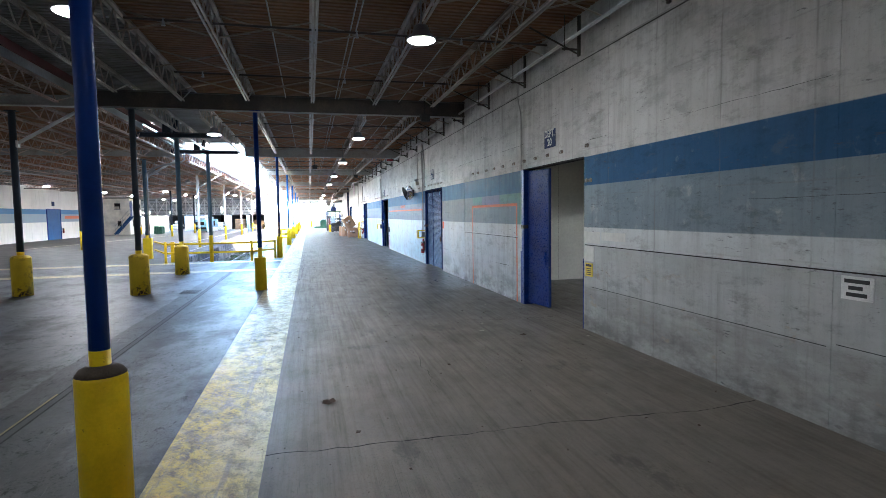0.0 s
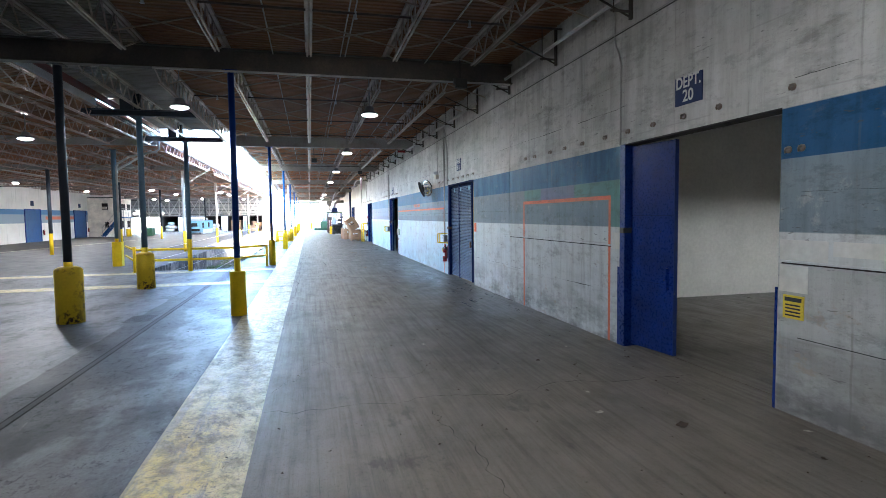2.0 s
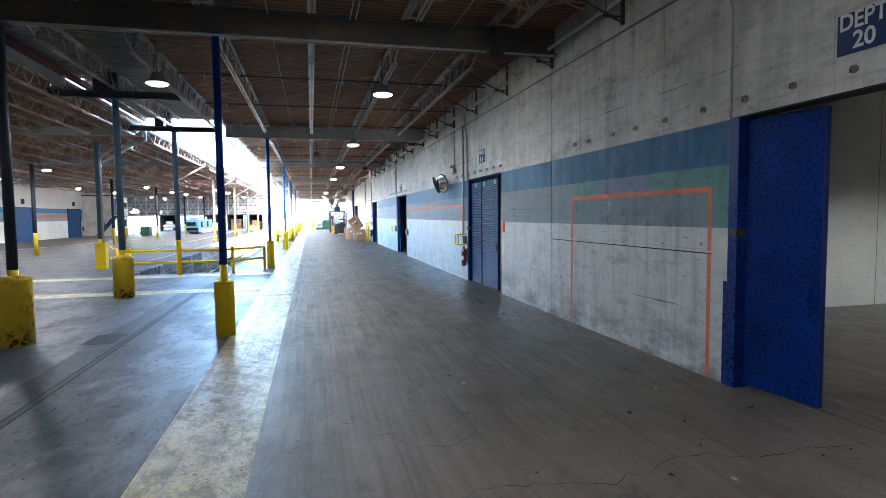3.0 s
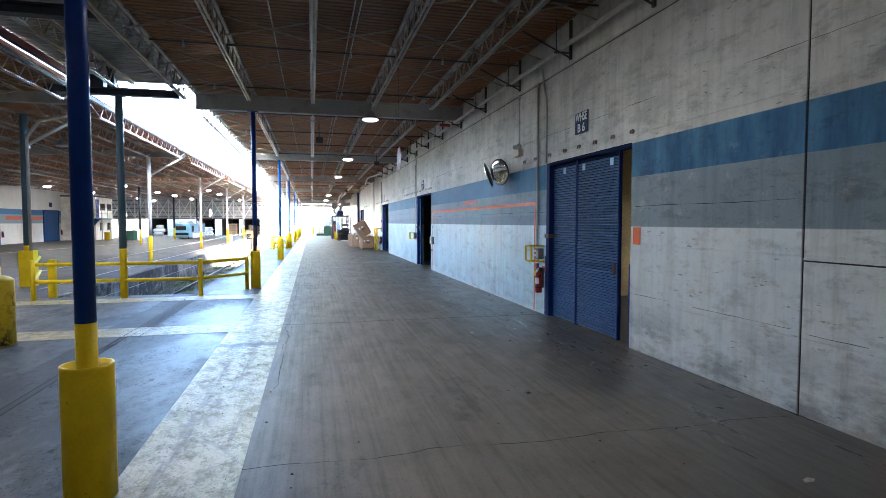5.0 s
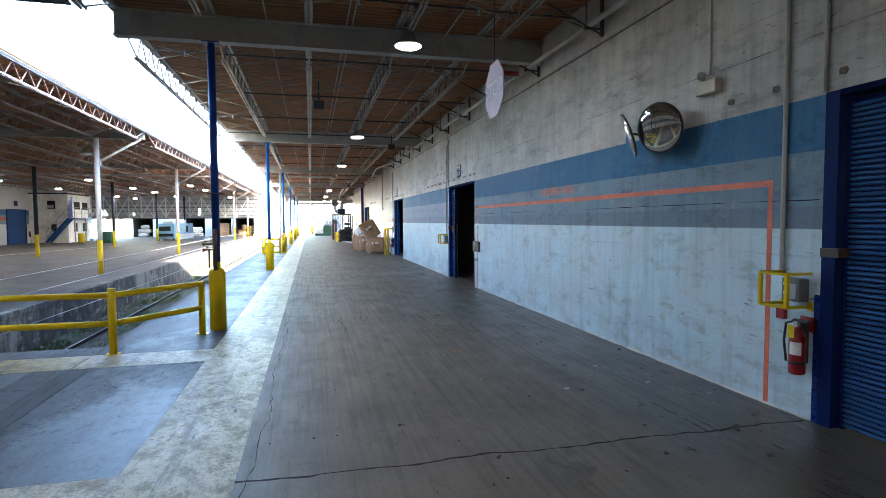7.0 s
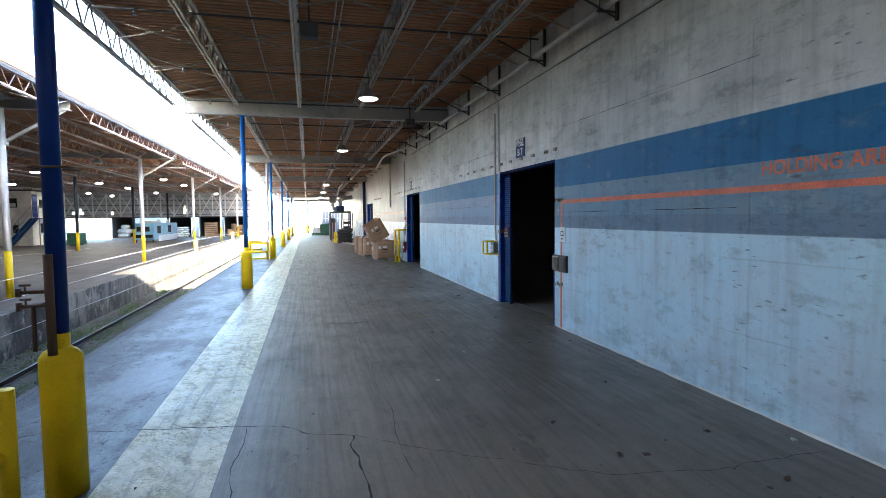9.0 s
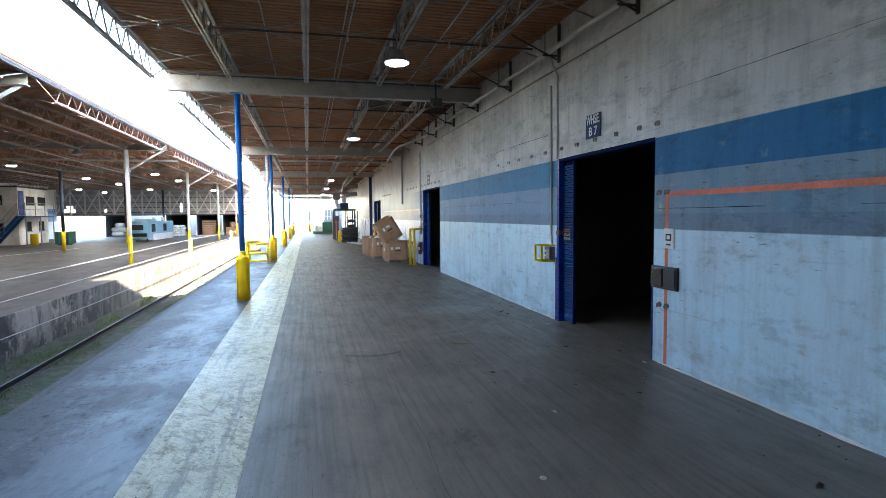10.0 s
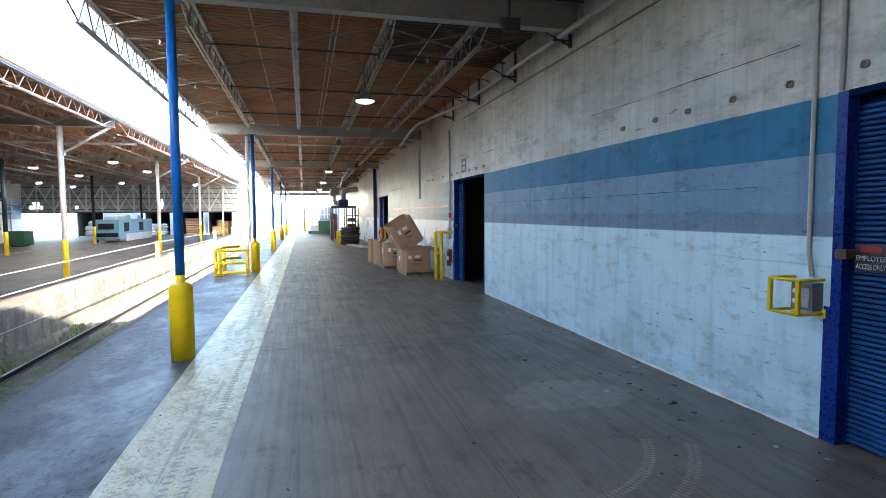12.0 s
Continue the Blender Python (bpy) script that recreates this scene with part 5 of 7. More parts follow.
conduit([(4.66, SOUTH + 0.5, 5.06), (4.66, 16.85, 5.06)], 0.03, "long grey sprinkler pipe on wall brackets", "sprinkler pipe", None, "sprinkler_pipe")
conduit([(4.66, 19.1, 4.97), (4.66, 30.0, 4.97), (4.66, 47.2, 4.97), (4.62, 47.8, 4.98), (4.2, 50.6, 4.98), (4.15, 51.0, 4.95), (4.15, 52.0, 4.90), (4.4, 56.0, 4.80)], 0.045, "long grey sprinkler pipe on wall brackets", "sprinkler pipe", None, "sprinkler_pipe")
conduit([(-2.6, 16.93, 4.965), (4.8, 16.93, 4.965)], 0.022, "thin pale pipe along the foot of the roof beam", "sprinkler pipe", M_PIPE, "sprinkler_pipe")
conduit([(-1.0, 55.4, 4.78), (4.6, 55.4, 4.78)], 0.045, "grey pipe running across under the roof joists", "sprinkler pipe", None, "sprinkler_pipe")
conduit([(4.66, 29.9, 4.97), (4.3, 29.9, 4.97)], 0.05, "short red sprinkler branch with a valve", "sprinkler pipe", M_RED, "sprinkler_branch")
br = thing("pipe_bracket", "dark steel bracket holding the sprinkler pipe", "bracket", (WALL, 2.45, 4.93), "pipe brackets")
piece("upright", [(-0.045, -0.002, -0.028, 0.028, -0.13, 0.56)], M_BRACKET, br, "", 0.004)
piece("arm", [(-0.34, -0.045, -0.018, 0.018, -0.034, -0.006)], M_BRACKET, br)
bm = bmesh.new()
bar(bm, (-0.03, 0, -0.10), (-0.95, 0, 0.30), 0.022)
part("stay", bm, M_BRACKET, br)
bm = bmesh.new()
rod(bm, (-0.30, 0, -0.05), (-0.30, 0, 0.56), 0.009, 6)
part("hanger_rod", bm, M_BRACKET, br)
for k in range(-5, 20):
    if k != 0:
        copy_thing(br, pose(WALL, 2.45 + 2.45 * k, 4.93))
# sprinkler branch lines and conduits under the deck
for k, y in enumerate([-6.0 + 3.35 * k for k in range(29)]):
    ob = thing("sprinkler_line", "thin dark sprinkler branch pipe under the roof deck", "sprinkler pipe", (0, y, 5.26 - fall(y)), "sprinkler branch lines")
    bm = bmesh.new()
    rod(bm, (EDGE + 0.2, 0, 0), (4.7, 0, 0), 0.019, 8)
    part("pipe", bm, M_RAIL, ob)
    for x in (-2.0, 1.1, 3.0):
        bm = bmesh.new()
        rod(bm, (x, 0, 0.03), (x, 0, -0.07), 0.022, 8)
        rod(bm, (x, 0, -0.075), (x, 0, -0.085), 0.035, 10)
        part("sprinkler_head", bm, M_STEEL, ob)
for x, z in ((1.02, 5.44), (1.12, 5.44), (2.86, 5.40), (-0.35, 5.42)):
    conduit([(x, -15.0, z), (x, 12.0, z - 0.02), (x + 0.02, FALL_FROM, z), (x, 72.0, z - fall(72.0))], 0.013, "thin grey conduit run along the roof deck", "ceiling conduit", None, "ceiling_conduit")
# ---- things on the wall ----


def convex_mirror(at, way, label, r=0.31):
    """A bulging mirror disc in a black shell, on an arm from the wall."""
    ob = thing("convex_mirror", label, "mirror", at, "safety mirrors")
    q = Vector(way).to_track_quat("Z", "Y").to_matrix().to_4x4()
    bm = bmesh.new()
    lathe(bm, [(r, 0.0)] + [(r * math.cos(a), 0.05 * math.sin(a)) for a in [k * math.pi / 2 / 7 for k in range(1, 7)]] + [(0.01, 0.05)], 32)
    part("glass", bm, M_MIRROR, ob, "bulging mirror face").matrix_basis = q
    bm = bmesh.new()
    lathe(bm, [(0.06, -0.035), (r * 0.8, -0.028), (r + 0.012, -0.01), (r + 0.016, 0.005), (r - 0.004, 0.012)], 32)
    part("shell", bm, M_BLACK, ob, "black back shell").matrix_basis = q
    back = q.to_3x3() @ Vector((0, 0, -0.035))
    bm = bmesh.new()
    sweep(bm, [tuple(back), tuple(back + Vector((0.08, 0.05, 0.02))), (WALL - at[0], 25.62 - at[1], 0.0)], 0.018, 6)
    part("arm", bm, M_BLACK, ob)
    return ob


convex_mirror((4.60, 25.07, 3.05), (-0.927, -0.375, -0.16), "round convex safety mirror on a black wall arm", 0.30)
convex_mirror((4.5, 25.6, 3.03), (-0.85, 0.42, -0.33), "convex safety mirror turned away, its black back showing", 0.29)
tagged(piece("mirror_foot", [(WALL - 0.03, WALL - 0.001, 25.5, 25.74, 2.9, 3.2)], M_BLACK), "black wall plate holding the safety mirrors", "bracket")

em = thing("emergency_light", "beige twin-head emergency light on the wall", "lamp", (WALL, 24.5, 3.42))
piece("case", [(-0.11, -0.001, -0.16, 0.16, -0.07, 0.08)], M_BEIGE, em, "", 0.01)
for dy in (-0.13, 0.10):
    bm = bmesh.new()
    rod(bm, (-0.05, dy + 0.03, 0.16), (-0.11, dy - 0.04, 0.145), 0.035, 12, 0.052)
    rod(bm, (-0.05, dy, 0.07), (-0.05, dy, 0.17), 0.02, 8)
    part("lamp_head", bm, M_STEEL, em)


def cage(y0, y1, z0, z1, label):
    """Yellow pipe frame that keeps trucks off a switch box."""
    ob = thing("box_guard", label, "guard frame", (0, 0, 0), "switch guards")
    for z in (z0, z1):
        bm = bmesh.new()
        sweep(bm, [(WALL, y0, z), (WALL - 0.28, y0, z), (WALL - 0.28, y1, z), (WALL, y1, z)], 0.016, 6)
        part("hoop", bm, M_YELLOW, ob)
    for y in (y0, y1):
        piece("upright", [(WALL - 0.296, WALL - 0.264, y - 0.016, y + 0.016, z0, z1)], M_YELLOW, ob)
        piece("foot", [(WALL - 0.012, WALL, y - 0.03, y + 0.03, z0 - 0.04, z0 + 0.04)], M_YELLOW, ob)
    return ob


def switch_box(y0, y1, z0, z1):
    ob = thing("switch_box", "grey electrical switch box on the wall", "switch box", (0, 0, 0), "switch boxes")
    piece("case", [(WALL - 0.12, WALL - 0.001, y0, y1, z0, z1)], M_BOXGREY, ob, "", 0.008)
    piece("cover", [(WALL - 0.128, WALL - 0.121, y0 + 0.03, (y0 + y1) / 2 + .02, z0 + 0.03, z1 - 0.05)], M_STEEL, ob)
    for k in range(2):
        bm = bmesh.new()
        rod(bm, (WALL - 0.145, y1 - 0.06, z0 + 0.08 + 0.09 * k), (WALL - 0.12, y1 - 0.06, z0 + 0.08 + 0.09 * k), 0.022, 10)
        part("button", bm, M_PAPER, ob)


cage(23.16, 23.46, 1.08, 1.39, "yellow pipe guard round a switch box")
switch_box(23.18, 23.37, 1.12, 1.34)
cage(36.93, 37.22, 1.13, 1.43, "yellow pipe guard round a switch box")
switch_box(36.93, 37.15, 1.15, 1.4)
piece_b = thing("call_box", "black double call box on the wall beside the doorway", "control box", (0, 0, 0))
piece("back", [(WALL - 0.04, WALL - 0.001, 33.37, 33.89, 1.02, 1.32)], M_BLACK, piece_b, "", 0.006)
piece("screen", [(WALL - 0.065, WALL - 0.041, 33.64, 33.87, 1.05, 1.29)], M_BLACKGLOSS, piece_b, "glossy dark cover", 0.006)
piece("keypad", [(WALL - 0.060, WALL - 0.041, 33.39, 33.62, 1.05, 1.29)], M_BLACK, piece_b, "", 0.006)


def extinguisher(y, z, base=None):
    ob = thing("fire_extinguisher", "red fire extinguisher with a white label hung on the wall", "fire extinguisher", (WALL - 0.10, y, z), "fire extinguishers")
    bm = bmesh.new()
    lathe(bm, [(0.062, 0.0), (0.072, 0.02), (0.072, 0.34), (0.058, 0.40), (0.026, 0.43), (0.022, 0.46)], 18)
    part("cylinder", bm, M_RED, ob)
    bm = bmesh.new()
    lathe(bm, [(0.0735, 0.10), (0.0735, 0.125)], 18)
    part("strap", bm, M_BLACK, ob)
    bm = bmesh.new()
    arc = [(0.0745 * math.cos(radians(a)), 0.0745 * math.sin(radians(a))) for a in range(170, 251, 10)]
    rows_l = [[bm.verts.new((px, py, pz)) for px, py in arc] for pz in (0.19, 0.31)]
    for k in range(len(arc) - 1):
        bm.faces.new((rows_l[0][k], rows_l[0][k + 1], rows_l[1][k + 1], rows_l[1][k]))
    part("label", bm, M_PAPER, ob, "white printed label")
    piece("valve", [(-0.03, 0.03, -0.02, 0.02, 0.45, 0.50)], M_STEEL, ob)
    piece("lever", [(-0.02, 0.02, -0.12, 0.04, 0.50, 0.52)], M_BLACK, ob)
    piece("tag", [(-0.080, -0.076, -0.035, 0.035, 0.35, 0.47)], M_YELLOW, ob, "yellow inspection tag")
    bm = bmesh.new()
    sweep(bm, [(0, 0.03, 0.5), (-0.03, 0.10, 0.47), (-0.03, 0.12, 0.3), (-0.02, 0.10, 0.1)], 0.012, 6)
    part("hose", bm, M_BLACK, ob)
    piece("bracket", [(0.0, 0.10, -0.03, 0.03, 0.1, 0.5)], M_DARKSTEEL, ob)
    return ob


extinguisher(23.2, 0.44)
extinguisher(49.32, 0.42)
tagged(piece("alarm_pull", [(WALL - 0.05, WALL - 0.001, 23.41, 23.5, 0.92, 1.02)], M_RED, None, "", 0.006), "small red fire alarm box on the wall", "alarm box")
tagged(piece("extinguisher_plate", [(WALL - 0.006, WALL - 0.001, 23.08, 23.26, 0.84, 0.98)], M_RED), "red plate behind the fire extinguisher", "sign")
tagged(piece("alarm_bell", [(WALL - 0.06, WALL - 0.001, 49.38, 49.55, 1.9, 2.06)], M_RED, None, "", 0.02), "small red alarm bell on the wall", "alarm box")
tagged(piece("junction_box", [(WALL - 0.09, WALL - 0.001, 49.36, 49.62, 1.25, 1.6)], M_PIPE, None, "", 0.008), "grey junction box on the wall", "switch box")

octa = thing("hanging_sign", "faded pale octagonal sign lettered STOP on a wire", "sign", (2.05, 24.0, 3.14))
bm = bmesh.new()
ring = [[bm.verts.new((x, 0.275 * math.cos(math.pi / 8 + k * math.pi / 4), 0.275 * math.sin(math.pi / 8 + k * math.pi / 4))) for k in range(8)] for x in (-0.004, 0.004)]
bm.faces.new(ring[0]), bm.faces.new(ring[1][::-1])
for k in range(8):
    bm.faces.new((ring[0][k], ring[0][(k + 1) % 8], ring[1][(k + 1) % 8], ring[1][k]))
part("plate", bm, M_SIGNPALE, octa)
letters("STOP", 0.19, M_FADEDINK, octa, wall_text(0, 0, -0.006))
bm = bmesh.new()
sweep(bm, [(0, 0.0, 0.25), (0.0, 0.0, 2.36)], 0.004, 5)
part("wire", bm, M_DARKSTEEL, octa)

for y in (16.85, 41.2, 65.6):
    fl = thing("flood_lamp", "small dark flood lamp fixed to the roof beam", "lamp", (3.6, y, 4.93), "flood lamps")
    piece("head", [(-0.13, 0.13, -0.14, -0.02, -0.13, 0.07)], M_DARKSTEEL, fl, "", 0.015)
    piece("stirrup", [(-0.15, -0.13, -0.1, 0.0, -0.05, 0.08), (-0.15, 0.15, -0.02, 0.02, 0.068, 0.09)], M_DARKSTEEL, fl)
    piece("hanger", [(-0.014, 0.014, -0.014, 0.014, 0.09, 0.588)], M_DARKSTEEL, fl)
spk = thing("loudspeaker", "small dark loudspeaker hung from a roof joist", "loudspeaker", (0.6, 33.5, 4.78))
piece("case", [(-0.13, 0.13, -0.1, 0.1, 0, 0.2)], M_DARKSTEEL, spk, "", 0.012)
piece("hanger", [(-0.015, 0.015, -0.015, 0.015, 0.2, 0.74)], M_DARKSTEEL, spk)

# ---- stub beams, braces and trim beside the roof slot ----
for y in (22.4, 27.75):
    ob = tagged(beam(-5.8, -2.86, y, M_DARKCOL, "dark steel stub beam on a single column", 0.17, 4.95), category="beam")
    tagged(piece("beam_post", [(-4.45, -4.29, y - 0.08, y + 0.08, 5.12, 5.62)], M_DARKCOL), "short dark post between stub beam and roof", "post", "stub posts")
    tagged(piece("beam_post", [(-4.8, -4.52, y - 0.1, y + 0.1, 5.12, 5.40)], M_DARKCOL), "squat dark block on the stub beam", "post", "stub posts")
structure("roof_trim", [(FAR_EDGE - 0.02, FAR_EDGE + 0.02, SOUTH, 22.6, 5.24, 5.74)], M_SIDING, "pale metal trim along the roof edge", "trim")
structure("roof_trim", [(FAR_EDGE + 0.045, FAR_EDGE + 0.085, 9.0, 29.28, 5.42, 5.61)], M_MAROON, "dark red steel fascia under the roof edge", "trim")
structure("roof_trim", [(FAR_EDGE - 0.02, FAR_EDGE + 0.01, 22.6, NORTH, 5.20, 5.30)], M_DARKSTEEL, "dark metal trim along the roof edge", "trim")
structure("roof_trim", [(EDGE - 0.01, EDGE + 0.02, 29.3, FALL_FROM, 5.47, 5.60)], M_DARKSTEEL, "dark metal trim along the roof edge", "trim")
bm = bmesh.new()
bar(bm, (EDGE + 0.005, FALL_FROM + 0.01, 5.535), (EDGE + 0.005, 103.2, 5.535 - fall(103.2)), 0.03, 0.13)
tagged(part("roof_trim", bm, M_DARKSTEEL), "dark metal trim along the roof edge", "trim", kind="structure")
brace = thing("column_brace", "pale diagonal pipe brace from column to beam end", "brace", (-7.22, ROW[5], 0), "column braces")
bm = bmesh.new()
rod(bm, (0.08, 0, 4.12), (1.5, 0, 4.99), 0.045, 10)
part("strut", bm, M_WHITECOL, brace)
piece("foot_plate", [(0.08, 0.13, -0.07, 0.07, 4.02, 4.2)], M_WHITECOL, brace)
for y in ROW[6:9]:
    copy_thing(brace, pose(-7.22, y, 0))
copy_thing(brace, pose(-7.78, 31.2, 0))
copy_thing(brace, pose(-7.48, 18.05, 0))
conduit([(-7.66, 31.09, 1.05), (-7.66, 31.09, 4.28), (-7.55, 30.95, 4.40), (-6.65, 29.5, 4.55), (-5.62, 29.2, 4.72), (-5.50, 29.2, 4.82), (-5.50, 29.2, 5.18)], 0.045, "grey rain pipe on the column", "rain pipe", None, "rain_pipe")
conduit([(-1.50, 53.45, 0.03), (-1.50, 53.45, 0.85), (-1.42, 53.5, 1.15), (-1.42, 53.5, 4.80)], 0.06, "white rain pipe beside the column", "rain pipe", M_WHITE, "rain_pipe")

tap = thing("stand_pipe", "rusty stand pipe with hose taps on the column", "stand pipe", (-1.375, 29.2, 0))
for pts, r in (([(0.09, -0.035, 1.06), (0.09, -0.035, 1.78)], 0.032), ([(0.0, -0.07, 1.10), (0.0, -0.07, 1.42), (0.09, -0.035, 1.42)], 0.016)):
    bm = bmesh.new()
    sweep(bm, pts, r, 8)
    part("pipe", bm, M_LATCH, tap)
for z in (1.42, 1.52):
    bm = bmesh.new()
    rod(bm, (0.09, -0.035, z), (-0.09, -0.06, z), 0.014, 8)
    rod(bm, (-0.09, -0.06, z - 0.03), (-0.09, -0.06, z + 0.03), 0.02, 8)
    rod(bm, (-0.05, -0.055, z), (-0.05, -0.055, z + 0.05), 0.008, 6)
    rod(bm, (-0.085, -0.055, z + 0.05), (-0.015, -0.055, z + 0.05), 0.009, 6)
    part("tap", bm, M_LATCH, tap)
bm = bmesh.new()
sweep(bm, [(0.05, -0.02, 2.40), (0.22, -0.02, 2.40), (0.24, 0.2, 2.40), (0.0, 0.22, 2.40), (-0.02, 0.0, 2.40), (0.05, -0.02, 2.40)], 0.01, 6)
part("clamp", bm, M_LATCH, tap)
conduit([(FAR_EDGE + 0.08, 22.0, 5.46), (FAR_EDGE + 0.08, 50.0, 5.42), (FAR_EDGE + 0.08, 91.5, 5.46)], 0.012, "thin cable strung along the roof slot", "cable", M_DARKSTEEL, "roof_cable")
conduit([(-24.5, 57.2, 4.86), (-5.9, 57.2, 4.86)], 0.045, "long pale sprinkler main under the western roof", "sprinkler pipe", M_PIPE, "sprinkler_pipe")
conduit([(-16.4, 20.0, 4.88), (-16.4, 56.9, 4.88), (-16.4, 90.0, 4.88)], 0.04, "long pale sprinkler main under the western roof", "sprinkler pipe", M_PIPE, "sprinkler_pipe")
conduit([(-9.6, 36.0, 4.8), (-10.4, 58.0, 4.8), (-11.2, 88.0, 4.8)], 0.028, "thin pipe run under the western roof", "sprinkler pipe", M_PIPE, "sprinkler_pipe")
# ---- yellow guard rails ----


def pipe_rail(name, label, posts, runs, r=0.035):
    ob = thing(name, label, "guard rail", (0, 0, 0), "guard rails")
    for x, y, h in posts:
        bm = bmesh.new()
        rod(bm, (x, y, 0), (x, y, h), r + 0.01, 12)
        part("post", bm, M_YELLOW, ob)
        piece("base_plate", [(x - 0.09, x + 0.09, y - 0.09, y + 0.09, 0, 0.012)], M_YELLOW_WORN, ob)
    for pts in runs:
        bm = bmesh.new()
        sweep(bm, pts, r, 10)
        part("rail", bm, M_YELLOW, ob)
    return ob


runs = []
for z in (0.45, 0.86):
    runs += [[(-7.43, 31.05, z), (-6.15, 27.72, z), (-2.46, 27.72, z), (-1.48, 28.93, z)]]
pipe_rail("guard_rail", "yellow pipe guard rail at the end of the track pit", [(-6.15, 27.7, 0.98), (-2.46, 27.72, 0.96), (-1.48, 28.93, 0.90)], runs, 0.045)
tagged(piece("stop_post", [(-6.05, -5.9, 28.2, 28.35, -0.3, 0.95)], M_YELLOW, None, "", 0.01), "square yellow post at the pit corner", "post")
runs = [[(-2.42, 52.55, z), (-1.4, 52.55, z)] for z in (0.1, 0.42, 0.84)] + [[(-2.42, 52.55, z), (-2.42, 54.6, z), (-1.9, 54.9, z)] for z in (0.42, 0.84)]
pipe_rail("guard_rail", "yellow pipe guard rail beside a column", [(-2.42, 52.55, 0.9), (-2.28, 52.55, 0.88), (-1.42, 52.55, 0.90), (-2.42, 54.6, 0.9)], runs, 0.05)
pipe_rail("guard_rail", "yellow pipe guard beside the dark doorway", [(4.40, 49.42, 1.44), (4.52, 49.16, 1.44)], [[(4.40, 49.42, 1.46), (4.52, 49.16, 1.46), (4.88, 49.2, 1.46)], [(4.40, 49.42, 0.8), (4.52, 49.16, 0.8)]], 0.04)

# ---- track in the pit ----
for x in (-4.98, -3.54):
    rail = thing("track_rail", "rusty black steel rail in weedy gravel", "rail", (x, 0, 0), "track rails")
    bm = bmesh.new()
    box(bm, -0.035, 0.035, PIT_S + 0.3, 140, -0.93, -0.885)
    box(bm, -0.01, 0.01, PIT_S + 0.3, 140, -0.98, -0.93)
    box(bm, -0.07, 0.07, PIT_S + 0.3, 140, -1.01, -0.98)
    part("rail", bm, M_RAILBLACK, rail)
    piece("running_edge", [(0.008, 0.034, PIT_S + 0.3, 140, -0.885, -0.883)], M_STEEL, rail, "worn bright running edge")
random.seed(4)
bm = bmesh.new()
for k in range(30000):
    x, y = random.uniform(PIT_W + 0.05, -3.5), PIT_S + 0.4 + random.random() ** 1.3 * 45
    if noise.noise(Vector((x * 1.3, y * 0.5, 3))) < 0.02 or abs(x + 4.98) < 0.06:
        continue
    h, a = random.uniform(0.03, 0.11), random.uniform(0, 6.28)
    dx, dy = 0.012 * math.cos(a), 0.012 * math.sin(a)
    v = [bm.verts.new(p) for p in ((x - dx, y - dy, -1.02), (x + dx, y + dy, -1.02), (x + random.uniform(-.05, .05), y + random.uniform(-.05, .05), -1.0 + h))]
    bm.faces.new(v)
tagged(part("weeds", bm, plain("weed_blades", (0.042, 0.078, 0.012), 0.7, 0, 3.0, 0.4)), "low green weeds between the rails", "weeds", kind="stuff")
bm = bmesh.new()
for k in range(8000):
    x, y = random.uniform(PIT_W + 0.05, PIT_E - 0.1), PIT_S + 0.3 + random.random() * 26
    s = random.uniform(0.012, 0.05)
    p = [Vector((x + s * random.uniform(-1, 1), y + s * random.uniform(-1, 1), -1.0 + s * random.uniform(-0.2, 0.9))) for _ in range(5)]
    v = [bm.verts.new(q) for q in p]
    for f in ((0, 1, 2), (0, 2, 3), (1, 2, 4), (0, 3, 4), (2, 3, 4)):
        bm.faces.new([v[i] for i in f])
tagged(part("ballast", bm, plain("loose_gravel", (0.085, 0.078, 0.066), 0.85, 0, 9.0, 0.35)), "loose grey gravel between the rails", "gravel", kind="stuff")

# ---- cable fence on the western dock edge ----
fence = thing("cable_fence", "white steel cables strung along the dock edge", "cable fence", (0, 0, 0))
for z0, z1, x in ((0.64, 0.76, -6.35), (0.2, 0.24, -6.35)):
    bm = bmesh.new()
    sweep(bm, [(x, 28.4, z0), (x, 45, (z0 + z1) / 2 - 0.03), (x, 61.7, z1), (x, 79.0, z1 - 0.06), (x, 90.0, z1)], 0.009, 5)
    part("cable", bm, M_ROPE, fence)
bm = bmesh.new()
sweep(bm, [(-5.86, 29.5, -0.36), (-5.86, 45, -0.47), (-5.86, 62, -0.42), (-5.86, 80, -0.5)], 0.008, 5)
part("cable", bm, M_ROPE, fence)
for y in (61.7, 79.0, 90.0):
    piece("post", [(-6.44, -6.28, y - 0.08, y + 0.08, 0, 0.8)], M_YELLOW, fence)

# ---- floor details ----
bm = bmesh.new()
for cx, cy, r, w, a0, a1 in ((2.13, 37.8, 1.345, 0.075, -116, -20), (1.93, 38.1, 2.03, 0.08, -118, -28)):
    n = int(r * radians(a1 - a0) / 0.045)
    for k in range(n):
        a = radians(a0 + (a1 - a0) * k / n)
        d, t2 = Vector((math.cos(a), math.sin(a), 0)), Vector((-math.sin(a), math.cos(a), 0))
        if noise.noise(Vector((a * 4, r, 3))) < -0.25:
            continue
        for s1 in (-1, 1):
            c = Vector((cx, cy, 0.0022)) + d * (r + s1 * w * 0.35)
            sl = (t2 + d * 0.7 * s1).normalized() * 0.016
            e = d * w * 0.28
            bm.faces.new([bm.verts.new(c + q) for q in (-e - sl, e - sl, e + sl, -e + sl)])
tagged(part("tyre_marks", bm, M_TYRE), "pale curved tyre tread marks on the aisle floor", "tyre marks", kind="stuff")
bm = bmesh.new()
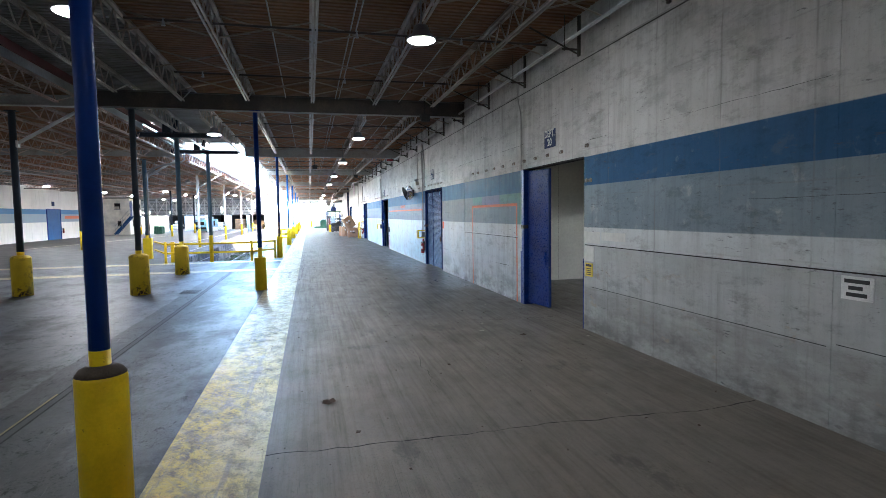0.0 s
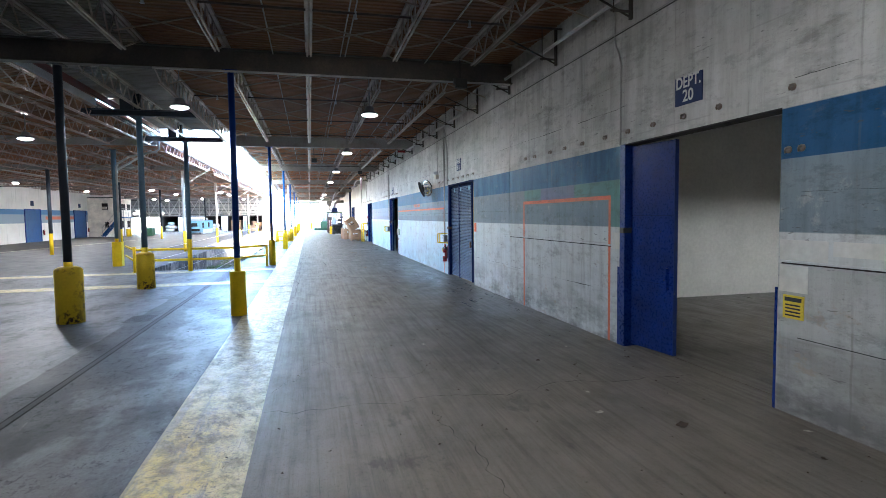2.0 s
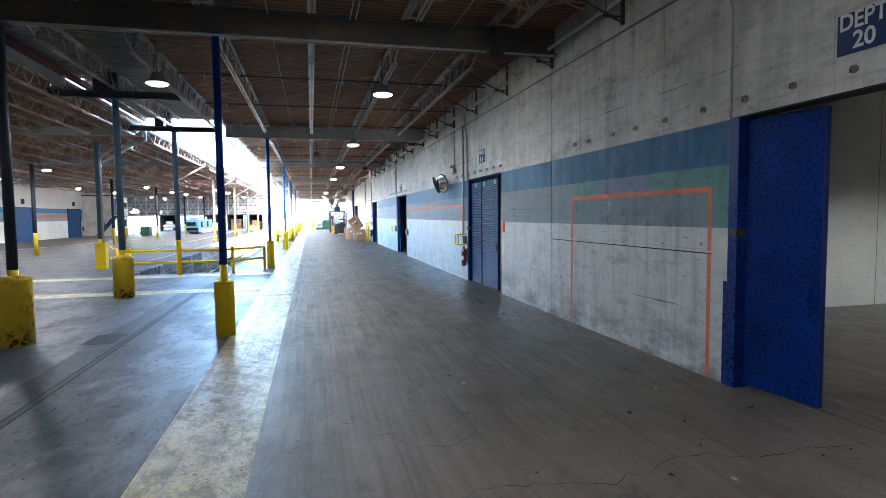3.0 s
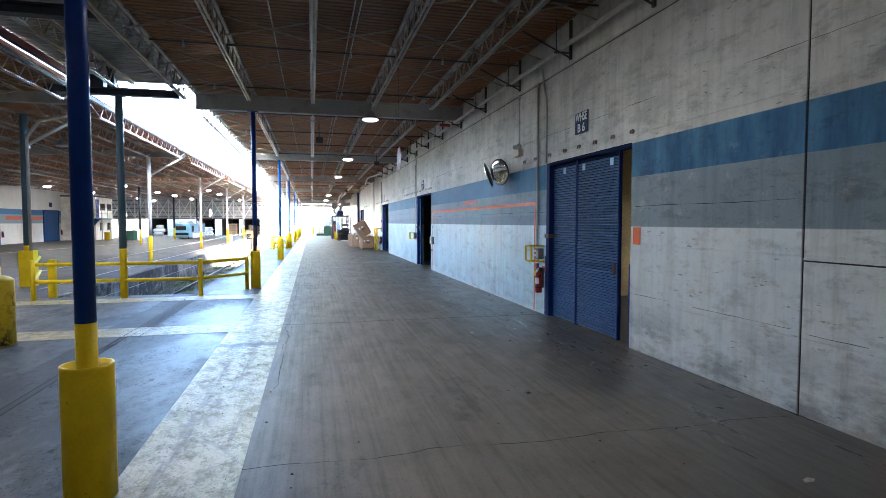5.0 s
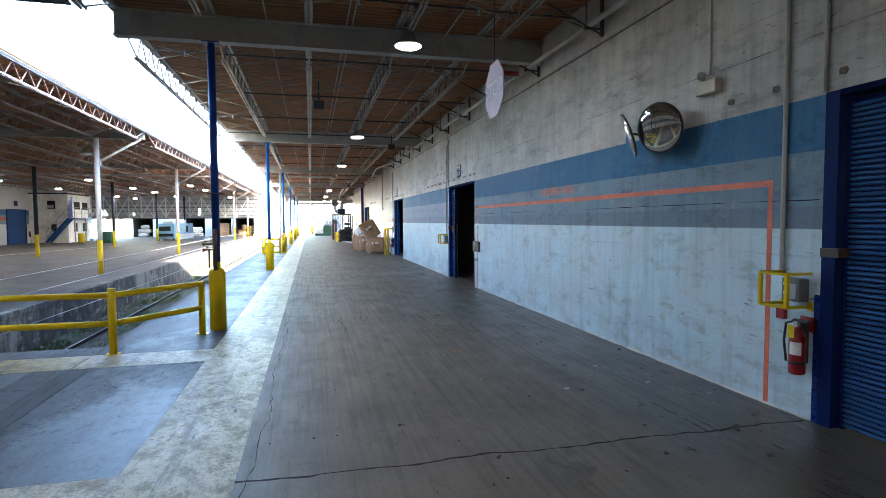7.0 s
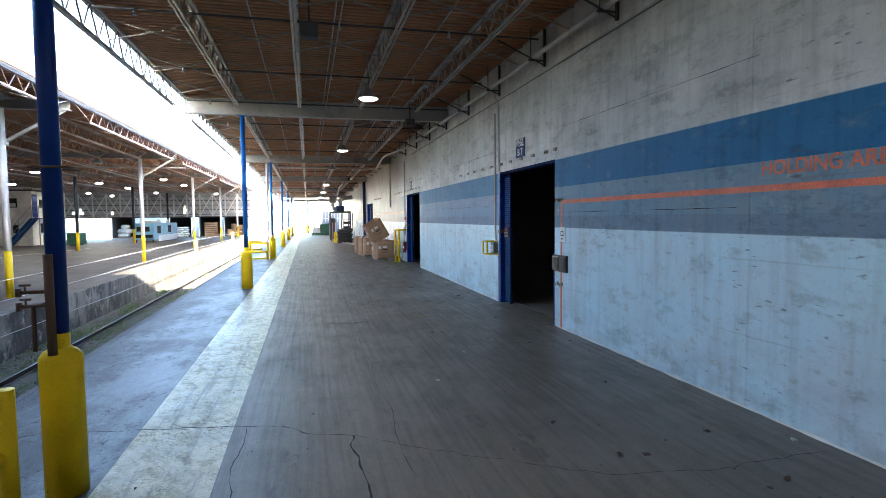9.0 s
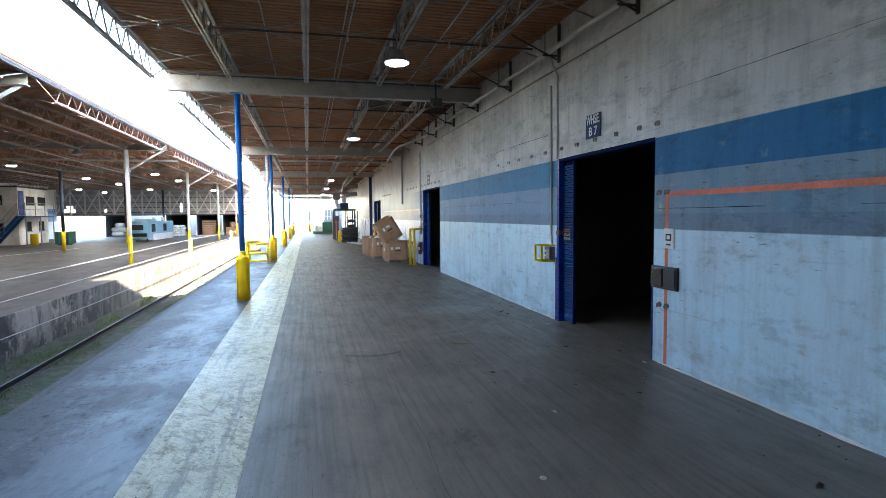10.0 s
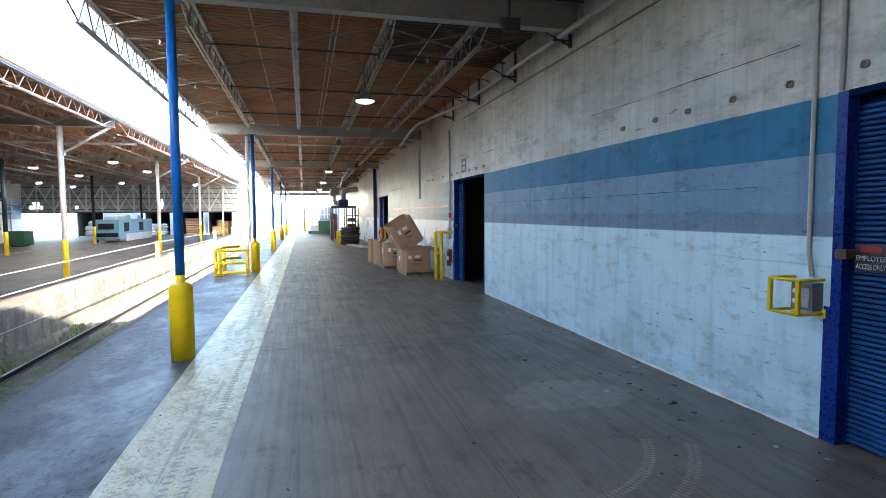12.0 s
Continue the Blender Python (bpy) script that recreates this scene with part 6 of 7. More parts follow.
for x in (-0.62, -0.47):
    for k in range(330):
        y = 37 + k * 0.09 + 0.02 * math.sin(k)
        xx = x + 0.05 * math.sin(y * 0.35)
        if noise.noise(Vector((x * 9, y * 0.6, 1))) > -0.1:
            bm.faces.new([bm.verts.new((xx + p, y + q, 0.0062)) for p, q in ((-0.035, 0), (0.03, 0.012), (0.035, 0.045), (-0.03, 0.033))])
for row in range(5):
    for k in range(14):
        x, y = -1.1 + 0.058 * k, 24.3 + 0.62 * row + 0.095 * k
        if noise.noise(Vector((x * 5, y * 3, 2))) > -0.2:
            bm.faces.new([bm.verts.new((x + p, y + q, 0.0062)) for p, q in ((-0.05, 0), (0.02, 0.03), (0.05, 0.05), (-0.02, 0.025))])
tagged(part("tyre_marks", bm, M_TYREDARK), "dark tyre tread marks on the floor line", "tyre marks", kind="stuff")
structure("floor_joint", [(-2.755, -2.735, SOUTH, 22.72, -0.004, 0.0028), (-2.665, -2.645, SOUTH, 22.72, -0.004, 0.0028)], M_DARK, "dark open edges of a strip let into the dock floor", "floor strip")
structure("floor_joint", [(-2.735, -2.665, SOUTH, 22.72, -0.004, 0.0022), (-2.71, -2.46, 22.72, 28.2, -0.004, 0.0022)], M_STRIP, "dark steel strip let into the dock floor", "floor strip")
structure("floor_line", [(-2.78, -2.757, 6.2, 8.2, -0.004, 0.003)], M_LINEDULL, "short worn yellow line beside the floor strip", "floor line")
random.seed(7)


def crack(y, x0, x1, wob, w=0.012, label="ragged crack across the aisle floor"):
    bm = bmesh.new()
    n = int((x1 - x0) / 0.09)
    row = []
    for k in range(n + 1):
        x = x0 + (x1 - x0) * k / n
        yy = y + wob * noise.noise(Vector((x * 1.1, y, 0))) + wob * 0.35 * noise.noise(Vector((x * 6, y, 5)))
        ww = w * random.uniform(0.25, 1.0)
        row.append((bm.verts.new((x, yy - ww, 0.0022)), bm.verts.new((x, yy + ww, 0.0022))))
    for a, b in zip(row, row[1:]):
        bm.faces.new((a[0], b[0], b[1], a[1]))
    tagged(part("floor_crack", bm, M_DARK), label, "floor crack", kind="structure")


for y, wob, w in ((-6.4, 0.1, 0.01), (5.75, 0.12, 0.010), (10.9, 0.3, 0.006), (17.2, 0.1, 0.006), (23.18, 0.10, 0.018), (41.6, 0.04, 0.009), (47.5, 0.2, 0.007), (53.6, 0.1, 0.01), (65.8, 0.1, 0.01)):
    crack(y, -0.25, WALL - 0.03, wob, w)
crack(12.0, -0.2, 2.4, 1.4, 0.005)


def long_crack(x, y0, y1, wob, w):
    """A ragged crack that runs along the aisle."""
    bm = bmesh.new()
    n = int((y1 - y0) / 0.09)
    row = []
    for k in range(n + 1):
        y = y0 + (y1 - y0) * k / n
        xx = x + wob * noise.noise(Vector((y * 1.2, x, 3))) + wob * 0.4 * noise.noise(Vector((y * 6, x, 8)))
        ww = w * random.uniform(0.2, 1.0)
        row.append((bm.verts.new((xx - ww, y, 0.0064)), bm.verts.new((xx + ww, y, 0.0064))))
    for a, b in zip(row, row[1:]):
        bm.faces.new((a[0], a[1], b[1], b[0]))
    tagged(part("floor_crack", bm, M_DARK), "ragged crack along the aisle floor", "floor crack", kind="structure")


for x, y0, y1, wob, w in ((-0.12, 19.2, 30.2, 0.09, 0.0055), (-2.72, 22.0, 28.2, 0.03, 0.012), (-2.60, 22.7, 26.4, 0.10, 0.008), (-2.46, 21.5, 28.2, 0.04, 0.006), (1.28, 28.8, 34.5, 0.05, 0.0035), (1.9, 34.0, 42.0, 0.03, 0.003), (0.75, 44.0, 52.0, 0.12, 0.004), (1.6, 7.0, 10.5, 0.2, 0.004)):
    long_crack(x, y0, y1, wob, w)


def branching_crack(pts, w):
    """A crack that wanders from point to point."""
    bm = bmesh.new()
    row = []
    for a, b in zip(pts, pts[1:]):
        a, b = Vector((*a, 0.0064)), Vector((*b, 0.0064))
        side = Vector((-(b - a).y, (b - a).x, 0)).normalized()
        n = max(2, int((b - a).length / 0.06))
        for k in range(n):
            c = a.lerp(b, k / n) + side * 0.05 * noise.noise(a.lerp(b, k / n) * 5)
            ww = w * random.uniform(0.2, 1.0)
            row.append((bm.verts.new(c - side * ww), bm.verts.new(c + side * ww)))
    for a, b in zip(row, row[1:]):
        bm.faces.new((a[0], b[0], b[1], a[1]))
    tagged(part("floor_crack", bm, M_DARK), "jagged crack across line and aisle floor", "floor crack", kind="structure")


branching_crack([(-2.6, 30.6), (-1.6, 30.51), (-0.28, 30.28), (0.2, 30.17), (0.47, 29.9), (0.85, 29.74), (0.85, 29.36), (0.92, 28.64), (0.86, 28.2)], 0.010)
branching_crack([(0.85, 29.74), (1.6, 29.2), (2.7, 28.45), (3.6, 28.3), (4.8, 28.35)], 0.005)
for x0, x1, y in ((-9, -2.6, 11.0), (-9, -2.6, 23.9), (-9, -2.6, 5.5)):
    crack(y, x0, x1, 0.15, 0.008, "crack across the dock floor")
crack(41.62, -2.7, -1.15, 0.1, 0.007, "crack across the dock floor")
drain = thing("floor_drain", "dark slotted steel drain grate in the concrete floor", "drain", (-3.07, 17.22, 0))
piece("frame", [(-0.26, 0.26, -0.36, -0.33, 0, 0.006), (-0.26, 0.26, 0.33, 0.36, 0, 0.006), (-0.26, -0.23, -0.33, 0.33, 0, 0.006), (0.23, 0.26, -0.33, 0.33, 0, 0.006)], M_DARKSTEEL, drain)
piece("pan", [(-0.23, 0.23, -0.33, 0.33, 0, 0.002)], plain("drain_void", (0.004, 0.004, 0.004), 1.0), drain)
me = mesh("slat", (lambda b: (box(b, -0.007, 0.007, -0.33, 0.33, 0.002, 0.006), b)[1])(bmesh.new()), M_DARKSTEEL)
for k in range(11):
    o = new("slat", me)
    o.parent, o.location = drain, (-0.2 + 0.04 * k, 0, 0)


def scrap(x, y, s, material, label, turn=0.0, flat=0.25):
    """A crumpled leaf or scrap lying on the floor."""
    bm = bmesh.new()
    random.seed(int(abs(x * 131 + y * 57)) + 1)
    v = [[bm.verts.new((s * (i - 1.5) * random.uniform(0.5, 0.8), s * (j - 1) * random.uniform(0.5, 0.8), s * flat * random.uniform(0.02, 1.0) + 0.003)) for i in range(4)] for j in range(3)]
    for j in range(2):
        for i in range(3):
            bm.faces.new((v[j][i], v[j][i + 1], v[j + 1][i + 1], v[j + 1][i]))
    ob = part("floor_scrap", bm, material)
    ob.matrix_basis = pose(x, y, 0, 0, 0, turn)
    return tagged(ob, label, "litter", "floor litter")


M_LEAF = plain("dry_leaf", (0.05, 0.032, 0.02), 0.85, 0, 20.0, 0.4)
M_SCRAP = plain("pale_scrap", (0.45, 0.42, 0.36), 0.8, 0, 9.0, 0.3)
scrap(0.35, 6.95, 0.09, M_LEAF, "dark dry leaf litter lying on the floor", 20, 0.7)
scrap(0.22, 4.75, 0.08, M_LEAF, "dark dry leaf litter lying on the floor", 70, 0.7)
scrap(3.1, 10.0, 0.045, M_SCRAP, "pale paper scrap lying on the floor", 15)
scrap(3.3, 10.6, 0.03, M_SCRAP, "pale paper scrap lying on the floor", 60)
scrap(3.68, 9.5, 0.065, M_LEAF, "dark rubber scrap lying on the floor", 35, 0.15)
for k in range(165):
    x = random.uniform(0.2, 4.7) if k % 3 else random.uniform(3.4, 4.75)
    y = random.uniform(2, 62)
    scrap(x, y, random.uniform(0.012, 0.04), M_LEAF if k % 4 else M_SCRAP, "small dry leaf or scrap on the floor", random.uniform(0, 360), 0.5)
for k in range(40):
    scrap(random.uniform(-9, -1.4), random.uniform(5, 27), random.uniform(0.01, 0.03), M_LEAF, "small dry leaf or scrap on the floor", random.uniform(0, 360), 0.5)
scrap(1.1, 54.5, 0.12, M_SCRAP, "pale torn scrap lying on the floor", 0, 0.1)
scrap(2.4, 26.6, 0.09, plain("tan_scrap", (0.34, 0.20, 0.10), 0.8), "tan cardboard scrap lying on the floor", 10, 0.1)
bm = bmesh.new()
sweep(bm, [(2.46, 35.60, 0.010), (2.58, 35.545, 0.014), (2.66, 35.52, 0.016), (2.80, 35.45, 0.009)], 0.009, 5)
tagged(part("wood_splinter", bm, M_WOOD), "pale splinter of wood lying on the floor", "splinter", "floor litter")
bm = bmesh.new()
for k in range(34):
    x = 0.82 + 0.024 * k + random.uniform(-0.004, 0.004)
    y = 35.32 - 0.13 * math.sin(math.pi * k / 34) + random.uniform(-0.01, 0.01)
    h = 0.03 + 0.05 * random.random()
    bm.faces.new([bm.verts.new((x + p, y + q, 0.0026)) for p, q in ((-0.007, -h), (0.007, -h), (0.010, h), (-0.004, h))])
tagged(part("tyre_marks", bm, M_RUBBER), "dark short tyre skid on the aisle floor", "tyre marks", kind="stuff")
for x, y, sz, turn in ((4.19, 37.99, 0.05, 20), (4.15, 38.49, 0.025, 70), (4.23, 37.73, 0.03, 100), (4.34, 37.47, 0.02, 10), (3.65, 35.47, 0.025, 45), (1.87, 37.62, 0.022, 80), (3.11, 36.71, 0.015, 0)):
    scrap(x, y, sz, M_LEAF, "dark curled dry leaf on the floor", turn, 0.6)
scrap(4.36, 36.87, 0.025, M_SCRAP, "pale dry leaf lying on the floor", 15, 0.4)
for x, y, sz, turn in ((4.03, 20.55, 0.034, 10), (3.67, 20.08, 0.03, 80), (3.98, 19.64, 0.014, 30), (3.92, 19.42, 0.02, 140), (3.5, 21.4, 0.014, 50), (3.05, 22.1, 0.015, 0)):
    scrap(x, y, sz, M_SCRAP, "pale dry leaf lying on the floor by the wall", turn, 0.3)
for x, y, sz, turn in ((4.31, 19.87, 0.03, 20), (4.19, 19.35, 0.035, 110), (3.11, 22.82, 0.03, 60), (4.5, 19.1, 0.03, 35), (3.3, 23.4, 0.025, 75)):
    scrap(x, y, sz, M_LEAF, "dark dry leaf lying on the floor by the wall", turn, 0.5)
bm = bmesh.new()
for k in range(900):
    x, y, q = random.uniform(-1.0, 4.75), random.uniform(3, 55), random.uniform(0.004, 0.013)
    p = [Vector((x + q * random.uniform(-1.6, 1.6), y + q * random.uniform(-1.6, 1.6), 0.005)) for _ in range(3)]
    v = [bm.verts.new(c) for c in p] + [bm.verts.new((x, y, 0.006 + q))]
    for f in ((0, 1, 3), (1, 2, 3), (2, 0, 3)):
        bm.faces.new([v[i] for i in f])
tagged(part("floor_grit", bm, M_LEAF), "scattered dark crumbs of dirt on the aisle floor", "dirt", kind="stuff")
for k in range(60):
    x = 4.8 - 2.2 * random.random() ** 2
    scrap(x, random.uniform(14, 46), random.uniform(0.015, 0.045), M_LEAF if k % 3 else M_SCRAP, "small dry leaf or scrap on the floor", random.uniform(0, 360), 0.5)

# ---- gaylord boxes on pallets ----


def pallet(x, y, turn, label="worn wooden pallet under cardboard boxes", z=0.0, tilt=0.0):
    ob = thing("pallet", label, "pallet", (x, y, z), "pallets")
    ob.rotation_euler = (0, radians(tilt), radians(turn))
    for k in range(6):
        yy = -0.5 + 0.2 * k
        piece("board", [(-0.58, 0.58, yy - 0.045, yy + 0.045, 0.10, 0.12)], M_WOOD, ob)
    for xx in (-0.54, 0, 0.54):
        piece("runner", [(xx - 0.02, xx + 0.02, -0.55, 0.55, 0.0, 0.10)], M_WOOD, ob)
    return ob


def gaylord(m, w, d, h, label, flaps=True, marks=True):
    """A large corrugated box with open flaps, tape, labels."""
    ob = thing("cardboard_box", label, "box", (0, 0, 0), "cardboard boxes")
    ob.matrix_basis = m
    c = 0.12
    pts = [(-w / 2 + c, -d / 2), (w / 2 - c, -d / 2), (w / 2, -d / 2 + c), (w / 2, d / 2 - c), (w / 2 - c, d / 2), (-w / 2 + c, d / 2), (-w / 2, d / 2 - c), (-w / 2, -d / 2 + c)]
    bm = bmesh.new()
    rings = []
    for k, s in ((0, 1), (0.33, 1.012), (0.66, 1.008), (1, 0.99)):
        rings.append([bm.verts.new((px * s, py * s, h * k)) for px, py in pts])
    for a, b in zip(rings, rings[1:]):
        for i in range(8):
            bm.faces.new((a[i], a[(i + 1) % 8], b[(i + 1) % 8], b[i]))
    inner = [bm.verts.new((px * 0.96, py * 0.96, h)) for px, py in pts]
    deep = [bm.verts.new((px * 0.96, py * 0.96, h * 0.75)) for px, py in pts]
    for i in range(8):
        bm.faces.new((rings[-1][i], rings[-1][(i + 1) % 8], inner[(i + 1) % 8], inner[i]))
        bm.faces.new((inner[i], inner[(i + 1) % 8], deep[(i + 1) % 8], deep[i]))
    bm.faces.new(rings[0][::-1]), bm.faces.new(deep)
    part("body", bm, M_CARD, ob)
    if flaps:
        for a, b, o in (((-w / 2 + c, -d / 2), (w / 2 - c, -d / 2), (0.0, -0.06)), ((w / 2, -d / 2 + c), (w / 2, d / 2 - c), (0.10, 0.02)), ((-w / 2, d / 2 - c), (-w / 2, -d / 2 + c), (-0.08, 0.03))):
            bm = bmesh.new()
            v = [bm.verts.new((*a, h)), bm.verts.new((*b, h)), bm.verts.new((b[0] + o[0], b[1] + o[1], h + 0.10)), bm.verts.new((a[0] + o[0], a[1] + o[1], h + 0.13))]
            bm.faces.new(v)
            f = bmesh.ops.extrude_face_region(bm, geom=bm.faces[:])
            bmesh.ops.translate(bm, verts=[e for e in f["geom"] if isinstance(e, bmesh.types.BMVert)], vec=(0.004, 0.004, 0.003))
            part("flap", bm, M_CARD, ob)
    if marks:
        y = -d / 2 - 0.009 - 0.003
        for x0, x1, z0, z1, mt, nm in ((-0.32, -0.2, 0.60, 0.76, M_PAPER, "paper_label"), (-0.1, 0.1, 0.66, 0.76, M_PAPER, "paper_label"), (-0.12, 0.16, 0.50, 0.57, M_INKDARK, "printed_mark"), (-0.16, 0.2, 0.38, 0.40, M_PRINT, "printed_mark"), (-0.13, 0.17, 0.33, 0.35, M_PRINT, "printed_mark")):
            piece(nm, [(x0 * w, x1 * w, y - 0.004, y, z0 * h, z1 * h)], mt, ob)
        piece("paper_label", [(w / 2 + 0.013, w / 2 + 0.017, -0.1, 0.1, 0.4 * h, 0.62 * h)], M_PAPER, ob)
        piece("paper_label", [(-w / 2 - 0.017, -w / 2 - 0.013, -0.1, 0.06, 0.5 * h, 0.7 * h)], M_PAPER, ob)
    return ob


pallet(4.2, 51.25, 3)
gaylord(pose(4.04, 51.2, 0.122, 0, 0, 4), 0.95, 1.0, 0.70, "brown corrugated box with printed marks on a pallet")
pallet(4.28, 51.45, 8, "broken dark pallet lying on the lower box", 0.83, 9)
gaylord(pose(3.98, 51.4, 0.99, 3, -31, 5), 0.84, 0.95, 0.96, "crushed brown corrugated box tipped over the stack", False)
pallet(3.85, 53.6, 0)
gaylord(pose(3.75, 53.4, 0.122, 0, 0, -3), 0.85, 0.9, 0.86, "brown corrugated box stuffed with plastic film", False)
gaylord(pose(3.62, 55.0, 0.0, 0, 0, 5), 0.8, 0.8, 0.92, "brown corrugated box stuffed with plastic film", True, False)
gaylord(pose(3.5, 56.6, 0.0, 0, 0, -6), 0.75, 0.8, 0.95, "brown corrugated box beside the stack", False, False)
for x, y, z, r in ((3.75, 53.4, 0.92, 0.36), (3.62, 55.0, 0.86, 0.34)):
    bm = bmesh.new()
    bmesh.ops.create_icosphere(bm, subdivisions=4, radius=r)
    for v in bm.verts:
        v.co.z *= 0.5
        v.co *= 1 + 0.35 * noise.noise(v.co * 7) + 0.15 * noise.noise(v.co * 19)
    ob = part("plastic_film", bm, M_FOAM)
    ob.location = (x, y, z)
    tagged(ob, "crumpled white plastic film heaped in the box", "plastic film", "plastic film")
reel = thing("hose_reel", "red hose reel standing by the wall", "hose reel", (4.55, 62.0, 0))
bm = bmesh.new()
rod(bm, (0, -0.1, 1.05), (0, 0.1, 1.05), 0.22, 20)
part("drum", bm, M_RED, reel)
piece("stand", [(-0.04, 0.04, -0.04, 0.04, 0, 0.85)], M_DARKSTEEL, reel)
tagged(piece("wall_post", [(WALL - 0.2, WALL - 0.004, 66.9, 67.1, 0, 5.4)], M_SIGNBLUE), "dark blue steel post against the wall", "post")
for x in (4.3, 4.5):
    bm = bmesh.new()
    rod(bm, (x, 60.9, 0), (x, 60.9, 1.35), 0.05, 10)
    tagged(part("bollard", bm, M_YELLOW), "tall yellow bollard near the wall", "bollard", "bollards")

# ---- black tubs, timbers, rack, machine platform ----
for k in range(6):
    tub = thing("black_tub", "stacked black plastic tub on the floor", "tub", (3.42 + 0.05 * (k % 2), 70.0, 0.19 * k), "black tubs")
    bm = bmesh.new()
    box(bm, -0.56, 0.56, -0.5, 0.5, 0, 0.13)
    part("tray", bm, M_BLACK, tub, "", 0.04)
    bm = bmesh.new()
    sweep(bm, [(-0.58, -0.52, 0.14), (0.58, -0.52, 0.14), (0.58, 0.52, 0.14), (-0.58, 0.52, 0.14), (-0.58, -0.52, 0.14)], 0.05, 8)
    part("rim", bm, M_BLACK, tub)
for k, (x0, x1) in enumerate(((3.2, 3.9), (3.5, 4.2))):
    bm = bmesh.new()
    bar(bm, (x0, 69.2, 0.04), (x1, 65.8, 0.04), 0.08)
    tagged(part("floor_timber", bm, M_PIPE), "long pale bar lying on the floor", "bar", "floor bars")
for k in range(4):
    tagged(piece("wall_timber", [(4.55 - 0.1 * k, 4.63 - 0.1 * k, 62.9 + k * 0.8, 68.8 + k * 0.5, 0, 0.09)], M_WOOD), "timber with a yellow end along the wall", "timber", "timbers")
aframe = thing("a_frame_sign", "yellow folding floor sign", "floor sign", (2.75, 71.0, 0))
for s in (-1, 1):
    bm = bmesh.new()
    bar(bm, (0, s * 0.25, 0), (0, 0, 0.9), 0.28, 0.02)
    part("board", bm, M_YELLOW, aframe)
rack = thing("steel_rack", "dark steel shelf rack by the wall", "rack", (0, 0, 0))
for x in (3.7, 4.6):
    for y in (76.0, 78.4):
        piece("upright", [(x - 0.04, x + 0.04, y - 0.04, y + 0.04, 0, 2.5)], M_DARKSTEEL, rack)
for z in (0.5, 1.0, 1.45, 1.9):
    piece("shelf", [(3.66, 4.64, 75.96, 78.44, z, z + 0.05)], M_DARKSTEEL, rack)
for z in (0.55, 1.05, 1.5):
    tagged(piece("rack_load", [(3.8, 4.4, 76.1, 77.2, z, z + 0.22)], M_BLACK, None, "", 0.02), "dark bundle stored on the rack", "bundle", "rack loads")
cab = thing("maroon_cabinet", "tall maroon cabinet with a dark top beside the rack", "cabinet", (0, 0, 0))
piece("body", [(2.55, 3.15, 78.6, 79.2, 0.0, 1.62)], M_MAROON, cab, "", 0.01)
piece("top_panel", [(2.55, 3.15, 78.6, 79.2, 1.625, 2.05)], M_DARKSTEEL, cab, "dark upper panel", 0.01)
for x in (2.56, 2.84, 3.12):
    piece("batten", [(x, x + 0.03, 78.575, 78.598, 0.0, 1.6)], M_WHITE, cab, "pale upright batten")
plat = thing("machine_platform", "green steel platform carrying a duct fan", "platform", (0, 0, 0))
piece("deck", [(2.45, 4.35, 74.6, 77.0, 2.5, 2.66)], M_OLIVE, plat)
for x, y in ((2.55, 74.7), (2.55, 76.9), (4.25, 74.7), (4.25, 76.9)):
    piece("leg", [(x - 0.05, x + 0.05, y - 0.05, y + 0.05, 0, 2.5)], M_SIGNBLUE if x > 4 else M_DARKSTEEL, plat)
fan = thing("duct_fan", "grey blower with galvanised ducts on the platform", "blower", (3.1, 75.6, 2.66))
piece("motor", [(0.0, 0.7, -0.3, 0.3, 0, 0.5)], M_SIGNBLUE, fan, "dark blue motor", 0.04)
piece("filter_box", [(-0.62, -0.02, -0.35, 0.35, 0.75, 1.40)], M_GALVDARK, fan, "dark grey filter box", 0.03)
for pts, r in (([(-0.3, 0, 0.8), (-0.33, 0, 0.5), (-0.24, 0, 0.28), (-0.08, 0, 0.20), (0.05, 0, 0.2)], 0.17), ([(0.36, 0, 0.45), (0.36, 0, 0.85), (0.42, 0, 1.02), (0.56, 0, 1.16), (0.74, 0, 1.22), (1.0, 0, 1.25), (1.48, 0.0, 1.3)], 0.19)):
    bm = bmesh.new()
    sweep(bm, pts, r, 14)
    part("duct", bm, M_GALV, fan, "galvanised duct")
conduit([(3.2, 75.0, 4.1), (3.3, 74.0, 4.7), (3.6, 73.0, 5.1)], 0.06, "pale pipe rising to the roof", "pipe", M_WHITE, "rising_pipe")
gm = thing("green_machine", "large green shop machine with a pale control box", "machine", (0, 0, 0))
piece("base", [(0.9, 3.4, 91.5, 92.8, 0, 0.35)], M_GREEN, gm, "", 0.03)
piece("body", [(1.9, 3.4, 91.6, 92.7, 0.35, 1.38)], M_GREEN, gm, "", 0.08)
piece("control_box", [(1.1, 1.95, 91.3, 92.2, 0.3, 0.95)], M_WHITE, gm, "pale control box", 0.04)
bm = bmesh.new()
rod(bm, (1.35, 92.4, 0.3), (1.35, 92.4, 1.85), 0.08, 12)
part("stack", bm, M_WHITE, gm)
far_b = thing("far_building", "pale building with ladder frames beyond the dock end", "building", (0, 0, 0))
# this side's shade is put into its dark grey colour
piece("wall", [(2.6, WALL + 6, 109.2, 117.0, PIT_Z, 6.2)], M_FARWALL, far_b)
for k in range(6):
    piece("pilaster", [(2.7 + 0.45 * k, 2.78 + 0.45 * k, 109.12, 109.2, 1.5, 6.0)], M_PIPE, far_b)
for k in range(4):
    piece("rung", [(2.7, 5.2, 109.06, 109.12, 2.0 + k, 2.06 + k)], M_PIPE, far_b)

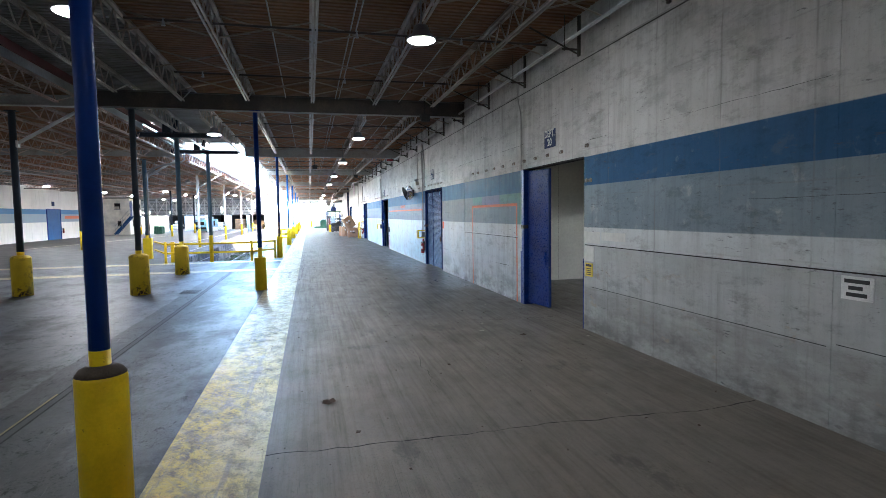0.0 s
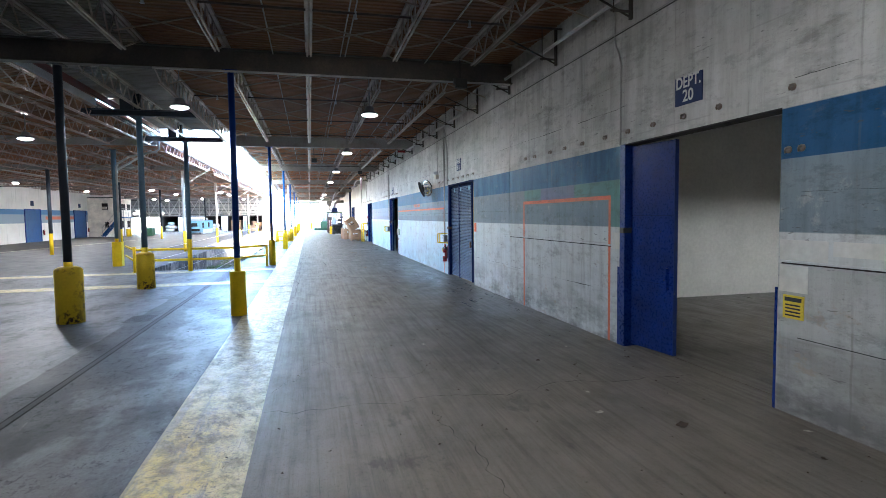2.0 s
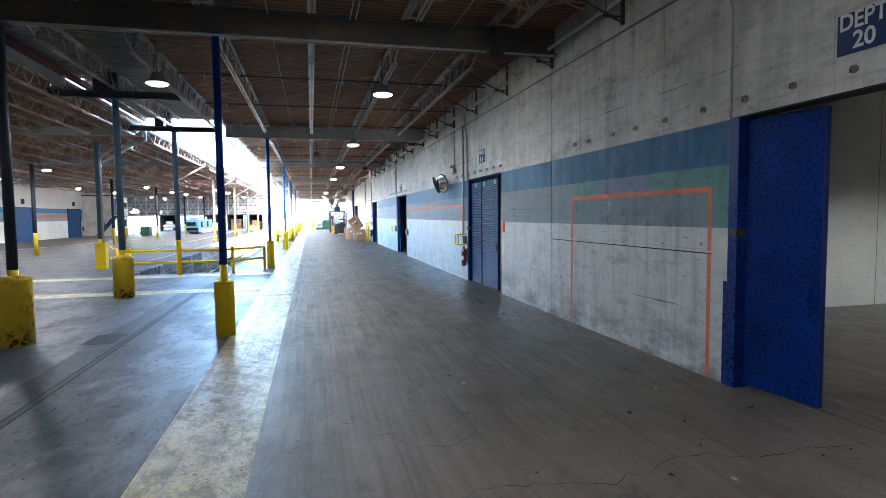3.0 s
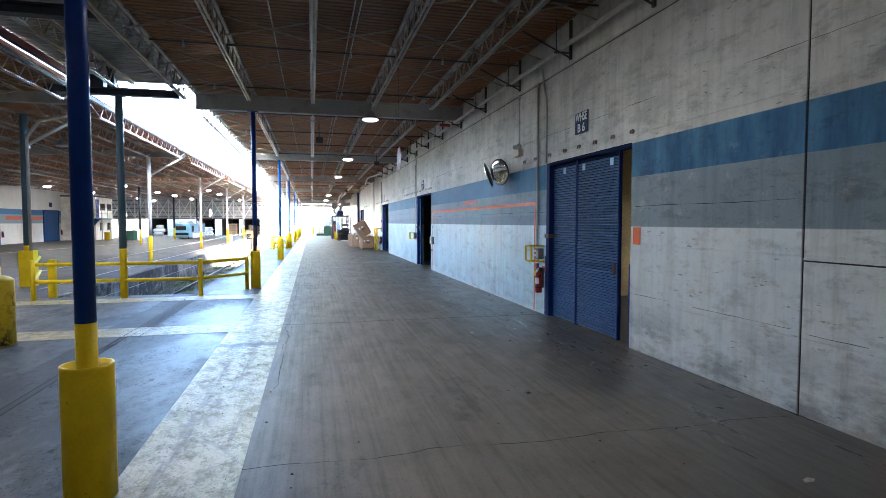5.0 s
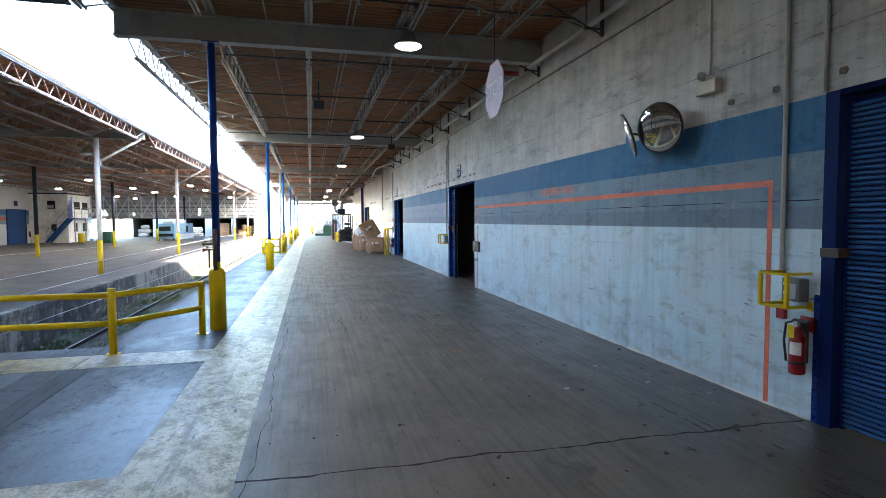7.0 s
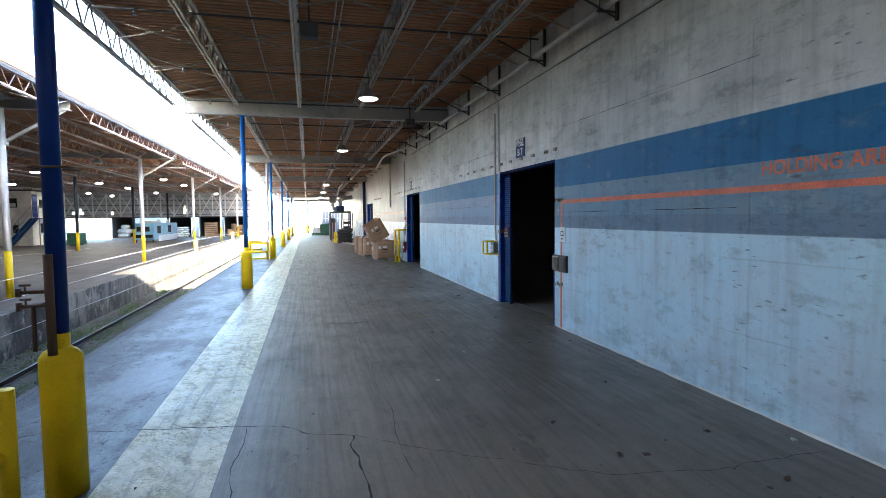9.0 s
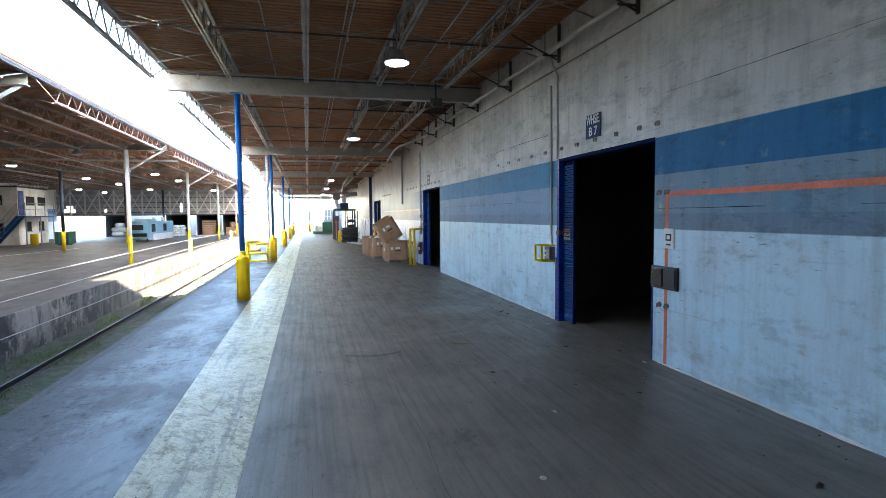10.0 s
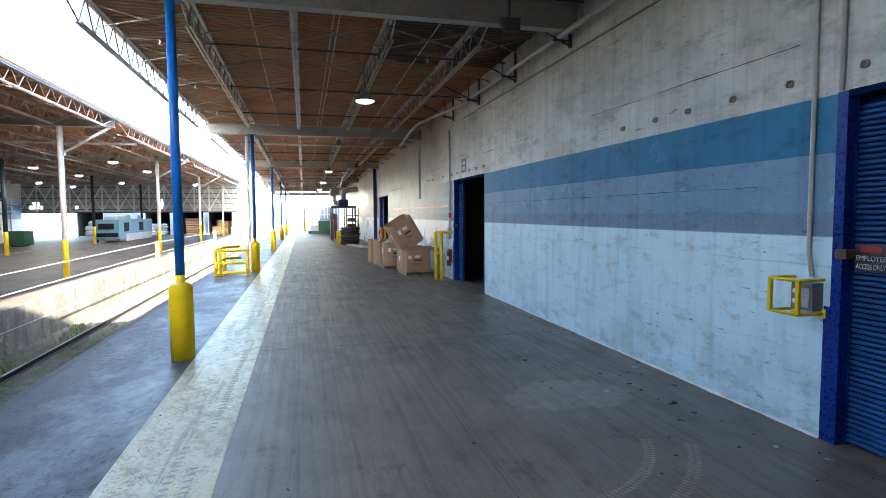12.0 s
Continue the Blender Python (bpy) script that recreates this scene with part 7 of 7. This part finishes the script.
# ---- western end: siding with trusses, trailers, machine, office ----
sid = tagged(new("wall_north"), "weathered grey ribbed siding hung above the dock openings", "wall", kind="structure")
for k in range(10):
    z = 2.38 + 0.32 * k
    torn = {1: ((-24.4, -23.3), (-20.6, -20.35), (-13.2, -12.95)), 2: ((-24.1, -23.5), (-13.2, -12.9)), 3: ((-13.15, -13.0),)}.get(k, ())
    cuts = [-25.2] + [v for g in torn for v in g] + [-5.9]
    for a, b in zip(cuts[::2], cuts[1::2]):
        piece("sheet", [(a, b, 92.0 + 0.02 * (k % 2), 92.05 + 0.02 * (k % 2), z - 0.02, z + 0.32)], M_SIDING, sid)
piece("girt", [(-25.2, -5.9, 91.86, 92.0, 2.30, 2.42)], M_DARKSTEEL, sid)
for k in range(5):
    piece("girt", [(-25.2, -5.9, 91.9, 91.985, 2.62 + 0.52 * k, 2.68 + 0.52 * k)], M_DARKSTEEL, sid)
for k in range(7):
    truss = thing("wall_truss", "grey steel truss panel in front of the siding", "truss", (-25.0 + 2.72 * k, 91.7, 0), "wall trusses")
    for a, b, w in (((0, 2.5), (1.36, 4.9), 0.09), ((2.72, 2.5), (1.36, 4.9), 0.09), ((0, 4.9), (1.36, 2.5), 0.06), ((2.72, 4.9), (1.36, 2.5), 0.06), ((1.36, 2.4), (1.36, 5.0), 0.10), ((0, 2.4), (0, 5.0), 0.12)):
        bm = bmesh.new()
        bar(bm, (a[0], 0, a[1]), (b[0], 0, b[1]), w)
        part("member", bm, M_TRUSS, truss)
for i, (x0, x1) in enumerate(((-21.3, -19.0), (-15.2, -12.9), (-12.0, -9.7), (-9.2, -6.9))):
    tr = thing("trailer", "white box trailer backed to the dock, rear open", "trailer", (0, 94.3, 0), "box trailers")
    piece("side", [(x0 - 0.06, x0, 0, 11, -0.05, 2.62)], M_WHITE, tr)
    piece("side", [(x1, x1 + 0.06, 0, 11, -0.05, 2.62)], M_WHITE, tr)
    piece("roof", [(x0, x1, 0, 11, 2.56, 2.62)], M_WHITE, tr)
    piece("floor", [(x0, x1, -0.7, 11, -0.12, -0.02)], M_WOOD, tr)
    piece("nose", [(x0, x1, 10.94, 11, 0, 2.56)], M_DARK, tr)
    piece("lining", [(x0 + 0.001, x0 + 0.03, 0.2, 10.9, 0, 2.5), (x1 - 0.03, x1 - 0.001, 0.2, 10.9, 0, 2.5)], M_ROOM_DARK, tr)
    for xx in (x0 + 0.15, x1 - 0.15):
        for yy in (7.5, 8.7):
            bm = bmesh.new()
            rod(bm, (xx - 0.14, yy, -0.52), (xx + 0.14, yy, -0.52), 0.47, 18)
            part("wheel", bm, M_BLACK, tr)
    piece("chassis", [(x0 + 0.5, x1 - 0.5, 0.3, 10.5, -0.35, -0.12)], M_DARKSTEEL, tr)
structure("dock_wall", [(-19.0 + 0.07, -15.2 - 0.07, 94.0, 94.2, 0, 2.3), (-6.83, -6.2, 94.0, 94.2, 0, 2.3)], M_WHITE, "white wall between the dock openings", "wall")
random.seed(11)


def sack(x, y, z, sx, sy, sz, material, label, name="sack"):
    bm = bmesh.new()
    bmesh.ops.create_icosphere(bm, subdivisions=3, radius=1)
    for v in bm.verts:
        v.co *= 1 + 0.12 * noise.noise(v.co * 2 + Vector((x, y, z)))
        v.co = Vector((sx * math.copysign(abs(v.co.x) ** 0.6, v.co.x), sy * math.copysign(abs(v.co.y) ** 0.6, v.co.y), sz * v.co.z))
    for f in bm.faces:
        f.smooth = True
    ob = part(name, bm, material)
    ob.matrix_basis = pose(x, y, z + sz, 0, 0, random.uniform(-10, 10))
    return tagged(ob, label, "sack", "sacks in trailers")


for k in range(5):
    sack(-20.6 + 0.35 * (k % 3), 95.6, -0.02 + 0.5 * (k // 2), 0.5, 0.4, 0.28, M_FOAM, "white filled sack in the trailer")
for r in range(5):
    for k in range(3):
        sack(-14.7 + 0.55 * k + 0.1 * (r % 2), 94.9, -0.02 + 0.24 * r, 0.3, 0.35, 0.13, M_FOAM, "white filled sack stacked in the trailer")
for r in range(7):
    tagged(piece("flat_load", [(-11.6, -10.1, 95.2, 97.0, -0.02 + 0.25 * r, 0.19 + 0.25 * r)], M_CARD), "flat brown bundle stacked in the trailer", "bundle", "flat bundles")
for k, (x, z, s, t) in enumerate(((-8.6, 0, 0.9, 10), (-7.7, 0, 0.8, -14), (-8.2, 0.85, 0.7, 24), (-7.5, 0.8, 0.6, -30))):
    b = piece("cardboard_box", [(-s / 2, s / 2, -s / 2, s / 2, 0, s * 0.95)], M_CARD, None, "", 0.01)
    b.matrix_basis = pose(x, 95.6, z - 0.02, 0, 0, t)
    tagged(b, "brown cardboard box heaped in the trailer", "box", "boxes in trailer")

press = thing("blue_machine", "long pale blue machine with dark openings", "machine", (-13.95, 79.2, 0))
piece("body", [(-0.8, 0.8, 0.0, 9.2, 0.25, 1.75)], M_MACHINE, press, "", 0.03)
piece("skirt", [(-0.7, 0.82, 1.6, 9.0, 0.04, 0.62)], M_WHITE, press, "white lower panel")
piece("window", [(-0.62, 0.45, -0.012, 0.0, 1.0, 1.45)], M_DARK, press, "dark opening")
piece("window", [(-0.75, 0.7, -0.012, 0.0, 0.42, 0.72)], M_DARK, press, "dark opening")
piece("shelf", [(-0.8, 0.8, -0.25, 0.0, 0.74, 0.86)], M_MACHINE, press)
for y in (1.2, 5.2):
    piece("side_opening", [(0.8, 0.812, y, y + 1.2, 0.8, 1.5)], M_DARK, press, "dark side opening")
for x in (-0.7, 0.7):
    for y in (0.1, 9.0):
        piece("foot", [(x - 0.06, x + 0.06, y - 0.06, y + 0.06, 0, 0.25)], M_DARKSTEEL, press)
piece("top_pipes", [(-0.4, 0.5, 0.6, 4.0, 1.75, 1.98)], M_PIPE, press, "grey pipes on top", 0.05)
for x in (-0.2, 0.6):
    piece("vent", [(x - 0.1, x + 0.1, 5.8, 6.0, 1.75, 2.1)], M_PIPE, press)

OY, OX = 77.0, -21.8
office = thing("dock_office", "two-storey white block office with blue outside stair", "building", (0, 0, 0))
piece("wall", [(WEST + 0.003, OX, OY, OY + 0.2, 0, 4.55), (OX - 0.2, OX, OY + 0.2, 82.0, 0, 4.55), (WEST + 0.003, OX - 0.2, 81.8, 82.0, 0, 4.55)], M_OFFICE, office)
piece("roof", [(WEST + 0.003, OX + 0.06, OY - 0.06, 82.06, 4.55, 4.68)], M_DARKSTEEL, office)
for x0, x1, z0, z1 in ((-23.47, -22.83, 3.2, 3.95), (-23.2, -22.78, 1.1, 1.75)):
    w = piece("window", [(x0, x1, OY - 0.025, OY - 0.001, z0, z1)], M_DARK, office, "dark window")
    piece("sill", [(x0 - 0.05, x1 + 0.05, OY - 0.07, OY - 0.001, z0 - 0.06, z0)], M_PIPE, w)
for y0, y1, z0, z1 in ((78.35, 79.7, 3.2, 3.9), (80.3, 81.6, 3.2, 3.9), (78.2, 79.0, 1.05, 1.85), (80.3, 81.2, 1.05, 1.85)):
    w = piece("window", [(OX + 0.001, OX + 0.025, y0, y1, z0, z1)], M_DARK, office, "dark window")
    piece("sill", [(OX + 0.001, OX + 0.07, y0 - 0.05, y1 + 0.05, z0 - 0.06, z0)], M_PIPE, w)
piece("air_conditioner", [(-23.4, -22.92, OY - 0.3, OY - 0.03, 3.25, 3.55)], M_BEIGE, office, "window air conditioner", 0.01)
piece("door", [(OX + 0.001, OX + 0.03, 77.1, 77.95, 2.35, 4.3)], M_DOORBLUE, office, "dark blue door")
stair = thing("outside_stair", "blue steel stair with pipe railings up the office", "stair", (0, 0, 0))
for k in range(12):
    piece("tread", [(-23.2 + 0.15 * k, -22.95 + 0.15 * k, 76.15, 76.9, 0.17 + 0.18 * k, 0.21 + 0.18 * k)], M_SHUTTER, stair)
for y in (76.12, 76.93):
    bm = bmesh.new()
    bar(bm, (-23.3, y, 0.08), (-21.45, y, 2.25), 0.04, 0.24)
    part("stringer", bm, M_SHUTTER, stair)
piece("landing", [(-21.5, -20.9, 76.1, 81.0, 2.2, 2.3), (OX + 0.002, -21.5, 77.0, 81.0, 2.2, 2.3)], M_SHUTTER, stair)
for y in (76.2, 78.6, 80.9):
    piece("leg", [(-20.98, -20.9, y - 0.04, y + 0.04, 0, 2.2)], M_PIPE, stair)
for z in (0.5, 1.0):
    bm = bmesh.new()
    sweep(bm, [(-23.25, 76.12, 0.1 + z), (-21.45, 76.12, 2.3 + z), (-20.93, 76.12, 2.3 + z)], 0.022, 6)
    part("railing", bm, M_PIPE, stair)
    bm = bmesh.new()
    sweep(bm, [(-20.93, 76.12, 2.3 + z), (-20.93, 81.0, 2.3 + z)], 0.022, 6)
    part("railing", bm, M_PIPE, stair)
for x, y, z in ((-23.25, 76.12, 0.1), (-22.4, 76.12, 1.1), (-21.45, 76.12, 2.3), (-20.93, 76.12, 2.3), (-20.93, 77.8, 2.3), (-20.93, 79.4, 2.3), (-20.93, 81.0, 2.3)):
    piece("railing_post", [(x - 0.02, x + 0.02, y - 0.02, y + 0.02, z - 0.1, z + 1.0)], M_PIPE, stair)
bm = bmesh.new()
lathe(bm, [(0.26, 0), (0.28, 0.02), (0.28, 0.85), (0.25, 0.88)], 18)
drum = tagged(part("oil_drum", bm, M_YELLOW), "yellow steel drum beside the office", "drum")
drum.location = (-20.6, 76.6, 0)
dump = thing("dumpster", "green ribbed steel waste skip", "skip", (0, 0, 0))
piece("bin", [(-18.65, -17.7, 75.2, 76.6, 0.08, 1.0)], M_GREEN, dump, "", 0.03)
for k in range(5):
    piece("rib", [(-18.6 + 0.2 * k, -18.54 + 0.2 * k, 75.15, 75.2, 0.12, 0.96)], M_GREEN, dump)
piece("lid_edge", [(-18.69, -17.66, 75.14, 76.65, 1.0, 1.06)], M_GREEN, dump)
piece("skid", [(-18.5, -17.85, 75.3, 75.5, 0, 0.08)], M_DARKSTEEL, dump)
piece("skid", [(-18.5, -17.85, 76.2, 76.4, 0, 0.08)], M_DARKSTEEL, dump)
for i, (a, b) in enumerate(((62.5, 65.4), (73.2, 76.3))):
    dw = tagged(new("door_%d" % (6 + i)), "closed blue steel door in the western wall", "door", kind="structure")
    piece("leaf", [(WEST - 0.02, WEST + 0.03, a, b, 0, 3.02)], M_SHUTTER, dw)
    piece("frame", [(WEST - 0.02, WEST + 0.06, a - 0.1, a, 0, 3.1), (WEST - 0.02, WEST + 0.06, b, b + 0.1, 0, 3.1), (WEST - 0.02, WEST + 0.06, a, b, 3.02, 3.1)], M_DOORBLUE, dw)
    tagged(piece("door_plate", [(WEST + 0.001, WEST + 0.02, (a + b) / 2 - 0.3, (a + b) / 2 + 0.3, 3.4, 3.85)], M_SIGNBLUE), "small dark blue plate above the western door", "sign", "wall signs")
for y in (65.8, 76.8):
    e = extinguisher(0, 0.5)
    e.matrix_basis = pose(WEST + 0.12, y, 0.6, 0, 0, 180)

# ---- bare trees beyond the yard ----


def bare_tree(x, y, h, seed):
    rng = random.Random(seed)
    ob = thing("bare_tree", "leafless grey tree beyond the yard", "tree", (x, y, PIT_Z), "bare trees")
    trunk, crown = bmesh.new(), bmesh.new()

    def grow(p, d, L, r, depth):
        q = p + d * L
        rod(trunk if depth == 0 else crown, p, q, r, 5, r * 0.7)
        if depth < 4:
            for _ in range(3 if depth else 5):
                e = (d + Vector((rng.uniform(-0.8, 0.8), rng.uniform(-0.8, 0.8), rng.uniform(-0.1, 0.6)))).normalized()
                grow(p + d * L * rng.uniform(0.55, 1.0), e, L * rng.uniform(0.5, 0.75), r * 0.55, depth + 1)

    grow(Vector((0, 0, 0)), Vector((0, 0, 1)), h * 0.4, h * 0.018, 0)
    part("trunk", trunk, M_BARK, ob)
    part("crown", crown, M_BARK, ob)
    return ob


trees = [bare_tree(-30, 118, 9, 1), bare_tree(-24, 124, 11, 2), bare_tree(-36, 112, 8, 3)]
for k in range(14):
    copy_thing(trees[k % 3], pose(-60 + 5.5 * k, 122 + 9 * ((k * 7) % 5) / 5, PIT_Z, 0, 0, 47 * k))

# tangled bare scrub along the yard's edge
rng = random.Random(21)
bm = bmesh.new()
for k in range(2600):
    x, y = rng.uniform(-75, 2), rng.uniform(122, 134)
    hgt, lean = rng.uniform(1.2, 4.6), rng.uniform(-0.9, 0.9)
    w = rng.uniform(0.012, 0.03)
    top = Vector((x + lean, y + rng.uniform(-0.6, 0.6), PIT_Z + hgt))
    mid_p = Vector((x + lean * 0.35 + rng.uniform(-0.15, 0.15), y, PIT_Z + hgt * 0.5))
    for p, q, a in ((Vector((x, y, PIT_Z - 0.05)), mid_p, w), (mid_p, top, w * 0.6), (mid_p, top + Vector((rng.uniform(-1.0, 1.0), 0, rng.uniform(-0.8, 0.3))), w * 0.5)):
        rod(bm, p, q, a, 3, a * 0.6, False)
tagged(part("scrub", bm, plain("dry_scrub_stems", (0.30, 0.23, 0.16), 0.9, 0, 3.0, 0.4)), "tangled leafless brown scrub beyond the yard", "scrub", kind="stuff")
